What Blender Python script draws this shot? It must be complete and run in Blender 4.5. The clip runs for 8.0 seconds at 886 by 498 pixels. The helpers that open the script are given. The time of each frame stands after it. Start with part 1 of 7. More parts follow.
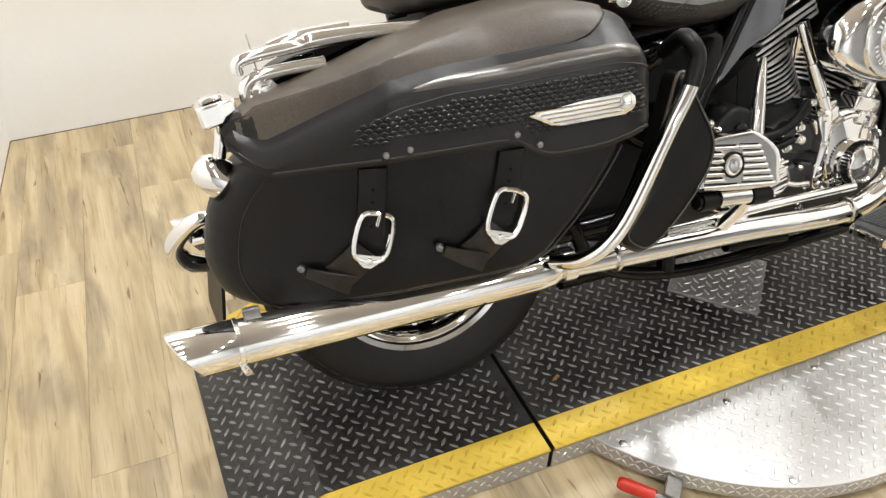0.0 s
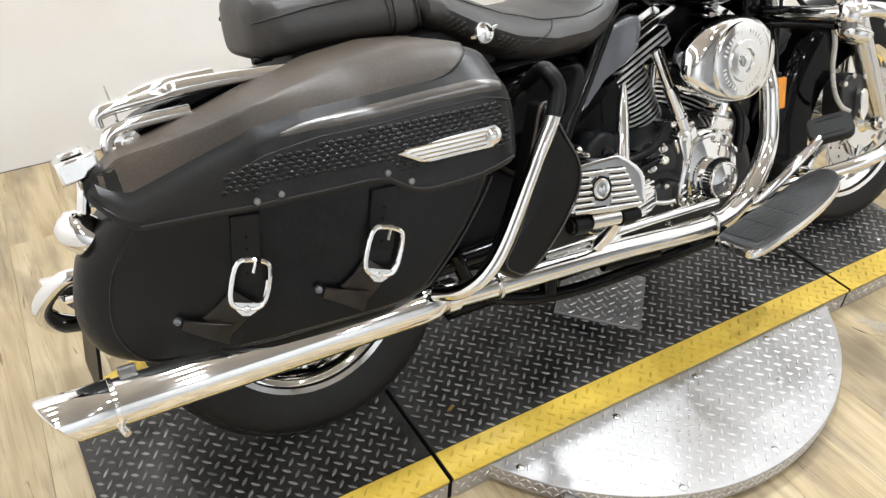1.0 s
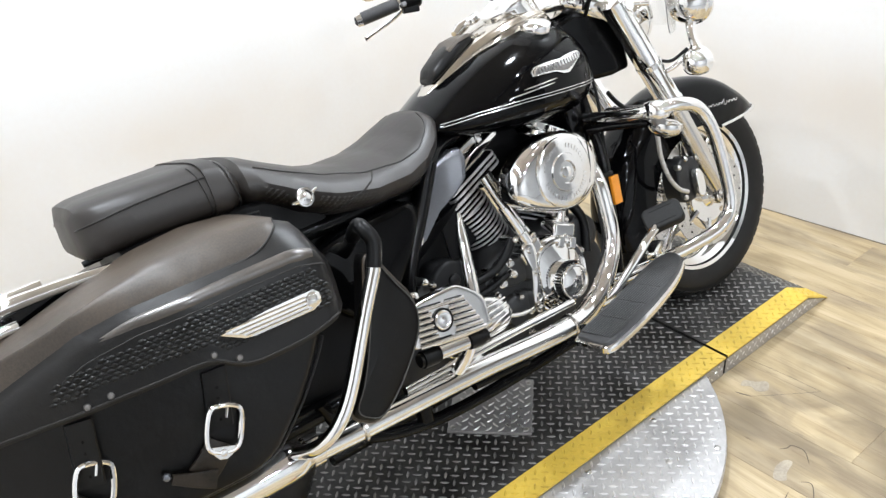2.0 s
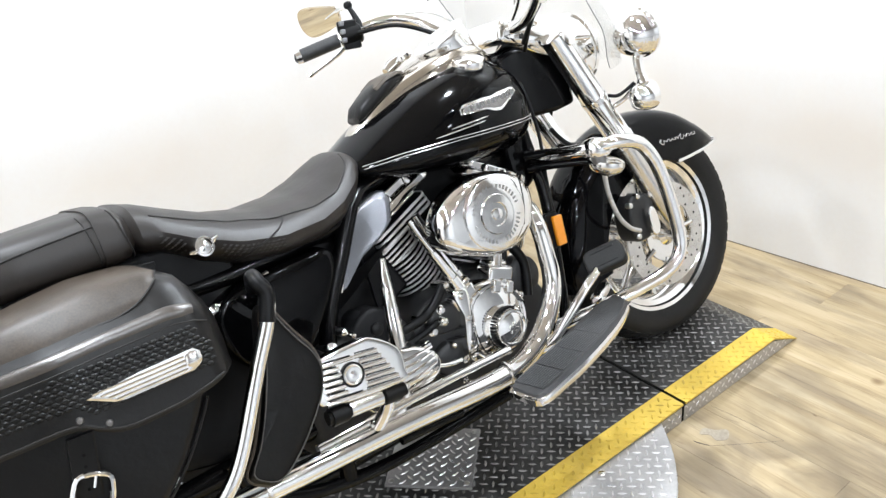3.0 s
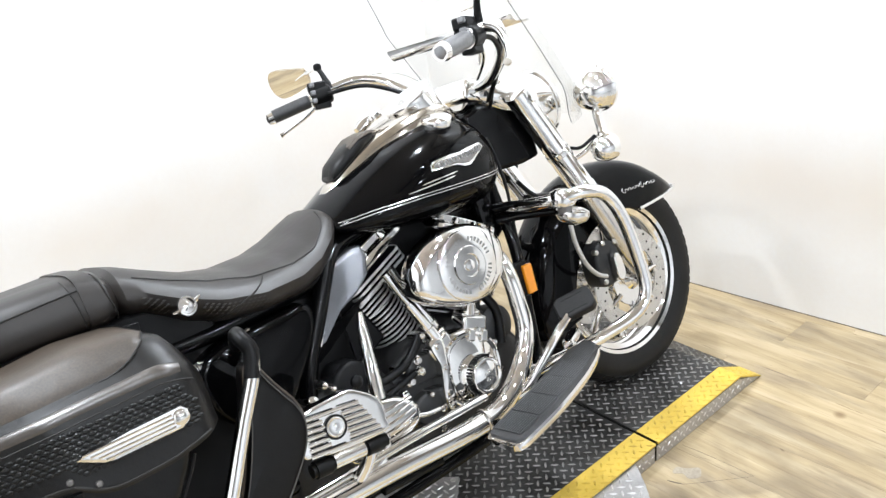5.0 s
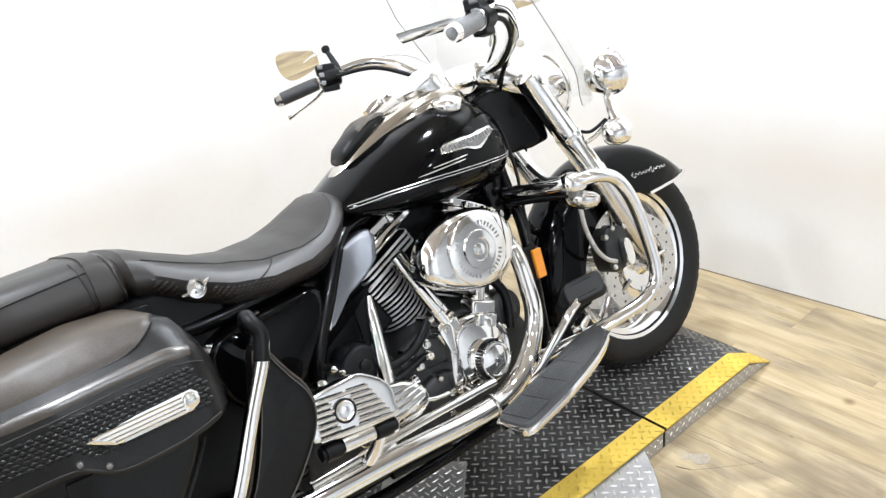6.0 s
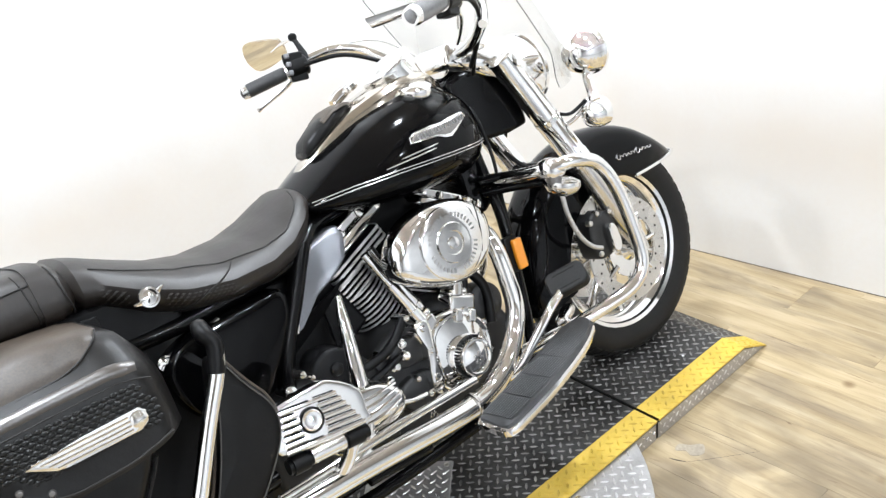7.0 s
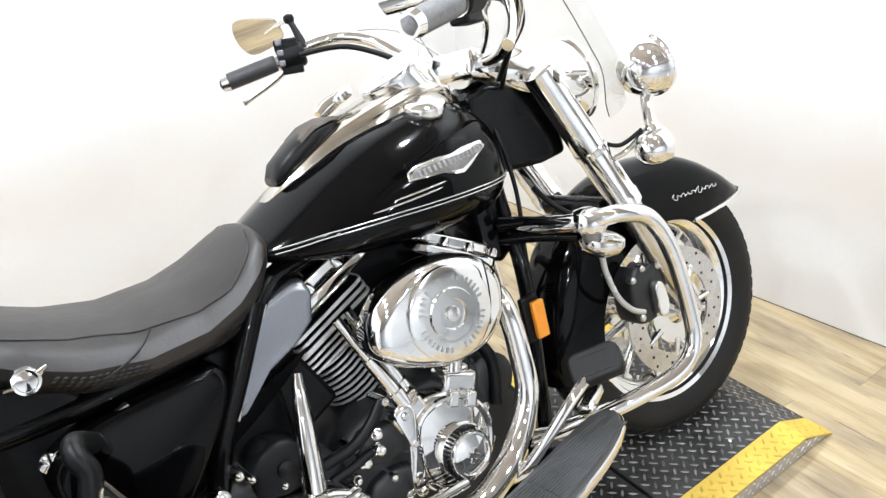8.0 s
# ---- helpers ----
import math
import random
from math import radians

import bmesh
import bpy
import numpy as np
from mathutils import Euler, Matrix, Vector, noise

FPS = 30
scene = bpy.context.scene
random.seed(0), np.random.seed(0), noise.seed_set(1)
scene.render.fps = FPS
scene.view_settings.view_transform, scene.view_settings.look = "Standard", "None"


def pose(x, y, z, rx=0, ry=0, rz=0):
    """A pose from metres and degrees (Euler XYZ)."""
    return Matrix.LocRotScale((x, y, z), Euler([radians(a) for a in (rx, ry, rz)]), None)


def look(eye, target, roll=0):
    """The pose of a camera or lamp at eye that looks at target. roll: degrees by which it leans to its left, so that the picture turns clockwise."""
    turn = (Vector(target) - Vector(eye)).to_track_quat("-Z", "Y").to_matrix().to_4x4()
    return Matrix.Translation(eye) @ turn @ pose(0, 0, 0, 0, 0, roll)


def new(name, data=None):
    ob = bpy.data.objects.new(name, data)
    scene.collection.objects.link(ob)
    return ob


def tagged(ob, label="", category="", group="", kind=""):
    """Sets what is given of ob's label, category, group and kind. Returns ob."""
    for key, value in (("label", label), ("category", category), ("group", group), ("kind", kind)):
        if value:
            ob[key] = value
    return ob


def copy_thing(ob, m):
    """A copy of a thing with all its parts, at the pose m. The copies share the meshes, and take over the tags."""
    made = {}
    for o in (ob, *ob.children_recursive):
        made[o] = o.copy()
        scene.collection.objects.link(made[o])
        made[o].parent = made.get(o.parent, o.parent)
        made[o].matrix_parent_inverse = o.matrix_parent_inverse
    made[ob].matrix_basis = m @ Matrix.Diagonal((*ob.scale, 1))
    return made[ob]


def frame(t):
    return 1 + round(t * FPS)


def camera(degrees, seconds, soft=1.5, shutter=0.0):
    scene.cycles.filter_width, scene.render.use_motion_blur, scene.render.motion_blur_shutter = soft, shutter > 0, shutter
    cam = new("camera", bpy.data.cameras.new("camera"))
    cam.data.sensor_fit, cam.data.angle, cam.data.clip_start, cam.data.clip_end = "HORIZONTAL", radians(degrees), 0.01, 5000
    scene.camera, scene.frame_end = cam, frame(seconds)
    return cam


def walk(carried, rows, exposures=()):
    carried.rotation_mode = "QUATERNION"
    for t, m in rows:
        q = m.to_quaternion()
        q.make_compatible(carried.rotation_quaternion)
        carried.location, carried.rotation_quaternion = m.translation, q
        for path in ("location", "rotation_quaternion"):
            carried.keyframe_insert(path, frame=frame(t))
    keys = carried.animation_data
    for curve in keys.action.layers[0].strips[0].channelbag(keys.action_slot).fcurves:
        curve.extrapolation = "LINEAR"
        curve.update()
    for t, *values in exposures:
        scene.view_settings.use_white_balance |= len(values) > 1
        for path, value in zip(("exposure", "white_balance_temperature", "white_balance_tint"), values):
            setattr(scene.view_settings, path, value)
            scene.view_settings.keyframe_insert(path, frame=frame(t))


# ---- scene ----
cam = camera(56.6, 8.0, soft=1.4)
PATH = [
    (0, (-0.469, -1.106, 1.33), (0.174, 0.296, 0.057), 1.9),
    (0.5, (-0.497, -1.118, 1.305), (0.154, 0.222, -0.03), 4.6),
    (1, (-0.437, -1.122, 1.344), (0.436, 0.214, 0.137), 3.2),
    (1.5, (-0.368, -1.184, 1.425), (0.677, 0.131, 0.34), -2.1),
    (1.7, (-0.332, -1.213, 1.461), (0.718, 0.122, 0.404), -3.4),
    (2.8, (-0.086, -1.305, 1.436), (0.908, 0.15, 0.489), -6.4),
    (3, (-0.057, -1.3, 1.434), (0.968, 0.128, 0.479), -5.8),
    (3.5, (-0.047, -1.307, 1.457), (1.027, 0.111, 0.542), -7.0),
    (4, (-0.066, -1.323, 1.458), (1.056, 0.06, 0.547), -8.0),
    (4.5, (-0.095, -1.327, 1.469), (1.049, 0.075, 0.616), -6.4),
    (6, (-0.103, -1.31, 1.46), (1.008, 0.096, 0.572), -6.1),
    (6.5, (-0.088, -1.297, 1.461), (1.037, 0.087, 0.555), -6.8),
    (7, (0.001, -1.286, 1.435), (1.091, 0.114, 0.512), -8.3),
    (7.5, (0.163, -1.262, 1.459), (1.108, 0.226, 0.515), -3.3),
    (8, (0.328, -0.995, 1.402), (1.316, 0.433, 0.409), -4.9),
]
# the clip opens a little darker and warmer than it goes on
GAIN = [(0.0, -0.86, 6780, 10), (0.5, -0.86, 6580, 10), (1.5, -0.86, 6220, 10), (2.9, -0.74, 6110, 10), (8.0, -0.70, 6110, 10)]
walk(cam, [(t, look(eye, target, roll)) for t, eye, target, roll in PATH], GAIN)

# ---- sizes of the place ----
FLOOR = -0.065          # floor below the deck of the platform
CEIL = 2.75
LEAN_DEG, TRACK = 18.0, -0.046   # the motorcycle leans away on its side stand

# ---- light: a white room lit by round lamps in its ceiling ----
world = bpy.data.worlds.new("world")
scene.world = world
world.use_nodes = True
world.node_tree.nodes["Background"].inputs[0].default_value = (1.0, 1.0, 1.0, 1)
world.node_tree.nodes["Background"].inputs[1].default_value = 0.25
LAMP_ROWS = {-4.0: 70.0, -2.7: 30.0, -1.5: 8.0, -0.4: 38.0, 0.6: 60.0}   # watts by row: unseen back row strongest, to brighten the showroom wall in reflections
LAMP_PLACES = [(x, y) for y in LAMP_ROWS for x in (-0.15, 1.65)]
for x, y in LAMP_PLACES:
    lamp = bpy.data.lights.new("downlight", "AREA")
    lamp.shape, lamp.size, lamp.energy, lamp.color = "DISK", 0.14, LAMP_ROWS[y], (0.94, 0.975, 1.0)
    new("downlight_lamp", lamp).matrix_world = pose(x, y, FLOOR + CEIL - 0.03)


# ---- materials ----
def material(name, color, rough=0.5, metal=0.0, vary=0.12, scale=9.0, grain=140.0, bump=0.05, depth=0.001,
             coat=0.0, coat_rough=0.03, spec=0.5, rough_vary=0.12, island=0.0, stretch=(1, 1, 1), dark=None, waves=0.0):
    """Colour with broad blotches and fine grain, uneven gloss and fine relief."""
    m = bpy.data.materials.new(name)
    m.use_nodes = True
    n, l = m.node_tree.nodes, m.node_tree.links
    b = n["Principled BSDF"]
    b.inputs["Metallic"].default_value = metal
    b.inputs["Coat Weight"].default_value = coat
    b.inputs["Specular IOR Level"].default_value = spec
    b.inputs["Coat Roughness"].default_value = coat_rough
    tc, mp = n.new("ShaderNodeTexCoord"), n.new("ShaderNodeMapping")
    mp.inputs["Scale"].default_value = stretch
    l.new(tc.outputs["Object"], mp.inputs[0])
    broad, fine = n.new("ShaderNodeTexNoise"), n.new("ShaderNodeTexNoise")
    broad.inputs["Scale"].default_value, broad.inputs["Detail"].default_value = scale, 5
    fine.inputs["Scale"].default_value, fine.inputs["Detail"].default_value = grain, 3
    for t in (broad, fine):
        l.new(mp.outputs[0], t.inputs["Vector"])
    mix = n.new("ShaderNodeMix")
    mix.data_type = "RGBA"
    low = dark or tuple(c * (1 - 2.2 * vary) for c in color)
    high = tuple(min(1, c * (1 + vary)) for c in color)
    mix.inputs[6].default_value, mix.inputs[7].default_value = (*low, 1), (*high, 1)
    both = n.new("ShaderNodeMath")
    both.operation, both.inputs[1].default_value = "MULTIPLY_ADD", 0.65
    l.new(broad.outputs[0], both.inputs[0])
    half = n.new("ShaderNodeMath")
    half.operation, half.inputs[1].default_value = "MULTIPLY", 0.35
    l.new(fine.outputs[0], half.inputs[0])
    l.new(half.outputs[0], both.inputs[2])
    ramp = n.new("ShaderNodeMapRange")
    ramp.inputs[1].default_value, ramp.inputs[2].default_value = 0.32, 0.68
    l.new(both.outputs[0], ramp.inputs[0])
    fac = ramp.outputs[0]
    if island:
        geo, isl = n.new("ShaderNodeNewGeometry"), n.new("ShaderNodeMix")
        isl.inputs[0].default_value = island
        l.new(fac, isl.inputs[2])
        l.new(geo.outputs["Random Per Island"], isl.inputs[3])
        fac = isl.outputs[0]
    l.new(fac, mix.inputs[0])
    l.new(mix.outputs[2], b.inputs["Base Color"])
    rr = n.new("ShaderNodeMapRange")
    rr.inputs[3].default_value, rr.inputs[4].default_value = max(0.0, rough - rough_vary), min(1.0, rough + rough_vary)
    l.new(broad.outputs[0], rr.inputs[0])
    l.new(rr.outputs[0], b.inputs["Roughness"])
    if bump:
        bp = n.new("ShaderNodeBump")
        bp.inputs["Strength"].default_value, bp.inputs["Distance"].default_value = bump, depth
        l.new(fine.outputs[0], bp.inputs["Height"])
        l.new(bp.outputs[0], b.inputs["Normal"])
        if waves:   # slack in the hide
            slack = n.new("ShaderNodeBump")
            slack.inputs["Strength"].default_value, slack.inputs["Distance"].default_value = 0.7, waves
            l.new(broad.outputs[0], slack.inputs["Height"])
            l.new(slack.outputs[0], bp.inputs["Normal"])
    return m


def wood_material():
    """Weathered oak planks: long grain, greyed patches, knots, each plank its own tone."""
    m = bpy.data.materials.new("oak_plank")
    m.use_nodes = True
    n, l = m.node_tree.nodes, m.node_tree.links
    b = n["Principled BSDF"]
    tc, info, add = n.new("ShaderNodeTexCoord"), n.new("ShaderNodeObjectInfo"), n.new("ShaderNodeVectorMath")
    off = n.new("ShaderNodeVectorMath")
    off.operation, off.inputs[1].default_value = "MULTIPLY", (37, 61, 13)
    l.new(info.outputs["Random"], off.inputs[0])
    l.new(tc.outputs["Object"], add.inputs[0])
    l.new(off.outputs[0], add.inputs[1])

    def noise_at(stretch, scale, detail=5, distortion=0.0):
        mp, t = n.new("ShaderNodeMapping"), n.new("ShaderNodeTexNoise")
        mp.inputs["Scale"].default_value = stretch
        t.inputs["Scale"].default_value, t.inputs["Detail"].default_value = scale, detail
        t.inputs["Distortion"].default_value = distortion
        l.new(add.outputs[0], mp.inputs[0])
        l.new(mp.outputs[0], t.inputs["Vector"])
        return t.outputs[0]

    def ramp(src, stops):
        r = n.new("ShaderNodeValToRGB")
        while len(r.color_ramp.elements) < len(stops):
            r.color_ramp.elements.new(0.5)
        for e, (p, c) in zip(r.color_ramp.elements, stops):
            e.position, e.color = p, (*c, 1)
        l.new(src, r.inputs[0])
        return r.outputs[0]

    def blend(kind, fac, a, c):
        x = n.new("ShaderNodeMix")
        x.data_type, x.blend_type = "RGBA", kind
        if isinstance(fac, float):
            x.inputs[0].default_value = fac
        else:
            l.new(fac, x.inputs[0])
        l.new(a, x.inputs[6])
        l.new(c, x.inputs[7])
        return x.outputs[2]

    grain = ramp(noise_at((6, 0.55, 1), 4, 7, 0.5), [(0.28, (0.34, 0.252, 0.138)), (0.5, (0.485, 0.38, 0.225)), (0.72, (0.59, 0.482, 0.315))])
    grey = ramp(noise_at((2.4, 0.6, 1), 4.2, 7, 0.3), [(0.47, (0, 0, 0)), (0.64, (0.85, 0.85, 0.85))])
    greyed = ramp(noise_at((7, 1.0, 1), 6, 6, 0.6), [(0.3, (0.20, 0.152, 0.095)), (0.7, (0.37, 0.295, 0.195))])
    col = blend("MIX", grey, grain, greyed)
    lines = ramp(noise_at((16, 0.6, 1), 8, 5, 1.5), [(0.36, (0.5, 0.44, 0.38)), (0.46, (1, 1, 1))])
    col = blend("MULTIPLY", 0.34, col, lines)
    cracks = ramp(noise_at((11, 1.3, 1), 4.5, 6, 0.9), [(0.285, (0.34, 0.26, 0.19)), (0.335, (1, 1, 1))])
    col = blend("MULTIPLY", 0.85, col, cracks)
    vor = n.new("ShaderNodeTexVoronoi")
    vor.inputs["Scale"].default_value = 2.4
    l.new(add.outputs[0], vor.inputs["Vector"])
    knots = ramp(vor.outputs["Distance"], [(0.0, (0.30, 0.22, 0.15)), (0.022, (0.5, 0.42, 0.34)), (0.05, (1, 1, 1))])
    col = blend("MULTIPLY", 0.75, col, knots)
    tone = ramp(info.outputs["Random"], [(0.0, (0.86, 0.86, 0.86)), (0.5, (0.97, 0.97, 0.96)), (1.0, (1.06, 1.06, 1.05))])
    col = blend("MULTIPLY", 1.0, col, tone)
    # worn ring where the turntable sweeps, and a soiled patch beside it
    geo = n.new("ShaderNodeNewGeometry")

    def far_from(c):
        d = n.new("ShaderNodeVectorMath")
        d.operation, d.inputs[1].default_value = "DISTANCE", (*c, FLOOR)
        l.new(geo.outputs["Position"], d.inputs[0])
        return d.outputs["Value"]

    def math2(op, a, v):
        x = n.new("ShaderNodeMath")
        x.operation = op
        l.new(a, x.inputs[0])
        if isinstance(v, float):
            x.inputs[1].default_value = v
        else:
            l.new(v, x.inputs[1])
        return x.outputs[0]
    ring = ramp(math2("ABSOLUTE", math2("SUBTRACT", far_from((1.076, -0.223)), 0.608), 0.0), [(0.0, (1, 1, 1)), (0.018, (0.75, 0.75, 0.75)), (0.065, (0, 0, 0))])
    broken = ramp(noise_at((1.5, 1.5, 1), 3, 6, 0.5), [(0.30, (0.15, 0.15, 0.15)), (0.58, (0.75, 0.75, 0.75))])
    soil = ramp(far_from((1.42, -0.56)), [(0.05, (1, 1, 1)), (0.42, (0, 0, 0))])
    blot = ramp(noise_at((1.6, 1.0, 1), 5, 7, 1.0), [(0.34, (0.05, 0.05, 0.05)), (0.62, (0.75, 0.75, 0.75))])
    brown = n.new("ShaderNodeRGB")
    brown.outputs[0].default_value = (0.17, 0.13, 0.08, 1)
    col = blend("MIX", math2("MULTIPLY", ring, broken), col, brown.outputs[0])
    col = blend("MIX", math2("MULTIPLY", soil, blot), col, brown.outputs[0])
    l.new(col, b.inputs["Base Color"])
    b.inputs["Roughness"].default_value = 0.42
    bp = n.new("ShaderNodeBump")
    bp.inputs["Strength"].default_value, bp.inputs["Distance"].default_value = 0.25, 0.0008
    l.new(noise_at((40, 0.7, 1), 9, 4), bp.inputs["Height"])
    l.new(bp.outputs[0], b.inputs["Normal"])
    return m


def clear_material(name, tint, rough=0.0, ior=1.49):
    m = bpy.data.materials.new(name)
    m.use_nodes = True
    b = m.node_tree.nodes["Principled BSDF"]
    b.inputs["Base Color"].default_value = (*tint, 1)
    b.inputs["Transmission Weight"].default_value, b.inputs["Roughness"].default_value, b.inputs["IOR"].default_value = 1.0, rough, ior
    return m


def sheet_material(name, tint):
    """A thin clear sheet: light passes straight through, with a glossy reflection on both faces."""
    m = bpy.data.materials.new(name)
    m.use_nodes = True
    n, l = m.node_tree.nodes, m.node_tree.links
    n.remove(n["Principled BSDF"])
    clear, gloss, fres, mix = n.new("ShaderNodeBsdfTransparent"), n.new("ShaderNodeBsdfGlossy"), n.new("ShaderNodeLayerWeight"), n.new("ShaderNodeMixShader")
    clear.inputs[0].default_value = (*tint, 1)
    gloss.inputs["Color"].default_value = (0.9, 0.9, 0.9, 1)
    gloss.inputs["Roughness"].default_value = 0.02
    fres.inputs["Blend"].default_value = 0.10
    weight = n.new("ShaderNodeMapRange")
    weight.inputs[3].default_value, weight.inputs[4].default_value = 0.03, 0.30
    l.new(fres.outputs["Facing"], weight.inputs[0])
    l.new(weight.outputs[0], mix.inputs[0])
    l.new(clear.outputs[0], mix.inputs[1])
    l.new(gloss.outputs[0], mix.inputs[2])
    l.new(mix.outputs[0], n["Material Output"].inputs[0])
    return m


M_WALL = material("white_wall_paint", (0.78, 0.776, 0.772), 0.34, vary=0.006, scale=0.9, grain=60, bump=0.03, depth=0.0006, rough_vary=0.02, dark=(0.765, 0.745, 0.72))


def warm_reflection(m, tone, low, high):
    """Paints the floor's warm reflection into the colour, a cloudy stripe between two heights."""
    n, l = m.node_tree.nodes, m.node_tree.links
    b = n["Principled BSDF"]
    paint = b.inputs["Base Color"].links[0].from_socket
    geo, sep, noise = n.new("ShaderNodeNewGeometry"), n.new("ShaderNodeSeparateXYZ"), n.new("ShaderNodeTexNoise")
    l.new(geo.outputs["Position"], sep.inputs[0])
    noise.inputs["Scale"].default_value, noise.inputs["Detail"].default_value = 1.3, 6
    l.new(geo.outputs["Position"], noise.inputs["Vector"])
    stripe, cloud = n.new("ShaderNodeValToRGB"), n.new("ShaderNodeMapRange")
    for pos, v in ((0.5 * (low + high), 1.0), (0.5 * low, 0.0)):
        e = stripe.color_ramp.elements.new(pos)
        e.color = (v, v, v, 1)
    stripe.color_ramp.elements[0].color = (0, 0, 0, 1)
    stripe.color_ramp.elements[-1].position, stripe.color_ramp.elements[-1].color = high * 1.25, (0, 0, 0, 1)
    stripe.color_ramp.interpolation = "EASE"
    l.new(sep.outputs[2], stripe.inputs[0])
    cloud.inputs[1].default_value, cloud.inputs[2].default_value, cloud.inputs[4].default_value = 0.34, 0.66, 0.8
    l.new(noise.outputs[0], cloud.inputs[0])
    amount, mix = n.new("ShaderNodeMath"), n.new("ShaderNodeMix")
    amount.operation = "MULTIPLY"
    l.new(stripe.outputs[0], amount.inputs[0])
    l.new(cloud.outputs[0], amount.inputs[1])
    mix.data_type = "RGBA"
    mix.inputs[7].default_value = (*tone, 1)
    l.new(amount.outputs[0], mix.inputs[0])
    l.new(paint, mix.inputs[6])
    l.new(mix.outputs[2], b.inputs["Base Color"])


# warm reflection of the oak floor, painted into the wall colour
warm_reflection(M_WALL, (0.70, 0.645, 0.58), 0.26, 0.56)
M_CEIL = material("beige_ceiling", (0.48, 0.43, 0.37), 0.85, vary=0.06)
# unseen showroom walls and floor, kept pale to brighten reflections in the chrome
M_FAR = material("showroom_wall", (0.80, 0.80, 0.80), 0.7, vary=0.06, scale=1.5)
M_SUB = material("grey_subfloor", (0.46, 0.455, 0.45), 0.6, vary=0.15)
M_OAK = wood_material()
M_BLACKPLATE = material("black_painted_tread_plate", (0.040, 0.0385, 0.0365), 0.42, spec=0.40, vary=0.5, scale=7, grain=90, bump=0.3, depth=0.0006, rough_vary=0.14, dark=(0.005, 0.0048, 0.0046))
M_BLACKLUG = material("worn_black_lugs", (0.27, 0.264, 0.255), 0.34, metal=0.5, vary=0.5, scale=5, grain=120, bump=0.1, island=0.45, dark=(0.07, 0.069, 0.067))
M_YELLOW = material("yellow_floor_paint", (0.68, 0.475, 0.07), 0.45, vary=0.07, scale=9, grain=120, bump=0.2, depth=0.0006)
M_YELLOWLUG = material("worn_yellow_lugs", (0.66, 0.45, 0.05), 0.40, vary=0.2, scale=9, grain=160, bump=0.1, island=0.35, dark=(0.36, 0.24, 0.03))
M_ALU = material("bright_tread_plate", (0.50, 0.49, 0.485), 0.43, metal=0.65, vary=0.12, scale=6, grain=160, bump=0.08, rough_vary=0.1)
M_ALULUG = material("polished_lugs", (0.80, 0.79, 0.79), 0.30, metal=0.8, vary=0.08, scale=6, grain=160, bump=0.05, island=0.3)
M_SCUFF = material("scuff_mark", (0.13, 0.10, 0.072), 0.6, vary=0.3, grain=60)
M_LEAF = material("dry_leaf", (0.40, 0.22, 0.06), 0.7, vary=0.3, scale=60)
M_DULL = material("dull_zinc", (0.22, 0.21, 0.20), 0.42, metal=0.8, vary=0.15)
# chrome, with its warm beige reflection put into the colour
M_CONSOLE = material("beige_chrome_console", (0.60, 0.555, 0.49), 0.13, metal=1.0, vary=0.05, bump=0.03, grain=60, rough_vary=0.05)
# near-black for surfaces that stand for shade in gaps and holes
M_GAP = material("dark_gap", (0.004, 0.004, 0.004), 0.9, spec=0.1)
M_CHROME = material("chrome", (0.90, 0.895, 0.885), 0.05, metal=1.0, vary=0.02, bump=0.012, grain=30, rough_vary=0.02)
M_CHROME_SOFT = material("cast_chrome", (0.86, 0.855, 0.845), 0.12, metal=1.0, vary=0.04, bump=0.05, grain=90, rough_vary=0.06)
M_STEEL = material("brushed_steel", (0.66, 0.65, 0.63), 0.28, metal=1.0, vary=0.08, scale=20, grain=220, bump=0.05)
M_POLISHED = material("polished_fork", (0.70, 0.68, 0.65), 0.20, metal=1.0, vary=0.05, bump=0.03)
M_PAINT = material("black_gloss_paint", (0.0016, 0.0016, 0.0018), 0.10, spec=0.06, vary=0.05, bump=0.0, coat=0.22, rough_vary=0.02)
M_FRAME = material("black_frame_enamel", (0.002, 0.002, 0.0022), 0.22, spec=0.12, vary=0.1, bump=0.02, coat=0.15, rough_vary=0.05)
M_CASE = material("black_wrinkle_engine", (0.021, 0.021, 0.0215), 0.46, spec=0.42, vary=0.2, grain=320, bump=0.35, depth=0.0006)
M_FIN = material("machined_fin", (0.80, 0.795, 0.79), 0.36, metal=0.55, vary=0.12, grain=200, bump=0.05)
M_BARREL = material("barrel_black", (0.004, 0.004, 0.0045), 0.5, spec=0.2, vary=0.2)
M_LEATHER = material("black_leather", (0.0026, 0.0024, 0.0022), 0.34, spec=0.28, vary=0.3, scale=6, grain=420, bump=0.36, depth=0.0005, rough_vary=0.14, waves=0.012)
# dark brown hide, its base colour lifted to carry the lid's sheen
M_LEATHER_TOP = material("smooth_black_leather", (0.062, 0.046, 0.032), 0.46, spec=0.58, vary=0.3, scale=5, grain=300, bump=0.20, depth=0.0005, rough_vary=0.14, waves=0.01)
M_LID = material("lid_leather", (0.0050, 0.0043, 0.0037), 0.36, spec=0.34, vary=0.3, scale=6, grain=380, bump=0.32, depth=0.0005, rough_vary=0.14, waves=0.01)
M_SEAT = material("seat_vinyl", (0.0120, 0.0088, 0.0066), 0.44, spec=0.55, vary=0.15, scale=8, grain=520, bump=0.20, depth=0.0004, rough_vary=0.10, waves=0.006)
M_STRAP = material("worn_strap_leather", (0.016, 0.0115, 0.0075), 0.45, spec=0.35, vary=0.5, scale=30, grain=300, bump=0.3, depth=0.0005)
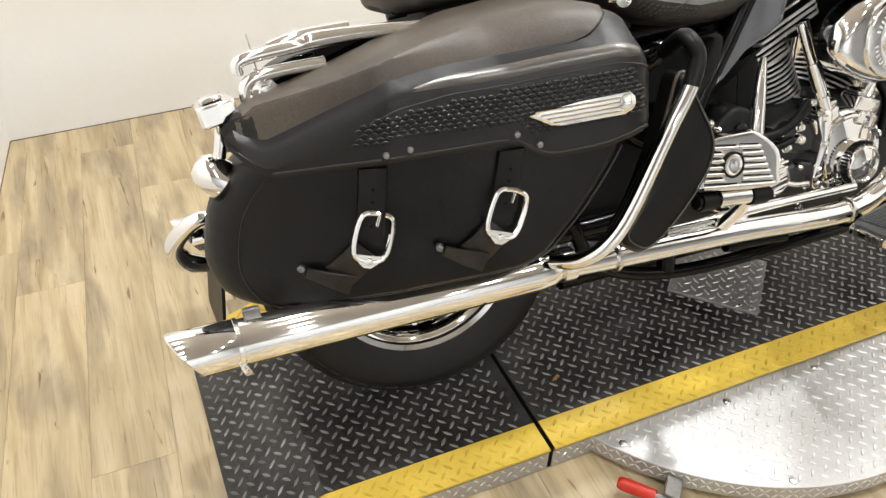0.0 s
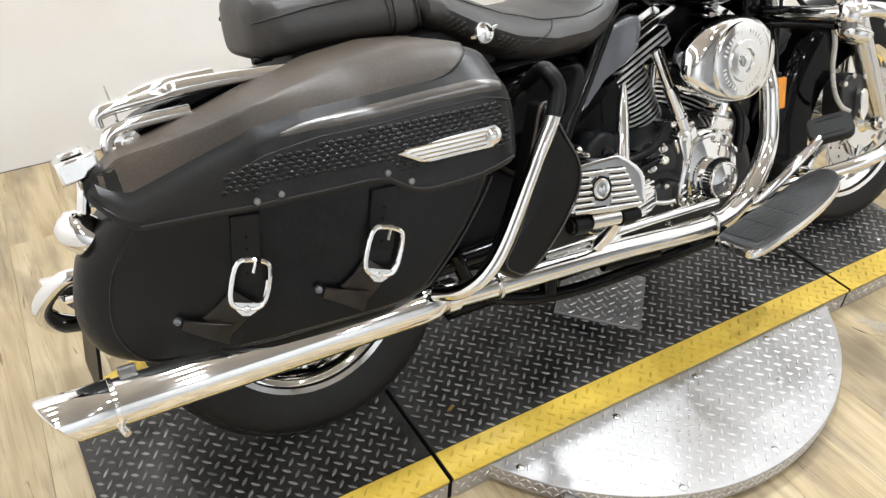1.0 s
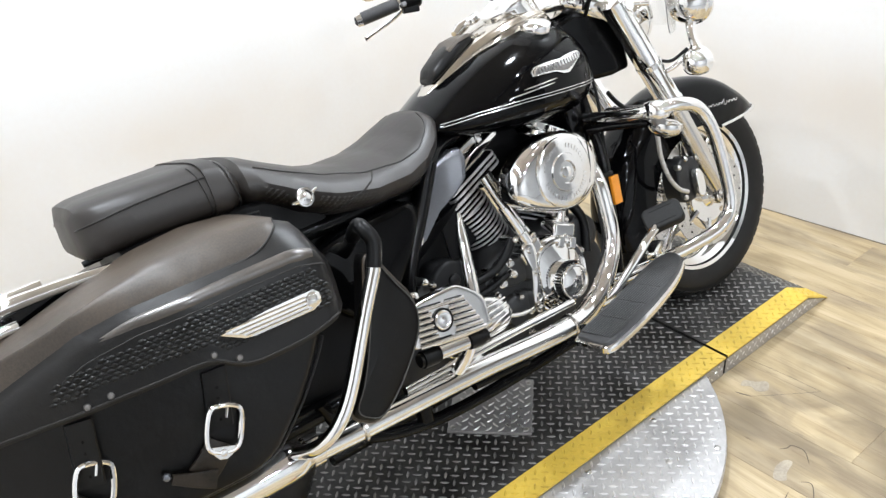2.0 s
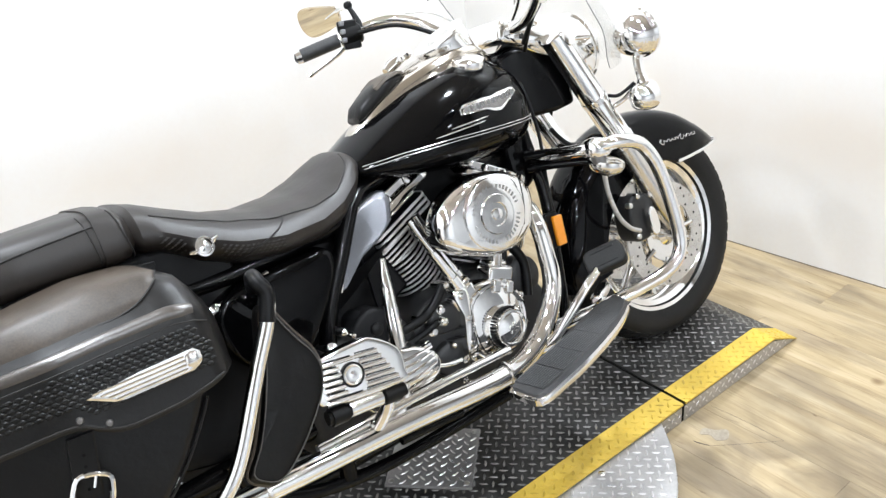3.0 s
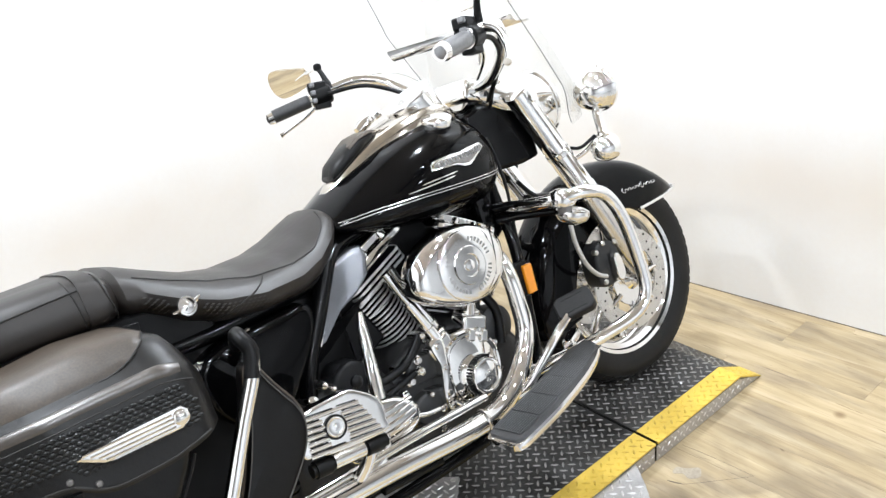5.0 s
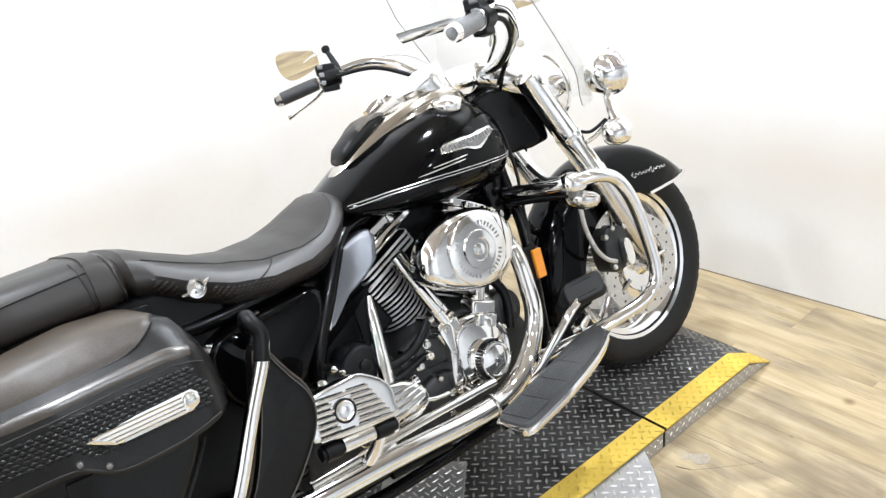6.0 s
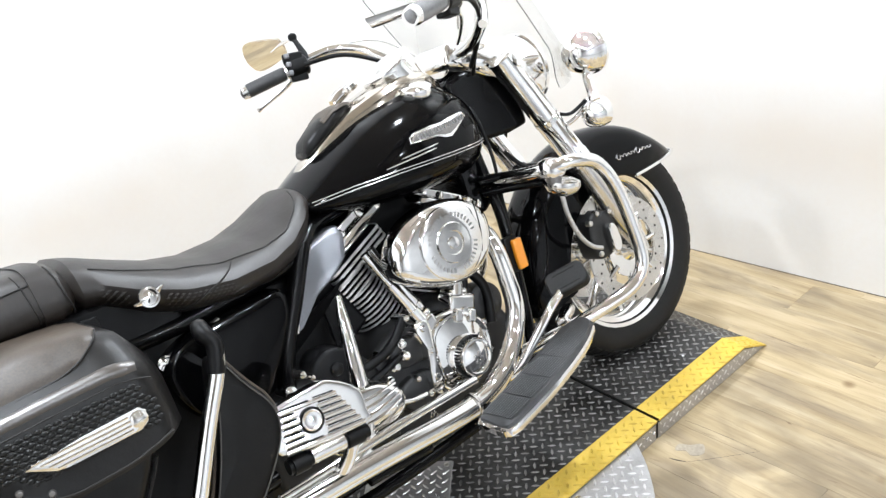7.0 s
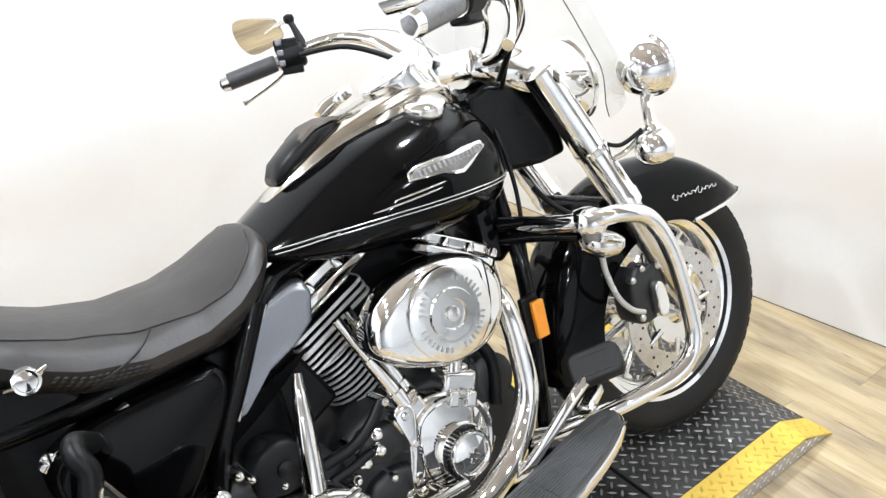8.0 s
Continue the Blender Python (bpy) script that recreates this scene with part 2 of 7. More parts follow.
M_WEAVE = material("woven_leather", (0.0060, 0.0055, 0.0050), 0.36, spec=0.34, vary=0.25, grain=300, bump=0.15, island=0.3)
M_ROLL = material("polished_leather", (0.045, 0.035, 0.027), 0.30, spec=1.0, coat=0.5, coat_rough=0.25, vary=0.3, scale=9, grain=260, bump=0.25, depth=0.0005, rough_vary=0.10)
M_STITCH = material("seam_thread", (0.020, 0.0185, 0.017), 0.55, spec=0.3, vary=0.1)
M_THREAD = material("grey_thread", (0.085, 0.082, 0.077), 0.6, spec=0.2, vary=0.15)
M_RUBBER = material("tyre_rubber", (0.0085, 0.0080, 0.0075), 0.58, spec=0.3, vary=0.4, scale=10, grain=260, bump=0.3, depth=0.0006)
M_PAD = material("rubber_pad", (0.048, 0.048, 0.049), 0.46, spec=0.45, vary=0.2, grain=200, bump=0.2)
# black rubber of the right grip, painted grey for the light it reflects
M_GRIPGREY = material("lit_rubber_grey", (0.20, 0.20, 0.205), 0.34, metal=0.4, vary=0.2, grain=200, bump=0.15)
M_PLASTIC = material("black_plastic", (0.003, 0.003, 0.0032), 0.40, spec=0.2, vary=0.1, grain=300, bump=0.1)
M_BLUED = material("satin_grey_deflector", (0.195, 0.20, 0.217), 0.25, metal=0.8, vary=0.06, bump=0.02, rough_vary=0.04)
M_ORANGE = material("orange_reflector", (0.88, 0.32, 0.02), 0.18, vary=0.06, grain=500, bump=0.3, coat=0.4)
M_RED = material("red_grip", (0.52, 0.025, 0.012), 0.35, vary=0.1, bump=0.05)
M_HOSE = material("clear_coated_hose", (0.60, 0.59, 0.57), 0.25, metal=0.4, vary=0.06, grain=700, bump=0.2)
M_SILVERLINE = material("silver_pinstripe", (0.62, 0.61, 0.60), 0.25, metal=0.6, vary=0.05)
M_SHIELD = sheet_material("clear_windshield", (0.965, 0.965, 0.96))
M_LENS = clear_material("lamp_glass", (0.95, 0.95, 0.94))
M_MIRROR = material("mirror_glass", (0.86, 0.86, 0.86), 0.01, metal=1.0, vary=0.0, bump=0.0, rough_vary=0.0)
M_LAMP = bpy.data.materials.new("lamp_diffuser")
M_LAMP.use_nodes = True
M_LAMP.node_tree.nodes["Principled BSDF"].inputs["Emission Color"].default_value = (1, 0.96, 0.9, 1)
M_LAMP.node_tree.nodes["Principled BSDF"].inputs["Emission Strength"].default_value = 4.0


# ---- mesh helpers ----
def part(name, bm, mat, parent=None, label="", smooth=True, bevel=0.0, mirror=False, segments=2):
    """Links a bmesh as one mesh object, under its thing or part if one is given."""
    if mirror:
        for v in bm.verts:
            v.co.y = -v.co.y
    bmesh.ops.recalc_face_normals(bm, faces=bm.faces)
    me = bpy.data.meshes.new(name)
    bm.to_mesh(me)
    bm.free()
    me.materials.append(mat)
    if smooth:
        me.polygons.foreach_set("use_smooth", [True] * len(me.polygons))
        me.set_sharp_from_angle(angle=radians(38))
    ob = new(name, me)
    if parent:
        ob.parent = parent
    if bevel:
        mod = ob.modifiers.new("bevel", "BEVEL")
        mod.width, mod.segments, mod.limit_method, mod.angle_limit = bevel, segments, "ANGLE", radians(35)
    return tagged(ob, label)


def bmnew():
    return bmesh.new()


def loft(bm, rings, closed=True, cap=True):
    """Faces between rings of equal length, with end caps."""
    vs = [[bm.verts.new(p) for p in ring] for ring in rings]
    n = len(vs[0])
    for a, b in zip(vs, vs[1:]):
        for i in range(n if closed else n - 1):
            j = (i + 1) % n
            bm.faces.new((a[i], a[j], b[j], b[i]))
    if cap and closed:
        bm.faces.new(vs[0])
        bm.faces.new(vs[-1])
    return vs


def smooth_path(pts, steps=6):
    """Catmull-Rom through the points (each a tuple of any length)."""
    if len(pts) < 3:
        return [tuple(p) for p in pts]
    P = [pts[0], *pts, pts[-1]]
    out = []
    for a, b, c, d in zip(P, P[1:], P[2:], P[3:]):
        for k in range(steps):
            t = k / steps
            out.append(tuple(0.5 * (2 * q + (r - p) * t + (2 * p - 5 * q + 4 * r - s) * t * t + (3 * q - p - 3 * r + s) * t ** 3)
                             for p, q, r, s in zip(a, b, c, d)))
    out.append(tuple(pts[-1]))
    return out


def tube(bm, pts, r, n=14, steps=6, squash=1.0, cap=True):
    """A round bar along a smooth path; r one radius or one for each point."""
    rs = r if isinstance(r, (list, tuple)) else [r] * len(pts)
    path = smooth_path([(*p, q) for p, q in zip(pts, rs)], steps)
    side, rings = None, []
    for i, p in enumerate(path):
        a, b = Vector(path[max(i - 1, 0)][:3]), Vector(path[min(i + 1, len(path) - 1)][:3])
        d = (b - a).normalized()
        if side is None:
            side = d.orthogonal().normalized()
        side = (side - d * side.dot(d)).normalized()
        up = d.cross(side)
        c = Vector(p[:3])
        rings.append([c + (side * math.cos(k) + up * math.sin(k) * squash) * p[3] for k in [2 * math.pi * j / n for j in range(n)]])
    return loft(bm, rings, cap=cap)


def rod(bm, a, b, r0, r1=None, n=14):
    a, b = Vector(a), Vector(b)
    d = (b - a).normalized()
    s = d.orthogonal().normalized()
    u = d.cross(s)
    rr = (r0, r0 if r1 is None else r1)
    loft(bm, [[p + (s * math.cos(2 * math.pi * j / n) + u * math.sin(2 * math.pi * j / n)) * r for j in range(n)] for p, r in zip((a, b), rr)])


def lathe(bm, profile, o, axis=(0, 1, 0), n=48, close=False):
    """Turns (radius, height) pairs round an axis through o."""
    d = Vector(axis).normalized()
    s = Vector((1, 0, 0)) if abs(d.x) < 0.9 else Vector((0, 0, 1))
    s = (s - d * s.dot(d)).normalized()
    u = d.cross(s)
    o = Vector(o)
    rings = [[o + d * h + (s * math.cos(2 * math.pi * j / n) + u * math.sin(2 * math.pi * j / n)) * max(r, 1e-5) for j in range(n)] for r, h in profile]
    if close:
        rings.append(rings[0])
        vs = loft(bm, rings, cap=False)
        bmesh.ops.remove_doubles(bm, verts=bm.verts, dist=1e-6)
    else:
        loft(bm, rings)


def box(bm, c, size, m=None):
    """A box of that size round c, turned by m."""
    m = m or Matrix.Identity(3)
    c = Vector(c)
    v = [bm.verts.new(c + m @ Vector((size[0] * x / 2, size[1] * y / 2, size[2] * z / 2))) for x in (-1, 1) for y in (-1, 1) for z in (-1, 1)]
    for f in ((0, 1, 3, 2), (4, 6, 7, 5), (0, 4, 5, 1), (2, 3, 7, 6), (0, 2, 6, 4), (1, 5, 7, 3)):
        bm.faces.new([v[i] for i in f])


def turn(rx=0, ry=0, rz=0):
    return Euler([radians(a) for a in (rx, ry, rz)]).to_matrix()


def smooth_outline(pts, steps=5):
    """A closed Catmull-Rom loop through 2D points."""
    n, out = len(pts), []
    for i in range(n):
        a, b, c, d = (pts[(i + k) % n] for k in (-1, 0, 1, 2))
        for k in range(steps):
            t = k / steps
            out.append(tuple(0.5 * (2 * q + (r - p) * t + (2 * p - 5 * q + 4 * r - s) * t * t + (3 * q - p - 3 * r + s) * t ** 3)
                             for p, q, r, s in zip(a, b, c, d)))
    return out


def pillow(bm, outline, outer, inner, rad, round_steps=5, rings=(0.85, 0.65, 0.42, 0.18), dome=0.0):
    """A slab standing in x and z: back at y = inner, front at y = outer(x, z), its front edge rounded by rad."""
    cx = sum(p[0] for p in outline) / len(outline)
    cz = sum(p[1] for p in outline) / len(outline)
    size = max(max(abs(p[0] - cx), abs(p[1] - cz)) for p in outline)

    def ring(k, y=None, dy=0.0):
        pts = [(cx + (x - cx) * k, cz + (z - cz) * k) for x, z in outline]
        return [Vector((x, y if y is not None else outer(x, z) + dy, z)) for x, z in pts]
    sign = 1 if inner > outer(cx, cz) else -1
    loops = [ring(1.0, y=inner), ring(1.0, dy=sign * rad)]
    for i in range(1, round_steps + 1):
        a = math.pi / 2 * i / round_steps
        loops.append(ring(1 - rad / size * (1 - math.cos(a)), dy=sign * rad * (1 - math.sin(a))))
    k0 = 1 - rad / size
    for k in rings:
        loops.append(ring(k0 * k, dy=-sign * dome * (1 - k * k)))
    loft(bm, loops)


def interp(x, xs, ys):
    return float(np.interp(x, xs, ys))


# ---- the room: white walls on three sides, the showroom open behind the camera ----
WALL_LINES = {                       # foot of each inner face, seen from above
    "wall_north": ((-0.80, 1.402), (2.175, 1.473)),
    "wall_east": ((2.175, 1.473), (2.50, -1.7)),
    "wall_west": ((-0.80, 1.402), (-1.19, -1.7)),
}


def wall(name, a, b, mat, label, height=CEIL, thick=0.12):
    bm = bmnew()
    a, b = Vector((*a, 0)), Vector((*b, 0))
    d = (b - a).normalized()
    out = Vector((-d.y, d.x, 0))
    if (a + out - Vector((0.75, 0, 0))).length < (a - out - Vector((0.75, 0, 0))).length:
        out = -out
    foot = [a - d * 0.0, b + d * 0.0, b + out * thick, a + out * thick]
    loft(bm, [[p + Vector((0, 0, z)) for p in foot] for z in (FLOOR - 0.02, FLOOR + height)])
    return tagged(part(name, bm, mat, smooth=False), label, "wall", kind="structure")


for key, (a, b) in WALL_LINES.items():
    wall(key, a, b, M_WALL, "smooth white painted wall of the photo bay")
for key, (a, b) in WALL_LINES.items():
    bm = bmnew()
    a, b = Vector((*a, 0)), Vector((*b, 0))
    d = (b - a).normalized()
    side = Vector((d.y, -d.x, 0))
    side = side if side.dot(Vector((0.75, 0, 0)) - a) > 0 else -side
    loft(bm, [[p + side * o + Vector((0, 0, FLOOR + z)) for o, z in ((-0.001, -0.002), (0.0025, -0.002), (0.0025, 0.0015), (-0.001, 0.0025))] for p in (a, b)])
    tagged(part(key.replace("wall", "trim"), bm, M_SCUFF, smooth=False), "thin dark joint line at the foot of the wall", "trim", kind="structure")
# added walls out of view, pale for what the chrome reflects
wall("wall_south", (-4.0, -5.2), (5.5, -5.2), M_FAR, "plain pale showroom wall, unseen, added to close the room", CEIL + 0.1)
wall("wall_far_west", (-4.0, -5.2), (-4.0, -1.7), M_FAR, "plain pale showroom wall, unseen, added to close the room", CEIL + 0.1)
wall("wall_far_east", (5.5, -5.2), (5.5, -1.7), M_FAR, "plain pale showroom wall, unseen, added to close the room", CEIL + 0.1)
wall("wall_stub_west", (-4.0, -1.7), (-1.19, -1.7), M_FAR, "plain pale wall beside the bay, unseen, added to close the room", CEIL + 0.1)
wall("wall_stub_east", (2.50, -1.7), (5.5, -1.7), M_FAR, "plain pale wall beside the bay, unseen, added to close the room", CEIL + 0.1)

bm = bmnew()
box(bm, (0.75, -1.8, FLOOR + CEIL + 0.06), (9.9, 7.2, 0.12))
tagged(part("ceiling", bm, M_CEIL, smooth=False), "beige painted ceiling", "ceiling", kind="structure")
bm = bmnew()
box(bm, (0.75, -1.8, FLOOR - 0.054), (9.9, 7.2, 0.1))
floor = tagged(part("floor", bm, M_SUB, smooth=False), "weathered oak plank floor", "floor", kind="structure")

# ceiling lamps: a shallow ring with a diffuser above each lamp
bm = bmnew()
lathe(bm, [(0.078, -0.005), (0.090, -0.02), (0.095, 0.0), (0.095, 0.012), (0.078, 0.012)], (0, 0, 0), (0, 0, 1), 32, close=True)
ring_light = tagged(new("ceiling_light"), "round white recessed ceiling light, switched on", "ceiling light", "ceiling lights")
part("trim_ring", bm, M_WALL, ring_light)
bm = bmnew()
lathe(bm, [(0.077, 0.0), (0.077, 0.006)], (0, 0, 0), (0, 0, 1), 32)
part("diffuser", bm, M_LAMP, ring_light, "glowing diffuser")
ring_light.location = (*LAMP_PLACES[0], FLOOR + CEIL - 0.013)
for x, y in LAMP_PLACES[1:]:
    copy_thing(ring_light, pose(x, y, FLOOR + CEIL - 0.013))

# ---- floor planks, running away from the camera, in broken bond ----
PLANK_W, PLANK_L = 0.152, 1.22


def plank_mesh(x0, x1, x2, x3, length):
    """A plank whose far end spans x0..x1 and near end x2..x3, with eased edges."""
    bm = bmnew()
    e, g, h = 0.0005, 0.0002, length / 2 - 0.0002
    rings = [[Vector((x2 + g + k, -h + k, z)), Vector((x3 - g - k, -h + k, z)), Vector((x1 - g - k, h - k, z)), Vector((x0 + g + k, h - k, z))] for k, z in ((0.0, -0.004), (0.0, -e), (e, 0.0))]
    loft(bm, rings)
    bmesh.ops.recalc_face_normals(bm, faces=bm.faces)
    me = bpy.data.meshes.new("plank")
    bm.to_mesh(me)
    bm.free()
    me.materials.append(M_OAK)
    return me


def joint_x(col, y):
    """Line between two columns of planks: parallel to the west wall on one side, to the east wall on the other."""
    lean = interp(-0.9 + PLANK_W * col, [-0.9, 0.6, 2.3], [radians(-5.0), radians(0.5), radians(6.5)])
    return -0.9 + PLANK_W * col + math.tan(lean) * (1.4 - y)


rng = random.Random(4)
for col in range(-3, 27):
    shift = rng.choice((0.0, 0.31, 0.52, 0.74, 0.95)) + rng.uniform(-0.08, 0.08)
    for row in range(-1, 3):
        y = 1.4 - PLANK_L * (row + 0.5) + shift - 0.1
        if y > 2.1 or y < -2.6:
            continue
        ya, yb = min(y + PLANK_L / 2, 1.47), y - PLANK_L / 2
        if ya - yb < 0.05:
            continue
        y = (ya + yb) / 2
        if y > -1.6 and not -1.12 < joint_x(col + 0.5, y) - 0.0 < 2.66:
            continue
        cx = (joint_x(col, y) + joint_x(col + 1, y)) / 2
        ob = new("plank", plank_mesh(joint_x(col, ya) - cx, joint_x(col + 1, ya) - cx, joint_x(col, yb) - cx, joint_x(col + 1, yb) - cx, ya - yb))
        ob.matrix_world = Matrix.Translation((cx, y, FLOOR))
        ob.parent = floor


# worn patches of the floor: lifted edges and scuffs beside the turntable
M_PATCH = material("bare_patch", (0.42, 0.36, 0.275), 0.5, vary=0.2, scale=14)
for pts, r in (([(1.498, -0.297), (1.508, -0.388), (1.513, -0.504)], 0.0012), ([(1.513, -0.504), (1.413, -0.427), (1.365, -0.387)], 0.0010), ([(1.352, -0.350), (1.358, -0.368), (1.367, -0.388)], 0.0028),
               ([(1.246, -0.546), (1.262, -0.556), (1.279, -0.560), (1.283, -0.591), (1.252, -0.621)], 0.0020), ([(1.138, -0.635), (1.110, -0.644), (1.107, -0.665)], 0.0022), ([(1.184, -0.636), (1.197, -0.660), (1.143, -0.695), (1.060, -0.737)], 0.0018)):
    bm = bmnew()
    tube(bm, [(x, y, FLOOR - 0.0004 * (i % 2)) for i, (x, y) in enumerate(pts)], [r * 0.3] + [r * 0.7] * (len(pts) - 2) + [r * 0.3], 6, 4)
    part("scuff", bm, M_SCUFF, floor, "dark scuff in the floor")
for outline in ([(1.150, -0.590), (1.185, -0.572), (1.222, -0.575), (1.228, -0.592), (1.19, -0.600), (1.165, -0.612)], [(1.385, -0.345), (1.41, -0.338), (1.425, -0.362), (1.448, -0.385), (1.420, -0.405), (1.395, -0.388), (1.400, -0.365)], [(1.11, -0.665), (1.14, -0.668), (1.155, -0.690), (1.09, -0.735), (1.07, -0.725)]):
    bm = bmnew()
    ring = smooth_outline(outline, 4)
    loft(bm, [[Vector((x, y, FLOOR + z)) for x, y in ring] for z in (-0.002, 0.0007)])
    part("bare_patch", bm, M_PATCH, floor, "pale bare patch in the floor", smooth=False)


# ---- the display platform ----
SEAM_R, SEAM_F = 0.158, 1.391
END_R, END_F, BREAK_R, BREAK_F = -0.452, 1.925, -0.285, 1.803
Y_NEAR, Y_FAR, STRIPE = -0.290, 0.345, 0.072


def deck_z(x):
    """Height of the deck: flat, with a short ramp down at either end."""
    return interp(x, [END_R, BREAK_R, BREAK_F, END_F], [FLOOR + 0.004, 0, 0, FLOOR + 0.004])


def deck_section(bm, x0, x1, y0, y1, lift=0.0, thick=0.01):
    xs = sorted({x0, x1, *[b for b in (BREAK_R, BREAK_F) if x0 < b < x1]})
    rings = []
    for x in xs:
        z = deck_z(x) + lift
        rings.append([Vector((x, y0, z)), Vector((x, y1, z)), Vector((x, y1, max(z - thick, FLOOR + 0.001))), Vector((x, y0, max(z - thick, FLOOR + 0.001)))])
    loft(bm, rings)


def lugs(bm, x0, x1, y0, y1, put, pitch=0.0228, length=0.0228, width=0.0062, height=0.0018, keep=None):
    """Raised lozenges of tread plate, turned by turns one way and the other; put(x, y) gives place and the two axes and normal."""
    step, e = pitch / math.sqrt(2), length * 0.30
    for i in range(int((x1 - x0) / step) + 1):
        for j in range(i % 2, int((y1 - y0) / step) + 1, 2):
            x, y = x0 + step * (i + 0.5), y0 + step * (j + 0.5)
            if not (x0 + e < x < x1 - e and y0 + e < y < y1 - e) or keep and not keep(x, y):
                continue
            o, ax, ay, up = put(x, y)
            a = math.pi / 4 if i % 2 else -math.pi / 4
            u, v = ax * math.cos(a) + ay * math.sin(a), ay * math.cos(a) - ax * math.sin(a)
            base = [o + u * (p * length / 2) + v * (q * width / 2) for p, q in ((-1, 0), (-0.35, -1), (0.35, -1), (1, 0), (0.35, 1), (-0.35, 1))]
            top = [o + up * height + u * (p * length / 2) + v * (q * width / 2) for p, q in ((-0.72, 0), (-0.35, -0.5), (0.35, -0.5), (0.72, 0), (0.35, 0.5), (-0.35, 0.5))]
            bv, tv = [bm.verts.new(p) for p in base], [bm.verts.new(p) for p in top]
            for k in range(6):
                bm.faces.new((bv[k], bv[(k + 1) % 6], tv[(k + 1) % 6], tv[k]))
            bm.faces.new(tv)


def on_deck(lift):
    def put(x, y):
        e = 0.004
        slope = (deck_z(x + e) - deck_z(x - e)) / (2 * e)
        ax = Vector((1, 0, slope)).normalized()
        return Vector((x, y, deck_z(x) + lift)), ax, Vector((0, 1, 0)), Vector((-ax.z, 0, ax.x))
    return put


platform = tagged(new("display_platform"), "low black tread-plate platform with yellow edges under the motorcycle", "platform")
GAP = 0.005
for name, x0, x1 in (("rear_ramp", END_R, SEAM_R - GAP), ("middle_deck", SEAM_R + GAP, SEAM_F - GAP), ("front_ramp", SEAM_F + GAP, END_F)):
    bm = bmnew()
    deck_section(bm, x0, x1, Y_NEAR + 0.003, Y_FAR - 0.003, 0.0, 0.012)
    sec = part(name, bm, M_BLACKPLATE, platform, "black painted tread plate, scuffed", smooth=False)
    bm = bmnew()
    lugs(bm, x0 + 0.006, x1 - 0.006, Y_NEAR + STRIPE + 0.002, Y_FAR - STRIPE, on_deck(0.0))
    tagged(part("lug_relief", bm, M_BLACKLUG, sec, smooth=False), kind="stuff")
    for edge, y0, y1 in (("near", Y_NEAR, Y_NEAR + STRIPE), ("far", Y_FAR - STRIPE, Y_FAR)):
        bm = bmnew()
        deck_section(bm, x0, x1, y0, y1, 0.0012, 0.006)
        st = part("yellow_edge", bm, M_YELLOW, sec, "yellow painted edge strip", smooth=False)
        bm = bmnew()
        lugs(bm, x0 + 0.006, x1 - 0.006, y0, y1 + 0.001, on_deck(0.0012))
        tagged(part("edge_relief", bm, M_YELLOWLUG, sec, smooth=False), kind="stuff")
    # skirts
    for y, out in ((Y_NEAR + 0.004, -1), (Y_FAR - 0.004, 1)):
        bm = bmnew()
        xs = sorted({x0, x1, *[b for b in (BREAK_R, BREAK_F) if x0 < b < x1]})
        rings = [[Vector((x, y, max(deck_z(x) - 0.002, FLOOR + 0.0025))), Vector((x, y - out * 0.004, max(deck_z(x) - 0.002, FLOOR + 0.0025))),
                  Vector((x, y - out * 0.004, FLOOR + 0.001)), Vector((x, y, FLOOR + 0.001))] for x in xs]
        loft(bm, rings)
        sk = part("skirt", bm, M_ALU, sec, "bright tread-plate skirt", smooth=False)
        bm = bmnew()

        def put(px, pz, y=y, out=out):
            return Vector((px, y, pz)), Vector((1, 0, 0)), Vector((0, 0, 1)), Vector((0, out, 0))
        lugs(bm, x0 + 0.004, x1, FLOOR + 0.006, -0.006, put, pitch=0.0205, length=0.0165, width=0.0045, height=0.0013, keep=lambda px, pz: pz < deck_z(px) - 0.010)
        if len(bm.verts):
            tagged(part("skirt_relief", bm, M_ALULUG, sec, smooth=False), kind="stuff")
        else:
            bm.free()
    # end plates across the seams
    for x in (x0, x1):
        if END_R < x < END_F:
            bm = bmnew()
            box(bm, (x - 0.002 if x == x1 else x + 0.002, (Y_NEAR + Y_FAR) / 2, -0.037), (0.003, Y_FAR - Y_NEAR - 0.014, 0.048))
            part("seam_plate", bm, M_GAP, sec, smooth=False)
# black strips in the gaps, painted for the shade there
for x in (SEAM_R, SEAM_F):
    bm = bmnew()
    box(bm, (x, (Y_NEAR + Y_FAR) / 2, -0.034), (0.0085, Y_FAR - Y_NEAR - 0.01, 0.056))
    part("seam_filler", bm, M_GAP, platform, "black strip filling the shaded gap between the sections", smooth=False)

# square pad bolted in the middle of the deck
bm = bmnew()
pad_m = turn(0, 0, 44)
PAD = Vector((0.79, 0.008, 0.0))
box(bm, PAD + Vector((0, 0, 0.004)), (0.208, 0.212, 0.008), pad_m)
pad = part("lift_pad", bm, M_ALU, platform, "bright square tread-plate pad with bolts", smooth=False, bevel=0.0015)
bm = bmnew()
lugs(bm, -0.1, 0.1, -0.1, 0.1, lambda x, y: (PAD + pad_m @ Vector((x, y, 0.008)), pad_m @ Vector((1, 0, 0)), pad_m @ Vector((0, 1, 0)), Vector((0, 0, 1))), pitch=0.022)
tagged(part("pad_relief", bm, M_ALULUG, pad, smooth=False), kind="stuff")
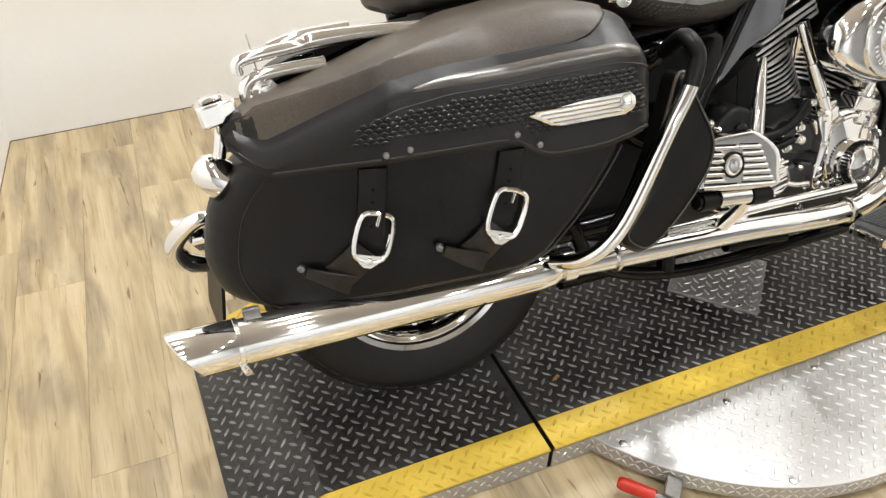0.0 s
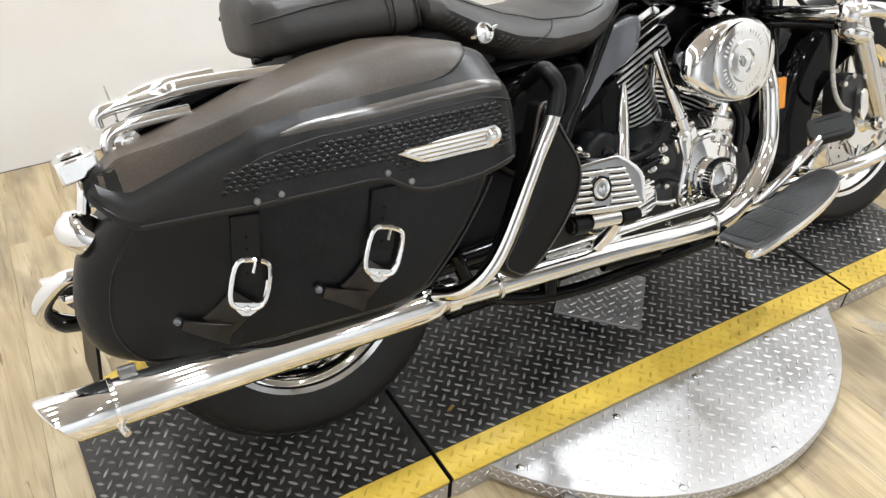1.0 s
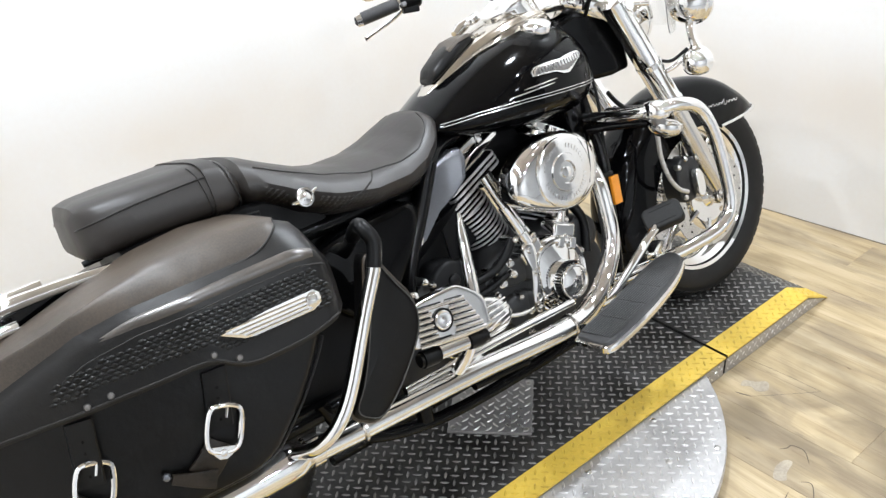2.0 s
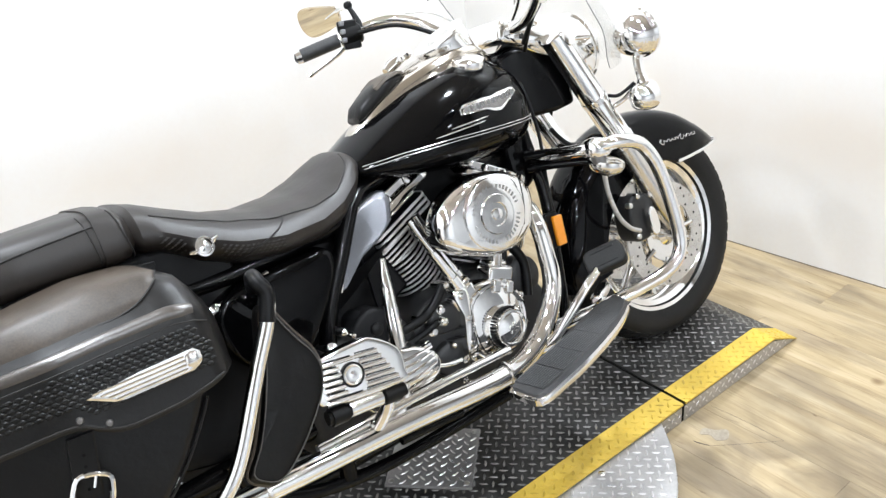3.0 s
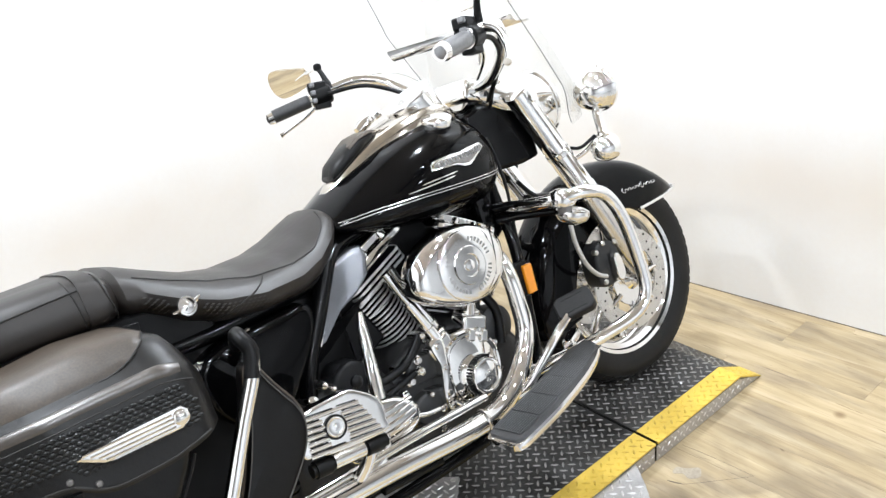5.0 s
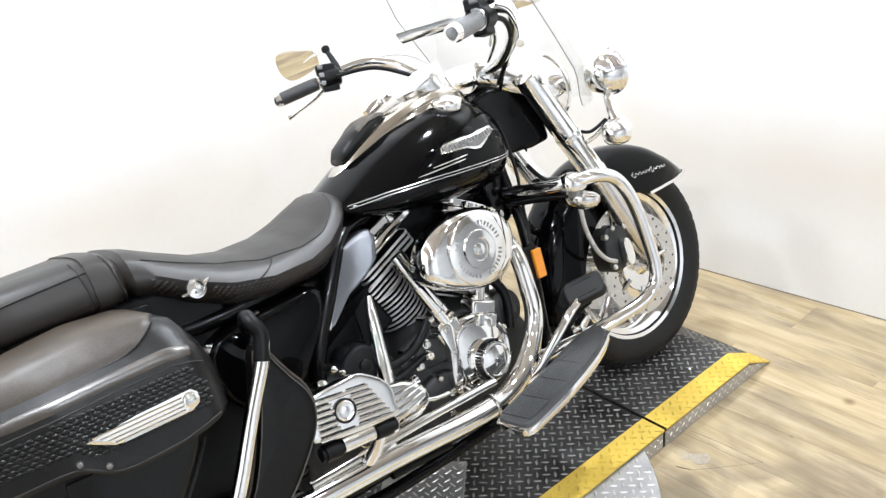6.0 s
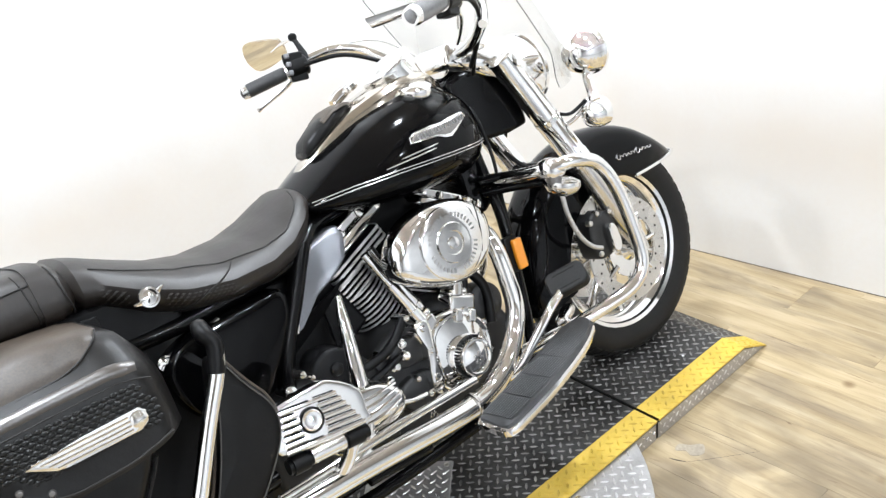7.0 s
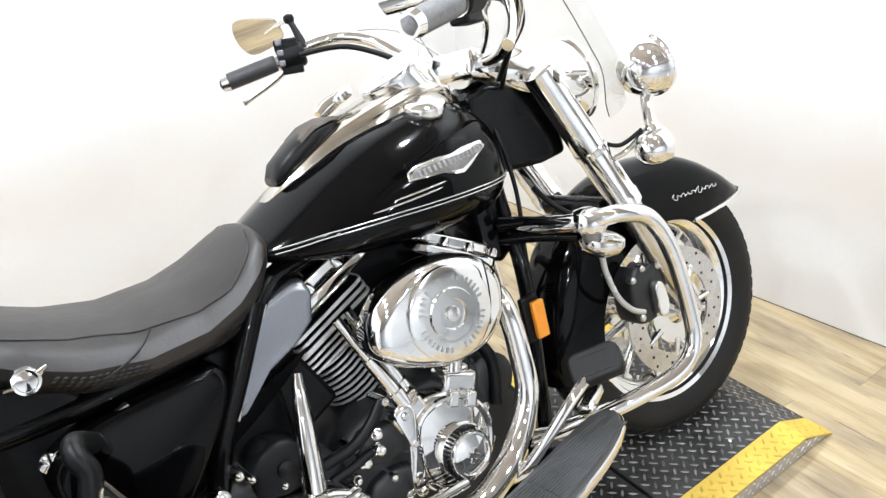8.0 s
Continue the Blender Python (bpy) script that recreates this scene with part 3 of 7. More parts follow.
for sx in (-1, 1):
    for sy in (-1, 1):
        bm = bmnew()
        lathe(bm, [(0.007, 0), (0.007, 0.002), (0.004, 0.0035)], PAD + pad_m @ Vector((sx * 0.09, sy * 0.092, 0.008)), (0, 0, 1), 12)
        part("bolt", bm, M_STEEL, pad)

# ---- round turntable plate under the platform ----
DISC, DISC_R, DISC_TOP = Vector((0.775, 0.03, 0)), 0.612, -0.010
table = tagged(new("turntable"), "round bright tread-plate turntable disc on the floor under the platform", "turntable")
bm = bmnew()
lathe(bm, [(DISC_R - 0.004, FLOOR + 0.012), (DISC_R, FLOOR + 0.014), (DISC_R, DISC_TOP - 0.0015), (DISC_R - 0.0015, DISC_TOP)], DISC, (0, 0, 1), 128)
disc = part("disc", bm, M_ALU, table, "bright worn tread plate")
bm = bmnew()
lugs(bm, DISC.x - DISC_R, DISC.x + DISC_R, DISC.y - DISC_R, Y_NEAR - 0.001, lambda x, y: (Vector((x, y, DISC_TOP)), Vector((1, 0, 0)), Vector((0, 1, 0)), Vector((0, 0, 1))),
     keep=lambda x, y: math.hypot(x - DISC.x, y - DISC.y) < DISC_R - 0.014)
tagged(part("disc_relief", bm, M_ALULUG, disc, smooth=False), kind="stuff")
bm = bmnew()
for k in range(130):
    a = math.pi * 1.03 + k * math.pi * 0.94 / 130
    for row in (0, 1):
        o = Vector((DISC.x + math.cos(a + row * 0.004) * DISC_R, DISC.y + math.sin(a + row * 0.004) * DISC_R, DISC_TOP - 0.011 - 0.017 * row))
        t, u = Vector((-math.sin(a), math.cos(a), 0)), Vector((0, 0, 1))
        s = 1 if (k + row) % 2 else -1
        d, e, out = (t + u * s).normalized(), (u - t * s).normalized(), Vector((math.cos(a), math.sin(a), 0))
        base = [bm.verts.new(o + d * (p * 0.010) + e * (q * 0.0028)) for p, q in ((-1, 0), (0, -1), (1, 0), (0, 1))]
        tip = [bm.verts.new(o + out * 0.0012 + d * (p * 0.006) + e * (q * 0.0014)) for p, q in ((-1, 0), (0, -1), (1, 0), (0, 1))]
        for i in range(4):
            bm.faces.new((base[i], base[(i + 1) % 4], tip[(i + 1) % 4], tip[i]))
        bm.faces.new(tip)
tagged(part("rim_relief", bm, M_ALULUG, disc, smooth=False), kind="stuff")
# black ring painted for the shade below the disc rim
bm = bmnew()
lathe(bm, [(DISC_R - 0.012, FLOOR + 0.0005), (DISC_R - 0.012, FLOOR + 0.013)], DISC, (0, 0, 1), 96)
part("base_ring", bm, M_GAP, table, "black ring filling the shaded gap under the disc")
for x, y in ((0.563, -0.317), (1.056, -0.305), (0.808, -0.313), (0.558, -0.526), (0.30, -0.325), (0.80, -0.552), (1.09, -0.47), (0.97, -0.42)):
    bm = bmnew()
    lathe(bm, [(0.0085, 0), (0.0085, 0.0015), (0.005, 0.003), (0.0, 0.0025)], (x, y, DISC_TOP), (0, 0, 1), 14)
    part("bolt", bm, M_STEEL, disc, "dull steel bolt head")

# scraps lying on the deck
scrap = bmnew()
rings = []
for k in range(7):
    f = k / 6
    w = 0.0045 * math.sin(math.pi * (0.08 + 0.84 * f))
    c = Vector((0.252 + 0.022 * (f - 0.5), -0.134 + 0.006 * (f - 0.5), 0.0035 + 0.004 * math.sin(3 * f)))
    rings.append([c + Vector((-0.2 * w, -w, 0.0012)), c, c + Vector((0.2 * w, w, 0.0012)), c + Vector((0, 0, -0.0008))])
loft(scrap, rings)
tagged(part("leaf_scrap", scrap, M_LEAF), "small curled dry leaf scrap on the black deck", "leaf")
speck = bmnew()
lathe(speck, [(0.0, 0.0), (0.0035, 0.0008), (0.0042, 0.0028), (0.002, 0.0046), (0.0, 0.005)], (1.661, -0.182, 0.0), (0, 0, 1), 9)
tagged(part("pebble", speck, M_WALL), "tiny pale pebble on the black deck", "pebble")

# lever latch lying by the disc
latch = tagged(new("latch_lever"), "steel floor latch with a red rubber grip beside the turntable", "latch")
bm = bmnew()
tube(bm, [(0.254, -0.384, FLOOR + 0.030), (0.262, -0.393, FLOOR + 0.030), (0.300, -0.434, FLOOR + 0.028), (0.304, -0.438, FLOOR + 0.028)], [0.009, 0.0135, 0.0125, 0.011], 16)
part("grip", bm, M_RED, latch, "red rubber grip")
bm = bmnew()
tube(bm, [(0.302, -0.436, FLOOR + 0.028), (0.33, -0.452, FLOOR + 0.024)], 0.007)
part("shaft", bm, M_DULL, latch)
bm = bmnew()
box(bm, (0.338, -0.447, FLOOR + 0.019), (0.016, 0.070, 0.032), turn(0, 0, -42))
box(bm, (0.344, -0.440, FLOOR + 0.036), (0.034, 0.05, 0.008), turn(0, 12, -42))
part("bracket", bm, M_DULL, latch, "dull steel bracket", smooth=False, bevel=0.003)


# ---- the motorcycle: built upright with the rear axle over x = 0, then leaned ----
bike = tagged(new("motorcycle"), "black touring motorcycle with leather saddlebags, leaning on its stand", "motorcycle")
bike.matrix_world = pose(0, TRACK, 0.004, -LEAN_DEG)
REAR, FRONT = Vector((0, 0, 0.315)), Vector((1.622, 0, 0.308))


def arc_sheet(bm, c, angles, section, thick=0.003):
    """A sheet swept round the y axis at c; section(angle) gives (radius, y) pairs across it."""
    outer, inner = [], []
    for a in angles:
        d = Vector((math.cos(a), 0, math.sin(a)))
        outer.append([c + d * r + Vector((0, y, 0)) for r, y in section(a)])
        inner.append([c + d * (r - thick) + Vector((0, y * 0.965, 0)) for r, y in section(a)])
    loft(bm, [o + i[::-1] for o, i in zip(outer, inner)])


# -- wheels --
def wheel(name, c, half, label, rim=1.0):
    bm = bmnew()
    lathe(bm, [(0.012, -0.125), (0.018, -0.122), (0.018, -0.10), (0.045, -0.075), (0.05, -0.04), (0.038, 0.0), (0.05, 0.04), (0.045, 0.075), (0.018, 0.10), (0.012, 0.125)], c)
    hub = part(name, bm, M_CHROME_SOFT, bike, label)
    bm = bmnew()
    prof = [(0.212 * rim, -0.046), (0.222 * rim, -0.052), (0.242, -half * 0.92), (0.264, -half), (0.285, -half * 0.93), (0.298, -half * 0.7), (0.305, -half * 0.35), (0.307, 0)]
    lathe(bm, prof + [(r, -y) for r, y in prof[-2::-1]] + [(0.20 * rim, 0.03), (0.20 * rim, -0.03)], c, n=72, close=True)
    tyre = part("tyre", bm, M_RUBBER, hub, "black treaded tyre")
    # tread blocks proud of the crown, with slots between them
    bm = bmnew()
    n = 54
    for k in range(n):
        for s in (-1, 1):
            a0 = 2 * math.pi * (k + (0.5 if s > 0 else 0)) / n
            rings = []
            for f, r, y in ((0.0, 0.3048, 0.012), (0.35, 0.3010, 0.032), (0.75, 0.2925, 0.050), (1.0, 0.2825, 0.0605)):
                ring = []
                for w, lift in ((-0.42, 0.0), (-0.38, 0.0042), (0.38, 0.0042), (0.42, 0.0)):
                    a = a0 + (w + f * 0.6) * 2 * math.pi / n * 0.92
                    ring.append(c + Vector((math.cos(a) * (r + lift), s * (y + lift * 0.4 * f) * half / 0.066, math.sin(a) * (r + lift))))
                rings.append(ring)
            loft(bm, rings)
    tagged(part("tread", bm, M_RUBBER, hub), kind="stuff")
    bm = bmnew()
    prof = [(0.221, -0.054), (0.226, -0.050), (0.222, -0.046), (0.212, -0.041), (0.200, -0.034), (0.194, -0.012), (0.186, 0.0), (0.194, 0.012), (0.200, 0.034), (0.212, 0.041), (0.222, 0.046), (0.226, 0.050), (0.221, 0.054)]
    prof = [(r * rim, y) for r, y in prof]
    inner = [(r - 0.010 if abs(y) > 0.03 else r - 0.014, y * 0.93) for r, y in prof[::-1]]
    lathe(bm, prof + inner, c, n=96, close=True)
    part("rim", bm, M_CHROME, hub, "chromed rim")
    bm = bmnew()
    for k in range(10):
        a = 2 * math.pi * k / 10 + 0.2
        d, t = Vector((math.cos(a), 0, math.sin(a))), Vector((-math.sin(a), 0, math.cos(a)))
        rings = []
        for r, w, h in ((0.04, 0.014, 0.020), (0.10, 0.010, 0.014), (0.16 * rim, 0.009, 0.013), (0.190 * rim, 0.016, 0.020)):
            rings.append([c + d * r + t * (w * math.cos(q)) + Vector((0, h * math.sin(q), 0)) for q in [2 * math.pi * j / 10 for j in range(10)]])
        bm2 = bmnew()
        loft(bm2, rings)
        part("spoke", bm2, M_CHROME_SOFT, hub)
    bm.free()
    return hub


rear_wheel = wheel("rear_wheel", REAR + Vector((0, 0.016, 0)), 0.064, "rear wheel with chromed rim", rim=0.93)
front_wheel = wheel("front_wheel", FRONT, 0.066, "front wheel with chromed rim and drilled discs")


def brake_disc(c, y, parent):
    bm = bmnew()
    lathe(bm, [(0.098, y - 0.0025), (0.146, y - 0.0025), (0.146, y + 0.0025), (0.098, y + 0.0025)], c, n=80, close=True)
    rotor = part("brake_disc", bm, M_STEEL, parent, "drilled steel brake disc")
    bm = bmnew()
    lathe(bm, [(0.03, y - 0.004), (0.075, y - 0.004), (0.075, y + 0.004), (0.03, y + 0.004)], c, n=48, close=True)
    part("carrier", bm, M_CHROME_SOFT, parent)
    for k in range(7):
        a = 2 * math.pi * k / 7
        d = Vector((math.cos(a), 0, math.sin(a)))
        bm = bmnew()
        rod(bm, c + d * 0.065 + Vector((0, y, 0)), c + d * 0.106 + Vector((0, y, 0)), 0.010, 0.006, 8)
        part("carrier_arm", bm, M_CHROME_SOFT, parent)
    sgn = -1 if y < 0 else 1
    # black studs stand for the shade inside the drilled holes
    bm = bmnew()
    for k in range(36):
        a = 2 * math.pi * k / 36
        r = (0.108, 0.122, 0.136)[k % 3]
        o = c + Vector((math.cos(a) * r, y, math.sin(a) * r))
        rod(bm, o + Vector((0, sgn * 0.0028, 0)), o + Vector((0, sgn * 0.0005, 0)), 0.0034, n=8)
    tagged(part("vent_holes", bm, M_GAP, parent), kind="stuff")


brake_disc(FRONT, -0.084, front_wheel)
brake_disc(FRONT, 0.084, front_wheel)
bm = bmnew()
lathe(bm, [(0.020, -0.112), (0.020, -0.128), (0.016, -0.134), (0.011, -0.134), (0.011, -0.146), (0.0, -0.147)], FRONT, n=24)
part("axle_nut", bm, M_CHROME, front_wheel, "chrome axle end")

# -- fenders --


def front_inner(a):
    deg = math.degrees(a)
    if deg < 66:
        return max(min(0.383, 0.1765 / math.sin(a)), 0.206)
    return interp(deg, [66, 80, 110, 205], [0.206, 0.206, 0.200, 0.215])


def tip_width(deg):
    """The fender narrows to a rounded tip."""
    return interp(deg, [27.3, 29, 32, 38, 48, 60], [0.22, 0.46, 0.68, 0.86, 0.97, 1.0])


def front_section(a):
    rin = front_inner(a)
    deg = math.degrees(a)
    r0 = interp(deg, [27, 32, 38, 50, 200], [0.381, 0.368, 0.357, 0.347, 0.342])
    half = [(0.0, 0.0), (0.001, 0.022), (0.006, 0.044), (0.016, 0.060), (0.032, 0.071), (0.06, 0.077)]
    k = tip_width(deg)
    pts = [(max(r0 - d, rin), y * k) for d, y in half] + [(rin, 0.079 * k)]
    return [(r, -y) for r, y in pts[::-1]] + pts[1:]


bm = bmnew()
arc_sheet(bm, FRONT, [radians(27.3 + 162.2 * k / 60) for k in range(61)], front_section)
front_fender = part("front_fender", bm, M_PAINT, bike, "deep black front fender")
for s in (-1, 1):
    bm = bmnew()
    pts = []
    for k in range(15):
        a = radians(27.3 + 31.7 * k / 14)
        r = front_inner(a)
        pts.append(tuple(FRONT + Vector((math.cos(a) * r, s * 0.0795 * tip_width(math.degrees(a)), math.sin(a) * r))))
    pts = [(FRONT.x + 0.3400, 0, FRONT.z + 0.1765)] + pts
    tube(bm, pts, 0.0055, 8, 2)
    part("fender_trim", bm, M_CHROME, front_fender, "chrome edge trim")
# script on the fender side as plain slanted bars
for s in (-1, 1):
    bm = bmnew()
    pts = []
    for k in range(34):
        f = k / 33
        tall = 0.0085 if k in (1, 2, 3, 19, 20, 21) else 0.0038
        pts.append((FRONT.x + 0.052 + 0.142 * f + 0.004 * math.sin(2.4 * k), s * 0.0786, FRONT.z + 0.246 - 0.012 * f + tall * math.sin(1.75 * k)))
    tube(bm, pts, 0.0013, 6, 2)
    part("script", bm, M_SILVERLINE, front_fender, "silver script as bars", smooth=False)


def rear_section(a):
    half = [(0.0, 0.0), (0.002, 0.03), (0.010, 0.062), (0.026, 0.082), (0.05, 0.09)]
    pts = [(0.355 - d, y) for d, y in half] + [(0.255, 0.092)]
    return [(r, -y) for r, y in pts[::-1]] + pts[1:]


bm = bmnew()
arc_sheet(bm, REAR, [radians(42 + 100 * k / 46) for k in range(47)], rear_section)
rear_fender = part("rear_fender", bm, M_PAINT, bike, "black rear fender")
bm = bmnew()
box(bm, (-0.385, 0.0, 0.325), (0.006, 0.19, 0.115), turn(0, 9, 0))
plate = part("plate_holder", bm, M_PLASTIC, bike, "black plate holder behind the rear wheel", bevel=0.002)
bm = bmnew()
tube(bm, [(-0.355, -0.05, 0.480), (-0.392, -0.045, 0.480), (-0.425, -0.03, 0.455), (-0.438, -0.01, 0.425), (-0.425, 0.01, 0.392), (-0.39, 0.02, 0.374), (-0.355, 0.02, 0.372)], [0.010, 0.014, 0.016, 0.017, 0.018, 0.015, 0.012])
part("plate_lamp", bm, M_CHROME, bike, "curved chrome plate lamp housing")
# rear turn signals on their bar
for s in (-1,):
    bm = bmnew()
    lathe(bm, [(0.0, -0.040), (0.016, -0.037), (0.026, -0.026), (0.031, -0.008), (0.032, 0.012), (0.029, 0.016)], (-0.354, s * 0.150, 0.576), (0.72, 0, -0.69), 32)
    sig = part("turn_signal", bm, M_CHROME, bike, "chrome rear turn signal")
    bm = bmnew()
    lathe(bm, [(0.034, 0.010), (0.034, 0.020), (0.026, 0.027), (0.0, 0.030)], (-0.354, s * 0.150, 0.576), (0.72, 0, -0.69), 28)
    part("lens", bm, M_PLASTIC, sig, "dark smoked lens")
    bm = bmnew()
    tube(bm, [(-0.345, s * 0.15, 0.605), (-0.335, s * 0.15, 0.640), (-0.330, s * 0.12, 0.655), (-0.318, 0, 0.655)], 0.010)
    part("signal_bar", bm, M_CHROME, bike)
    bm = bmnew()
    box(bm, (-0.336, s * 0.152, 0.676), (0.058, 0.056, 0.034), turn(0, -8, 0))
    box(bm, (-0.341, s * 0.152, 0.697), (0.036, 0.030, 0.008), turn(0, -8, 0))
    part("bracket_box", bm, M_CHROME_SOFT, bike, "chrome bracket box", bevel=0.005)
    # rails and docking hardware beside the seat
    bm = bmnew()
    tube(bm, [(-0.292, s * 0.150, 0.722), (-0.285, s * 0.150, 0.744), (-0.20, s * 0.150, 0.752), (-0.17, s * 0.150, 0.757), (-0.08, s * 0.152, 0.757), (0.04, s * 0.155, 0.752)], [0.008, 0.010, 0.010, 0.013, 0.011, 0.010])
    part("side_rail", bm, M_CHROME, bike, "chrome fender rail")
    bm = bmnew()
    tube(bm, [(-0.268, s * 0.155, 0.672), (-0.288, s * 0.155, 0.690), (-0.280, s * 0.155, 0.712), (-0.24, s * 0.155, 0.720), (-0.16, s * 0.155, 0.722)], 0.010)
    lathe(bm, [(0.0, -0.012), (0.010, -0.011), (0.011, -0.004), (0.020, -0.003), (0.021, 0.006), (0.0, 0.006)], (-0.258, s * 0.155, 0.693), (0, s * -1, 0), 24)
    part("docking_bracket", bm, M_CHROME, bike, "chrome docking bracket")
    bm = bmnew()
    tube(bm, [(-0.235, s * 0.105, 0.752), (-0.18, s * 0.105, 0.762), (-0.10, s * 0.105, 0.765)], [0.007, 0.009, 0.008], squash=0.6)
    part("strut", bm, M_CHROME, bike)


bm = bmnew()
tube(bm, [(-0.262, -0.128, 0.705), (-0.264, -0.128, 0.742), (-0.268, -0.128, 0.778)], [0.0036, 0.0024, 0.0014], 8)
part("antenna_stub", bm, M_POLISHED, bike, "thin pale antenna stub")


# added plate that blackens the space between rails and saddlebag
bm = bmnew()
pillow(bm, smooth_outline([(-0.27, 0.70), (-0.20, 0.735), (-0.05, 0.748), (0.15, 0.752), (0.20, 0.70), (0.10, 0.64), (-0.15, 0.64), (-0.28, 0.66)], 3), lambda x, z: -0.132, -0.085, 0.008, 3)
part("rail_gap_filler", bm, M_PAINT, bike, "black plate added to fill the dark below the rails")


# -- saddlebags --
def bag_y(x, z):
    """Outer face of a saddlebag: curved in towards the tail."""
    return interp(x, [-0.46, -0.40, -0.36, -0.325, -0.295, -0.27, -0.134, -0.1, 0.05, 0.234, 0.31], [-0.110, -0.155, -0.190, -0.222, -0.244, -0.258, -0.322, -0.328, -0.368, -0.386, -0.388]) - 0.025 * (z - 0.6)


BODY = [(-0.308, 0.604), (-0.348, 0.570), (-0.380, 0.515), (-0.396, 0.440), (-0.388, 0.395), (-0.362, 0.368), (-0.30, 0.362), (-0.145, 0.374), (0.028, 0.384), (0.095, 0.398),
        (0.130, 0.425), (0.172, 0.468), (0.210, 0.518), (0.236, 0.560), (0.246, 0.60), (0.20, 0.615), (0.0, 0.618), (-0.20, 0.612)]
SEAM = ([-0.36, -0.33, -0.305, -0.285, -0.2, -0.124, -0.044, 0.02, 0.045, 0.057, 0.083, 0.10, 0.123, 0.197, 0.254, 0.30], [0.655, 0.622, 0.594, 0.586, 0.591, 0.594, 0.595, 0.598, 0.597, 0.593, 0.575, 0.568, 0.564, 0.566, 0.578, 0.592])
RIDGE = ([-0.36, -0.33, -0.305, -0.285, -0.193, -0.115, -0.037, 0.125, 0.221, 0.262, 0.29], [0.668, 0.640, 0.618, 0.612, 0.652, 0.684, 0.697, 0.704, 0.706, 0.697, 0.675])
TOP = ([-0.36, -0.33, -0.286, -0.225, -0.153, -0.059, 0.037, 0.135, 0.218, 0.262, 0.29], [0.640, 0.662, 0.686, 0.699, 0.718, 0.745, 0.767, 0.776, 0.768, 0.752, 0.715])


def lid_section(x, shrink=0.0):
    zs, zr, zt = interp(x, *SEAM), interp(x, *RIDGE), interp(x, *TOP)
    yo = bag_y(x, zs) - 0.004 + shrink
    yi = -0.118 - shrink
    zt -= shrink * 1.0
    zr = min(zr, zt - 0.004) - shrink * 0.3
    yr = bag_y(x, zr) - 0.002 + shrink
    mid = 0.5 * (zs + zr)
    top_y = max(min(-0.190, yr + 0.03), -0.30)
    pts = [(yi, zs + 0.02), (yi, zt - 0.03), (yi - 0.012, zt - 0.008), (yi - 0.04, zt), (top_y, zt - 0.001)]
    for f in (0.25, 0.5, 0.75, 0.9):
        pts.append((top_y + (yr + 0.022 - top_y) * f, zt + (zr + 0.016 - zt) * f + 0.012 * math.sin(math.pi * f)))
    pts += [(yr + 0.012, zr + 0.013), (yr + 0.004, zr + 0.004), (yr, zr - 0.008), (0.5 * (yr + yo) - 0.002, mid), (yo, zs + 0.012), (yo - 0.0015, zs + 0.004), (yo + 0.001, zs - 0.001), (yo + 0.008, zs)]
    return [Vector((x, y, z)) for y, z in pts]


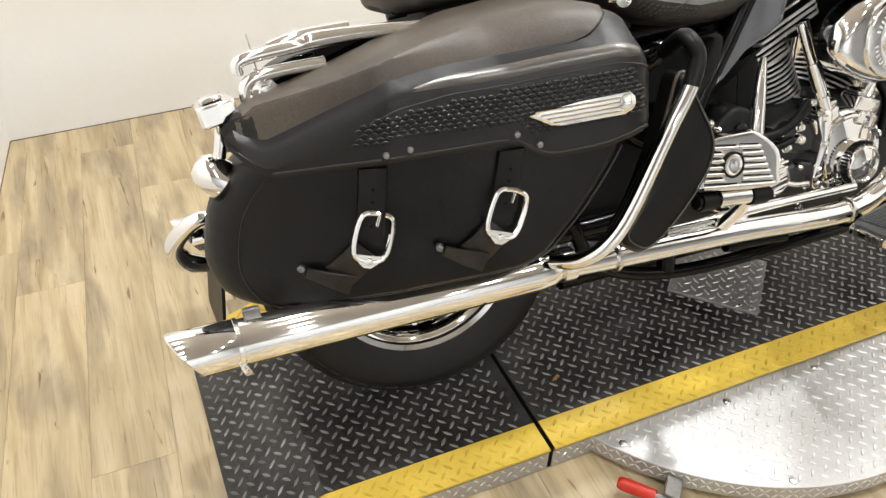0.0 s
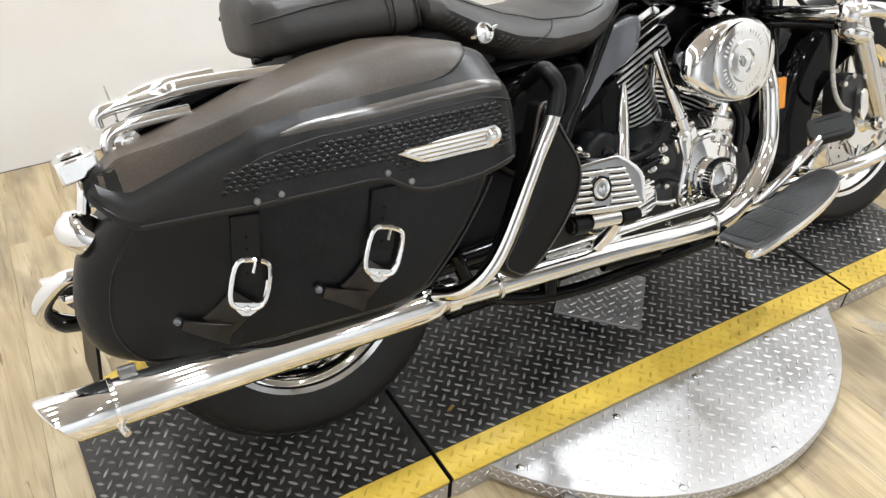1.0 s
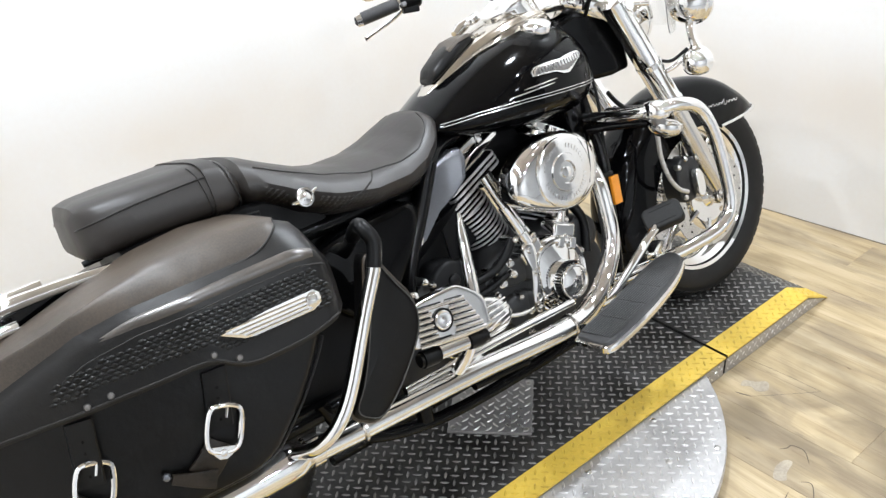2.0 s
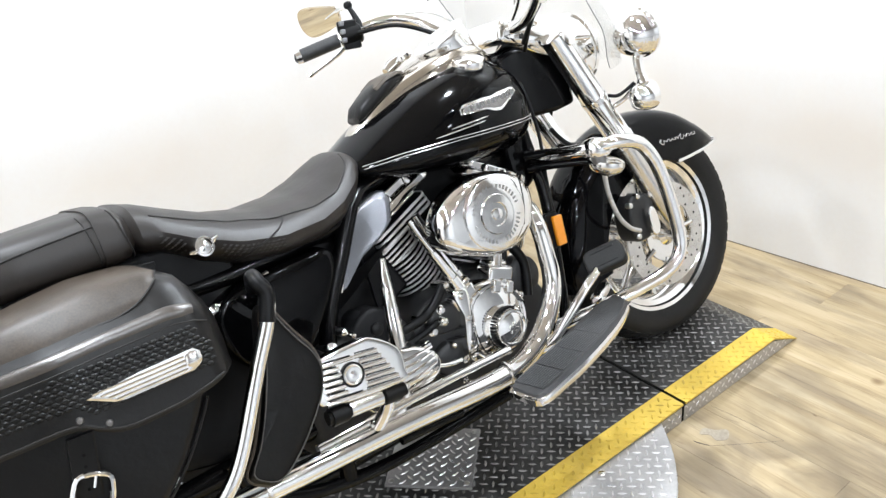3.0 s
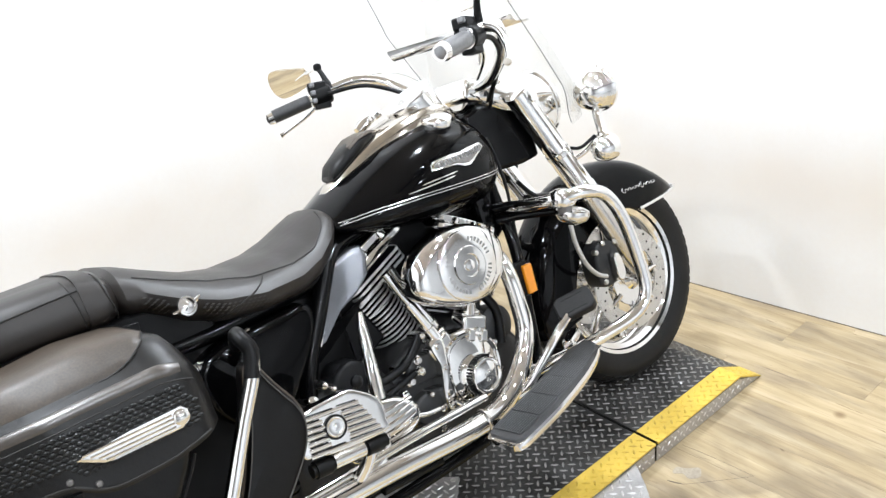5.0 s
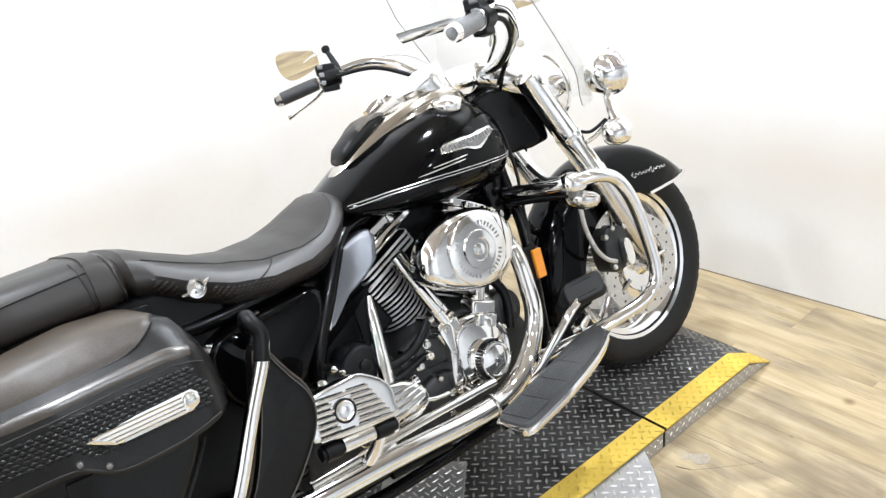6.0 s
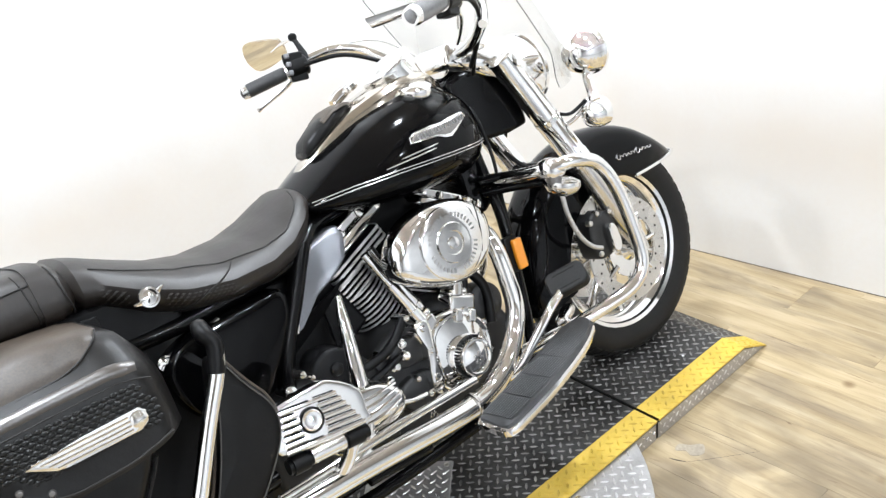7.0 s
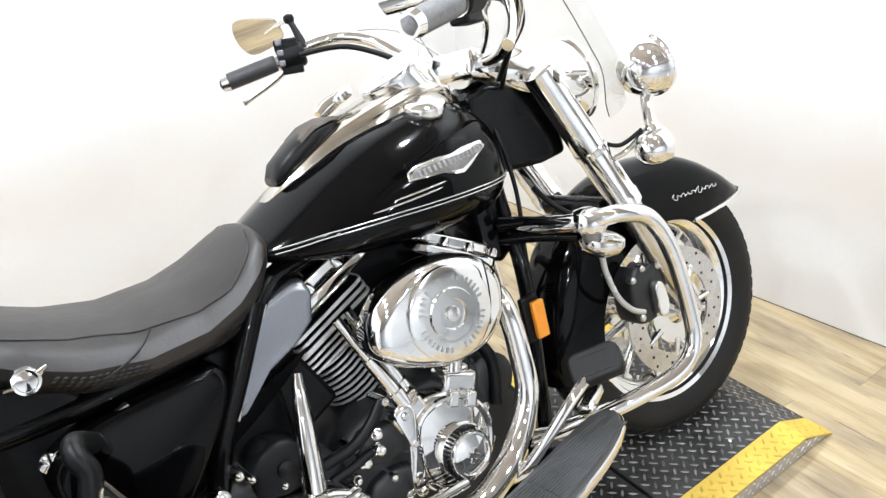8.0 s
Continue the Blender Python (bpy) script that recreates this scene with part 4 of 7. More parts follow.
def saddlebag(s):
    flip = s > 0
    bm = bmnew()
    pillow(bm, smooth_outline(BODY, 4), lambda x, z: bag_y(x, z) + 0.005, -0.120, 0.036, 8)
    bag = part("saddlebag", bm, M_LEATHER, bike, "black leather saddlebag with buckled straps", mirror=flip)
    # welt round the front edge of the body
    bm = bmnew()
    loop = [(x, bag_y(x, z) + 0.0155, z) for x, z in smooth_outline(BODY, 3) if z < interp(x, *SEAM) - 0.004]
    k0 = max(range(len(loop)), key=lambda i: math.dist(loop[i], loop[i - 1]))
    loop = loop[k0:] + loop[:k0]
    tube(bm, [(x * 0.988 + 0.040 * max(0.0, min(1.0, (-0.22 - x) / 0.12)), bag_y(x * 0.988 + 0.040 * max(0.0, min(1.0, (-0.22 - x) / 0.12)), z) + interp(x, [-0.35, -0.2], [0.0065, 0.0155]), 0.49 + (z - 0.49) * 0.972) for x, y, z in loop], 0.0026, 6, 2)
    part("body_welt", bm, M_LID, bag, mirror=flip)
    bm = bmnew()
    xs = [-0.338 + 0.628 * k / 44 for k in range(45)]
    rings = [lid_section(x, 0.016 * max(0.0, 1 - (x + 0.338) / 0.022) ** 2 + 0.030 * max(0.0, 1 - (0.29 - x) / 0.04) ** 2) for x in xs]
    loft(bm, rings)
    lid = part("lid", bm, M_LID, bag, "black leather lid, sheen along its ridge", mirror=flip)
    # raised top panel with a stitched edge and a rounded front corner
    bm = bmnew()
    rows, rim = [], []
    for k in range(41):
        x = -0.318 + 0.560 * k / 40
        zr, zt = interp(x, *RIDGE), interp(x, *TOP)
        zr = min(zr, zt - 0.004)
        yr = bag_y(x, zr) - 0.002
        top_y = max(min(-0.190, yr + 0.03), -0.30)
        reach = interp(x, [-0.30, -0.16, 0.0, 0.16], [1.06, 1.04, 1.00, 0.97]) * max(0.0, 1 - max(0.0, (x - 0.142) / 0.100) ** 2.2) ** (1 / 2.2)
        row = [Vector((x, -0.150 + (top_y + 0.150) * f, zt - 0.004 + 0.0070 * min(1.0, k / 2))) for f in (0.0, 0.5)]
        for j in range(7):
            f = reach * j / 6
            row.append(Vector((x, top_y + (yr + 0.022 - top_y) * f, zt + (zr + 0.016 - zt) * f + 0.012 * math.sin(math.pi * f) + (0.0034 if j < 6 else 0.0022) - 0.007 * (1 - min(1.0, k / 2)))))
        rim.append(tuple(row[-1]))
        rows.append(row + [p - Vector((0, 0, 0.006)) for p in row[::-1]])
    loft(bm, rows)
    # lighter than the lid sides: ceiling sheen is partly in this colour
    part("top_panel", bm, M_LEATHER_TOP, lid, "smooth brownish leather top panel, its sheen lifted in the colour", mirror=flip)
    bm = bmnew()
    tube(bm, rim[6:] + [(0.2425, -0.24, rim[-1][2]), (0.2425, -0.155, rim[-1][2])], 0.0019, 6, 1)
    part("panel_seam", bm, M_STITCH, lid, mirror=flip)
    # piping along the ridge, the seam and the front of the lid
    for line, dz, r, x0 in ((RIDGE, -0.016, 0.0014, -0.150), (SEAM, 0.006, 0.0030, -0.285)):
        bm = bmnew()
        pts = [(x, bag_y(x, interp(x, *line)) - 0.0035, interp(x, *line) + dz) for x in [x0 + (0.267 - x0) * k / 26 for k in range(27)]]
        tube(bm, pts, r, 6, 2)
        part("piping", bm, M_STITCH, lid, mirror=flip)
    bm = bmnew()
    pts, rad = [], []
    for k in range(24):
        x = -0.175 + 0.430 * k / 23
        z = interp(x, *RIDGE)
        r = interp(x, [-0.175, -0.08, 0.0, 0.24, 0.255], [0.003, 0.009, 0.0125, 0.0135, 0.010])
        pts.append((x, bag_y(x, z) + 0.010, z - 0.001))
        rad.append(r)
    tube(bm, pts, rad, 12, 2)
    part("ridge_roll", bm, M_ROLL, lid, "shiny padded leather roll", mirror=flip)
    # woven panel: raised tucks in a basket weave over the side of the lid
    bm = bmnew()
    dx, dz = 0.0132, 0.0066
    for i in range(34):
        for j in range(19):
            x = -0.172 + dx * (i + (0.5 if j % 2 else 0.0))
            z = 0.598 + dz * j
            low = interp(x, [-0.172, -0.04, 0.05, 0.085, 0.25], [0.622, 0.629, 0.628, 0.607, 0.607])
            high = interp(x, [-0.175, -0.162, -0.07, 0.04, 0.24, 0.262], [0.628, 0.655, 0.668, 0.678, 0.684, 0.64])
            if not low < z < high or x > 0.262:
                continue
            y = bag_y(x, z) - 0.0045
            slope = (bag_y(x + 0.01, z) - bag_y(x - 0.01, z)) / 0.02
            ux = Vector((1, slope, 0)).normalized()
            out = Vector((slope, -1, 0)).normalized()
            o = Vector((x, y, z))
            base = [bm.verts.new(o + ux * (p * dx * 0.5) + Vector((0, 0, q * dz * 0.52))) for p, q in ((-0.95, 0), (-0.5, -1), (0.5, -1), (0.95, 0), (0.5, 1), (-0.5, 1))]
            tip = [bm.verts.new(o + out * 0.0016 + ux * (p * dx * 0.34) + Vector((0, 0, q * dz * 0.28))) for p, q in ((-0.95, 0), (-0.5, -1), (0.5, -1), (0.95, 0), (0.5, 1), (-0.5, 1))]
            for k in range(6):
                bm.faces.new((base[k], base[(k + 1) % 6], tip[(k + 1) % 6], tip[k]))
            bm.faces.new(tip)
    tagged(part("woven_panel", bm, M_WEAVE, bag, "black basket-weave leather panel", mirror=flip), kind="stuff")
    # chrome ribbed emblem
    bm = bmnew()
    out = [(0.068, 0.636), (0.104, 0.616), (0.120, 0.613), (0.226, 0.613), (0.240, 0.622), (0.242, 0.638), (0.232, 0.647), (0.150, 0.645), (0.110, 0.641)]
    pillow(bm, out, lambda x, z: bag_y(x, z) - 0.0105, -0.36, 0.003, 3, dome=0.001)
    emblem = part("emblem", bm, M_CHROME, bag, "chrome ribbed emblem with a star stud", mirror=flip)
    for k in range(4):
        bm = bmnew()
        z = 0.619 + 0.0068 * k
        x0 = 0.108 - 0.0095 * k
        tube(bm, [(x0, bag_y(x0, z) - 0.011, z), (0.215, bag_y(0.215, z) - 0.011, z)], 0.0018, 8)
        part("rib", bm, M_CHROME, emblem, mirror=flip)
    bm = bmnew()
    lathe(bm, [(0.013, 0.0), (0.013, 0.004), (0.009, 0.007), (0.0, 0.0085)], (0.2275, bag_y(0.2275, 0.63) - 0.010, 0.6305), (0, -1, 0), 10)
    part("stud", bm, M_CHROME_SOFT, emblem, mirror=flip)
    # rivets
    for x, z in ((-0.134, 0.606), (-0.099, 0.609), (0.053, 0.610), (0.088, 0.589)):
        bm = bmnew()
        lathe(bm, [(0.0056, -0.002), (0.0056, 0.0005), (0.0042, 0.0024), (0.0, 0.0030)], (x, bag_y(x, z) - 0.0055, z), (-0.15, -1, 0), 14)
        part("rivet", bm, M_DULL, bag, "dull steel rivet", mirror=flip)
    # straps with buckles
    for top, mid, low, tail_pt in (((-0.152, 0.588), (-0.168, 0.483), (-0.222, 0.416), (-0.265, 0.432)), ((0.046, 0.588), (0.027, 0.492), (-0.024, 0.426), (-0.066, 0.444))):
        bm = bmnew()
        pts = [top, (0.5 * (top[0] + mid[0]), 0.5 * (top[1] + mid[1])), mid]
        rings = []
        for x, z in smooth_path(pts, 4):
            w = 0.019
            y = [bag_y(x + d, z) - 0.0015 for d in (-w, w)]
            rings.append([Vector((x - w, y[0] + 0.006, z)), Vector((x - w, y[0] - 0.003, z)), Vector((x - w + 0.003, y[0] - 0.0045, z)), Vector((x + w - 0.003, y[1] - 0.0045, z)), Vector((x + w, y[1] - 0.003, z)), Vector((x + w, y[1] + 0.006, z))])
        loft(bm, rings)
        strap = part("strap", bm, M_LEATHER, bag, "black leather strap with holes", mirror=flip)
        # black discs stand for the shade inside the strap holes
        for f in (0.30, 0.48, 0.84):
            x, z = top[0] + (mid[0] - top[0]) * f, top[1] + (mid[1] - top[1]) * f
            bm = bmnew()
            lathe(bm, [(0.0026, -0.001), (0.0026, 0.0004)], (x, bag_y(x, z) - 0.0062, z), (0, -1, 0), 8)
            part("hole", bm, M_GAP, strap, mirror=flip)
        # buckle: an open frame with a keeper plate and a tongue
        bm = bmnew()
        cx, cz = mid[0] + 0.001, mid[1] - 0.001
        tilt = math.atan2(top[0] - mid[0], top[1] - mid[1]) + 0.20
        ux, uz = Vector((math.cos(tilt), 0, -math.sin(tilt))), Vector((math.sin(tilt), 0, math.cos(tilt)))
        oy = bag_y(cx, cz) - 0.0115
        loop = [(-0.014, 0.038), (0.014, 0.038), (0.026, 0.026), (0.027, -0.016), (0.016, -0.034), (-0.016, -0.034), (-0.027, -0.016), (-0.026, 0.026)]
        pts = [tuple(Vector((cx, oy, cz)) + ux * a + uz * b) for a, b in smooth_outline(loop, 3)]
        tube(bm, pts + [pts[0]], 0.0045, 8, 1)
        buckle = part("buckle", bm, M_CHROME, bag, "chrome buckle", mirror=flip)
        bm = bmnew()
        plate_pts = [(-0.020, -0.026), (0.020, -0.026), (0.015, -0.040), (0.006, -0.047), (-0.006, -0.047), (-0.015, -0.040)]
        pv = [Vector((cx, oy, cz)) + ux * a + uz * b for a, b in plate_pts]
        loft(bm, [[p + Vector((0, 0.002, 0)) for p in pv], [p - Vector((0, 0.003, 0)) for p in pv]])
        lathe(bm, [(0.006, 0), (0.0055, 0.003), (0.0, 0.004)], Vector((cx, oy - 0.003, cz)) + uz * -0.036, (0, -1, 0), 12)
        part("keeper_plate", bm, M_CHROME_SOFT, buckle, mirror=flip, bevel=0.001)
        bm = bmnew()
        tube(bm, [tuple(Vector((cx, oy - 0.001, cz)) + ux * 0.003 + uz * 0.043), tuple(Vector((cx, oy - 0.003, cz)) + ux * 0.001 + uz * 0.020)], 0.0024, 8)
        part("tongue", bm, M_CHROME, buckle, mirror=flip)
        # lower strap: a broad band runs down from the buckle, then folds over and back up to its stud
        for name, a, b, w0, w1, lift in (("strap_tail", (mid[0] - 0.008, mid[1] - 0.022), (low[0] + 0.002, low[1] + 0.004), 0.021, 0.023, 0.002),
                                         ("strap_fold", (low[0] + 0.018, low[1] - 0.010), tail_pt, 0.017, 0.008, 0.007)):
            bm = bmnew()
            rings = []
            d = Vector((b[0] - a[0], 0, b[1] - a[1])).normalized()
            nn = Vector((-d.z, 0, d.x))
            for i in range(9):
                f = i / 8
                w = w0 + (w1 - w0) * f
                e = []
                for q, dy in ((-1.0, 0.004), (-1.0, -0.001), (-0.9, -0.0025), (0.9, -0.0025), (1.0, -0.001), (1.0, 0.004)):
                    pt = Vector((a[0] + (b[0] - a[0]) * f, 0, a[1] + (b[1] - a[1]) * f)) + nn * (q * w)
                    e.append(Vector((pt.x, bag_y(pt.x, pt.z) - lift - 0.005 * math.sin(math.pi * f) + dy, pt.z)))
                rings.append(e)
            loft(bm, rings)
            part(name, bm, M_STRAP, strap, "worn brown-black leather strap tail", mirror=flip)
        bm = bmnew()
        lathe(bm, [(0.0068, -0.004), (0.0068, 0.0), (0.005, 0.0025), (0.0, 0.0035)], (tail_pt[0] - 0.006, bag_y(tail_pt[0], tail_pt[1]) - 0.004, tail_pt[1] + 0.006), (-0.2, -1, 0), 14)
        part("strap_stud", bm, M_BLUED, strap, "dark steel stud", mirror=flip)
    if flip:
        bag.location = (0.07, 0.0, -0.06)
    return bag


saddlebag(-1)
saddlebag(1)

# -- seat --
S_X = [-0.022, -0.012, 0.012, 0.075, 0.20, 0.27, 0.30, 0.36, 0.43, 0.51, 0.60, 0.66, 0.71, 0.745, 0.762]
S_TOP = [0.857, 0.864, 0.868, 0.871, 0.872, 0.865, 0.855, 0.825, 0.792, 0.771, 0.773, 0.790, 0.813, 0.824, 0.806]
S_BOT = [0.762, 0.762, 0.763, 0.768, 0.768, 0.764, 0.755, 0.712, 0.682, 0.668, 0.664, 0.676, 0.705, 0.745, 0.775]
S_W = [0.078, 0.112, 0.134, 0.149, 0.160, 0.164, 0.168, 0.183, 0.200, 0.204, 0.190, 0.172, 0.146, 0.112, 0.080]


def seat_square(x):
    """How boxy the seat is: the passenger pad has flatter sides and top."""
    return interp(x, [0.20, 0.34, 0.66], [4.6, 2.7, 2.25])


def seat_ring(x, grow=0.0, n=30):
    zt, zb, w = interp(x, S_X, S_TOP) + grow, interp(x, S_X, S_BOT) - grow, interp(x, S_X, S_W) + grow
    zm, h = (zt + zb) / 2, (zt - zb) / 2
    ring = []
    for k in range(n):
        a = 2 * math.pi * k / n
        c, s = math.cos(a), math.sin(a)
        p = 2 / seat_square(x)
        y, z = w * math.copysign(abs(c) ** p, c), zm + h * math.copysign(abs(s) ** p, s)
        if z < zm:
            y *= 1 + 0.02 * (zm - z) / h
        else:
            y *= 1 - interp(x, [0.2, 0.32], [0.07, 0.16]) * (z - zm) / h
        ring.append(Vector((x, y, z)))
    return ring


def seat_span(name, x0, x1, n, label, r=0.014):
    bm = bmnew()
    rings = []
    for k in range(n + 1):
        x = x0 + (x1 - x0) * k / n
        e = min(x - x0, x1 - x)
        rings.append(seat_ring(x, -r * max(0.0, 1 - e / 0.016) ** 2))
    loft(bm, rings)
    return part(name, bm, M_SEAT, bike, label)


pillion = seat_span("passenger_seat", -0.022, 0.262, 26, "black vinyl passenger pad")
rider = seat_span("rider_seat", 0.262, 0.762, 40, "black vinyl rider seat, deeply dished")


def seat_line(pts, r=0.0016, grow=0.0006):
    """A welt on the side of the seat through (x, height from 0 at the bottom to 1 at the top)."""
    out = []
    for x, f in smooth_path(pts, 4):
        zt, zb, w = interp(x, S_X, S_TOP), interp(x, S_X, S_BOT), interp(x, S_X, S_W)
        zm, h = (zt + zb) / 2, (zt - zb) / 2
        q = max(-0.98, min(0.98, 2 * f - 1))
        n = seat_square(x)
        y = w * (1 - abs(q) ** n) ** (1 / n)
        y *= 1 + (0.02 * -q if q < 0 else -interp(x, [0.2, 0.32], [0.07, 0.16]) * q)
        out.append((x, -y - grow, zm + h * q))
    return out


for owner, pts in ((pillion, [(-0.018, 0.64), (0.02, 0.67), (0.10, 0.72), (0.215, 0.76)]), (pillion, [(0.200, 0.02), (0.197, 0.4), (0.193, 0.8), (0.190, 0.95)]),
                   (pillion, [(0.257, 0.02), (0.250, 0.4), (0.246, 0.8), (0.243, 0.95)]),
                   (rider, [(0.30, 0.78), (0.37, 0.82), (0.45, 0.84), (0.52, 0.80), (0.60, 0.74), (0.66, 0.70), (0.715, 0.78), (0.735, 0.93)]), (rider, [(0.40, 0.04), (0.44, 0.30), (0.49, 0.56), (0.53, 0.78)])):
    for s in (-1, 1):
        bm = bmnew()
        tube(bm, [(x, -y * s if s > 0 else y, z) for x, y, z in seat_line(pts)], 0.0016, 6, 2)
        part("seam_welt", bm, M_STITCH, owner)
for s in (-1, 1):
    bm = bmnew()
    for i in range(22):
        for j in range(5):
            f = 0.17 + 0.055 * j + 0.002 * i
            x = 0.302 + 0.0095 * (i + 0.5 * (j % 2))
            if abs(x - 0.364) < 0.028:
                continue
            (_, y0, z0), (_, y1, z1) = seat_line([(x, f), (x, f + 0.03)])
            o, up = Vector((x, y0 * -s, z0)), Vector((0, (y1 - y0) * -s, z1 - z0)).normalized()
            out = Vector((0, s * abs(up.z), -up.y * s)).normalized()
            base = [bm.verts.new(o + Vector((p * 0.0050, 0, 0)) + up * (q * 0.0026)) for p, q in ((-1, 0), (0, -1), (1, 0), (0, 1))]
            tip = [bm.verts.new(o + out * 0.0005 + Vector((p * 0.0032, 0, 0)) + up * (q * 0.0014)) for p, q in ((-1, 0), (0, -1), (1, 0), (0, 1))]
            for k in range(4):
                bm.faces.new((base[k], base[(k + 1) % 4], tip[(k + 1) % 4], tip[k]))
            bm.faces.new(tip)
    tagged(part("basket_weave", bm, M_SEAT, rider, "basket-weave strip"), kind="stuff")
bm = bmnew()
loft(bm, [seat_ring(x, 0.0035) for x in (0.206, 0.212, 0.232, 0.238)])
part("grab_strap", bm, M_SEAT, bike, "black strap across the seat")
bm = bmnew()
box(bm, (0.262, -0.168, 0.748), (0.030, 0.006, 0.022), turn(0, 6, 6))
part("strap_clip", bm, M_PLASTIC, bike, "dark strap clip", bevel=0.002)
for s in (-1, 1):
    bm = bmnew()
    lathe(bm, [(0.017, -0.004), (0.0195, 0.0), (0.018, 0.004), (0.0145, 0.0045), (0.0135, 0.002), (0.006, 0.003), (0.0, 0.0055)], (0.364, s * 0.1845, 0.752), (0.05, s, 0.12), 28)
    badge = part("seat_badge", bm, M_CHROME_SOFT, rider, "round chrome seat badge")
    for k in range(2):
        bm = bmnew()
        sx = 1 if k else -1
        tube(bm, [(0.364 + sx * 0.016, s * 0.186, 0.752 + sx * 0.004), (0.364 + sx * 0.029, s * 0.185, 0.755 + sx * 0.006)], [0.005, 0.0025], 8)
        part("wing", bm, M_CHROME, badge)
bm = bmnew()
rod(bm, (0.010, -0.075, 0.766), (-0.024, -0.075, 0.764), 0.006)
part("seat_bolt", bm, M_PLASTIC, bike)

# -- fuel tank --
T_X = [0.715, 0.735, 0.78, 0.85, 0.93, 1.0, 1.08, 1.14, 1.19, 1.22, 1.238]
T_TOP = [0.792, 0.804, 0.828, 0.864, 0.897, 0.919, 0.934, 0.932, 0.914, 0.888, 0.846]
T_BOT = [0.768, 0.758, 0.740, 0.720, 0.707, 0.698, 0.690, 0.687, 0.694, 0.716, 0.760]
T_W = [0.085, 0.110, 0.142, 0.172, 0.190, 0.196, 0.192, 0.180, 0.160, 0.132, 0.085]


def tank_mid(x):
    return interp(x, T_X, T_BOT) + interp(x, [0.72, 1.0, 1.22], [0.30, 0.36, 0.46]) * (interp(x, T_X, T_TOP) - interp(x, T_X, T_BOT))


def tank_power(x, upper):
    """The tank is widest low down: boxy below its middle, sloping in above it."""
    return interp(x, [0.72, 0.95], [1.55, 2.0]) if upper else 2.8


def tank_y(x, z):
    zt, zb, zm, w = interp(x, T_X, T_TOP), interp(x, T_X, T_BOT), tank_mid(x), interp(x, T_X, T_W)
    up = z > zm
    q = min(0.97, abs((z - zm) / ((zt - zm) if up else (zm - zb))))
    e = tank_power(x, up)
    return -w * (1 - q ** e) ** (1 / e)


bm = bmnew()
rings = []
for k in range(41):
    x = 0.715 + 0.523 * k / 40
    zt, zb, zm, w = interp(x, T_X, T_TOP), interp(x, T_X, T_BOT), tank_mid(x), interp(x, T_X, T_W)
    ring = []
    for a in [2 * math.pi * j / 56 for j in range(56)]:
        c, sn = math.cos(a), math.sin(a)
        e = 2 / tank_power(x, sn > 0)
        ring.append(Vector((x, w * math.copysign(abs(c) ** e, c), zm + ((zt - zm) if sn > 0 else (zm - zb)) * math.copysign(abs(sn) ** e, sn))))
    rings.append(ring)
for _ in range(2):
    rings = [rings[0]] + [[(p + q * 2 + r) / 4 for p, q, r in zip(a, b, c)] for a, b, c in zip(rings, rings[1:], rings[2:])] + [rings[-1]]
loft(bm, rings)
tank = part("fuel_tank", bm, M_PAINT, bike, "gloss black fuel tank with silver pinstripes")
for s in (-1, 1):
    for z0, r in ((0.0, 0.0011), (0.0065, 0.0011)):
        bm = bmnew()
        pts = []
        for k in range(19):
            x = 0.752 + 0.462 * k / 18
            z = interp(x, [0.75, 0.83, 0.94, 1.05, 1.17, 1.215], [0.772, 0.774, 0.770, 0.762, 0.754, 0.756]) + z0
            pts.append((x, -s * (tank_y(x, z) - 0.0002), z))
        tube(bm, pts, r, 6, 2)
        part("pinstripe", bm, M_SILVERLINE, tank)
    for x0, x1, z in ((0.905, 1.035, 0.788), (0.945, 1.045, 0.796)):
        bm = bmnew()
        tube(bm, [(x, -s * (tank_y(x, z) - 0.0005), z + 0.012 * (x - x0)) for x in [x0 + (x1 - x0) * k / 6 for k in range(7)]], [0.0006] + [0.0016] * 5 + [0.0006], 6, 2)
        part("flash_line", bm, M_CHROME, tank)
    bm = bmnew()
    out = [(0.980, 0.817), (1.046, 0.811), (1.068, 0.802), (1.086, 0.7995), (1.104, 0.806), (1.156, 0.8275), (1.150, 0.838), (1.140, 0.840), (0.998, 0.836), (0.984, 0.829)]
    pillow(bm, out, lambda x, z: tank_y(x, z) - 0.0045, -0.10, 0.002, 3)
    badge = part("tank_badge", bm, M_CHROME_SOFT, tank, "chrome tank badge, a winged diamond", mirror=s > 0)
    bm = bmnew()
    field = [(1.066 + (x - 1.066) * 0.92, 0.824 + (z - 0.824) * 0.70) for x, z in out]
    pillow(bm, field, lambda x, z: tank_y(x, z) - 0.0052, -0.10, 0.0008, 2)
    part("badge_field", bm, M_DULL, badge, "dark recessed field", mirror=s > 0)
    bm = bmnew()
    for k in range(14):
        x = 1.002 + 0.0103 * k
        z = 0.823 + 0.0004 * k
        box(bm, (x, tank_y(x, z) - 0.0056, z), (0.0048, 0.0026, 0.0115), turn(0, -12, -3))
    part("relief_bars", bm, M_CHROME, badge, "raised bars in place of lettering", mirror=s > 0, smooth=False)
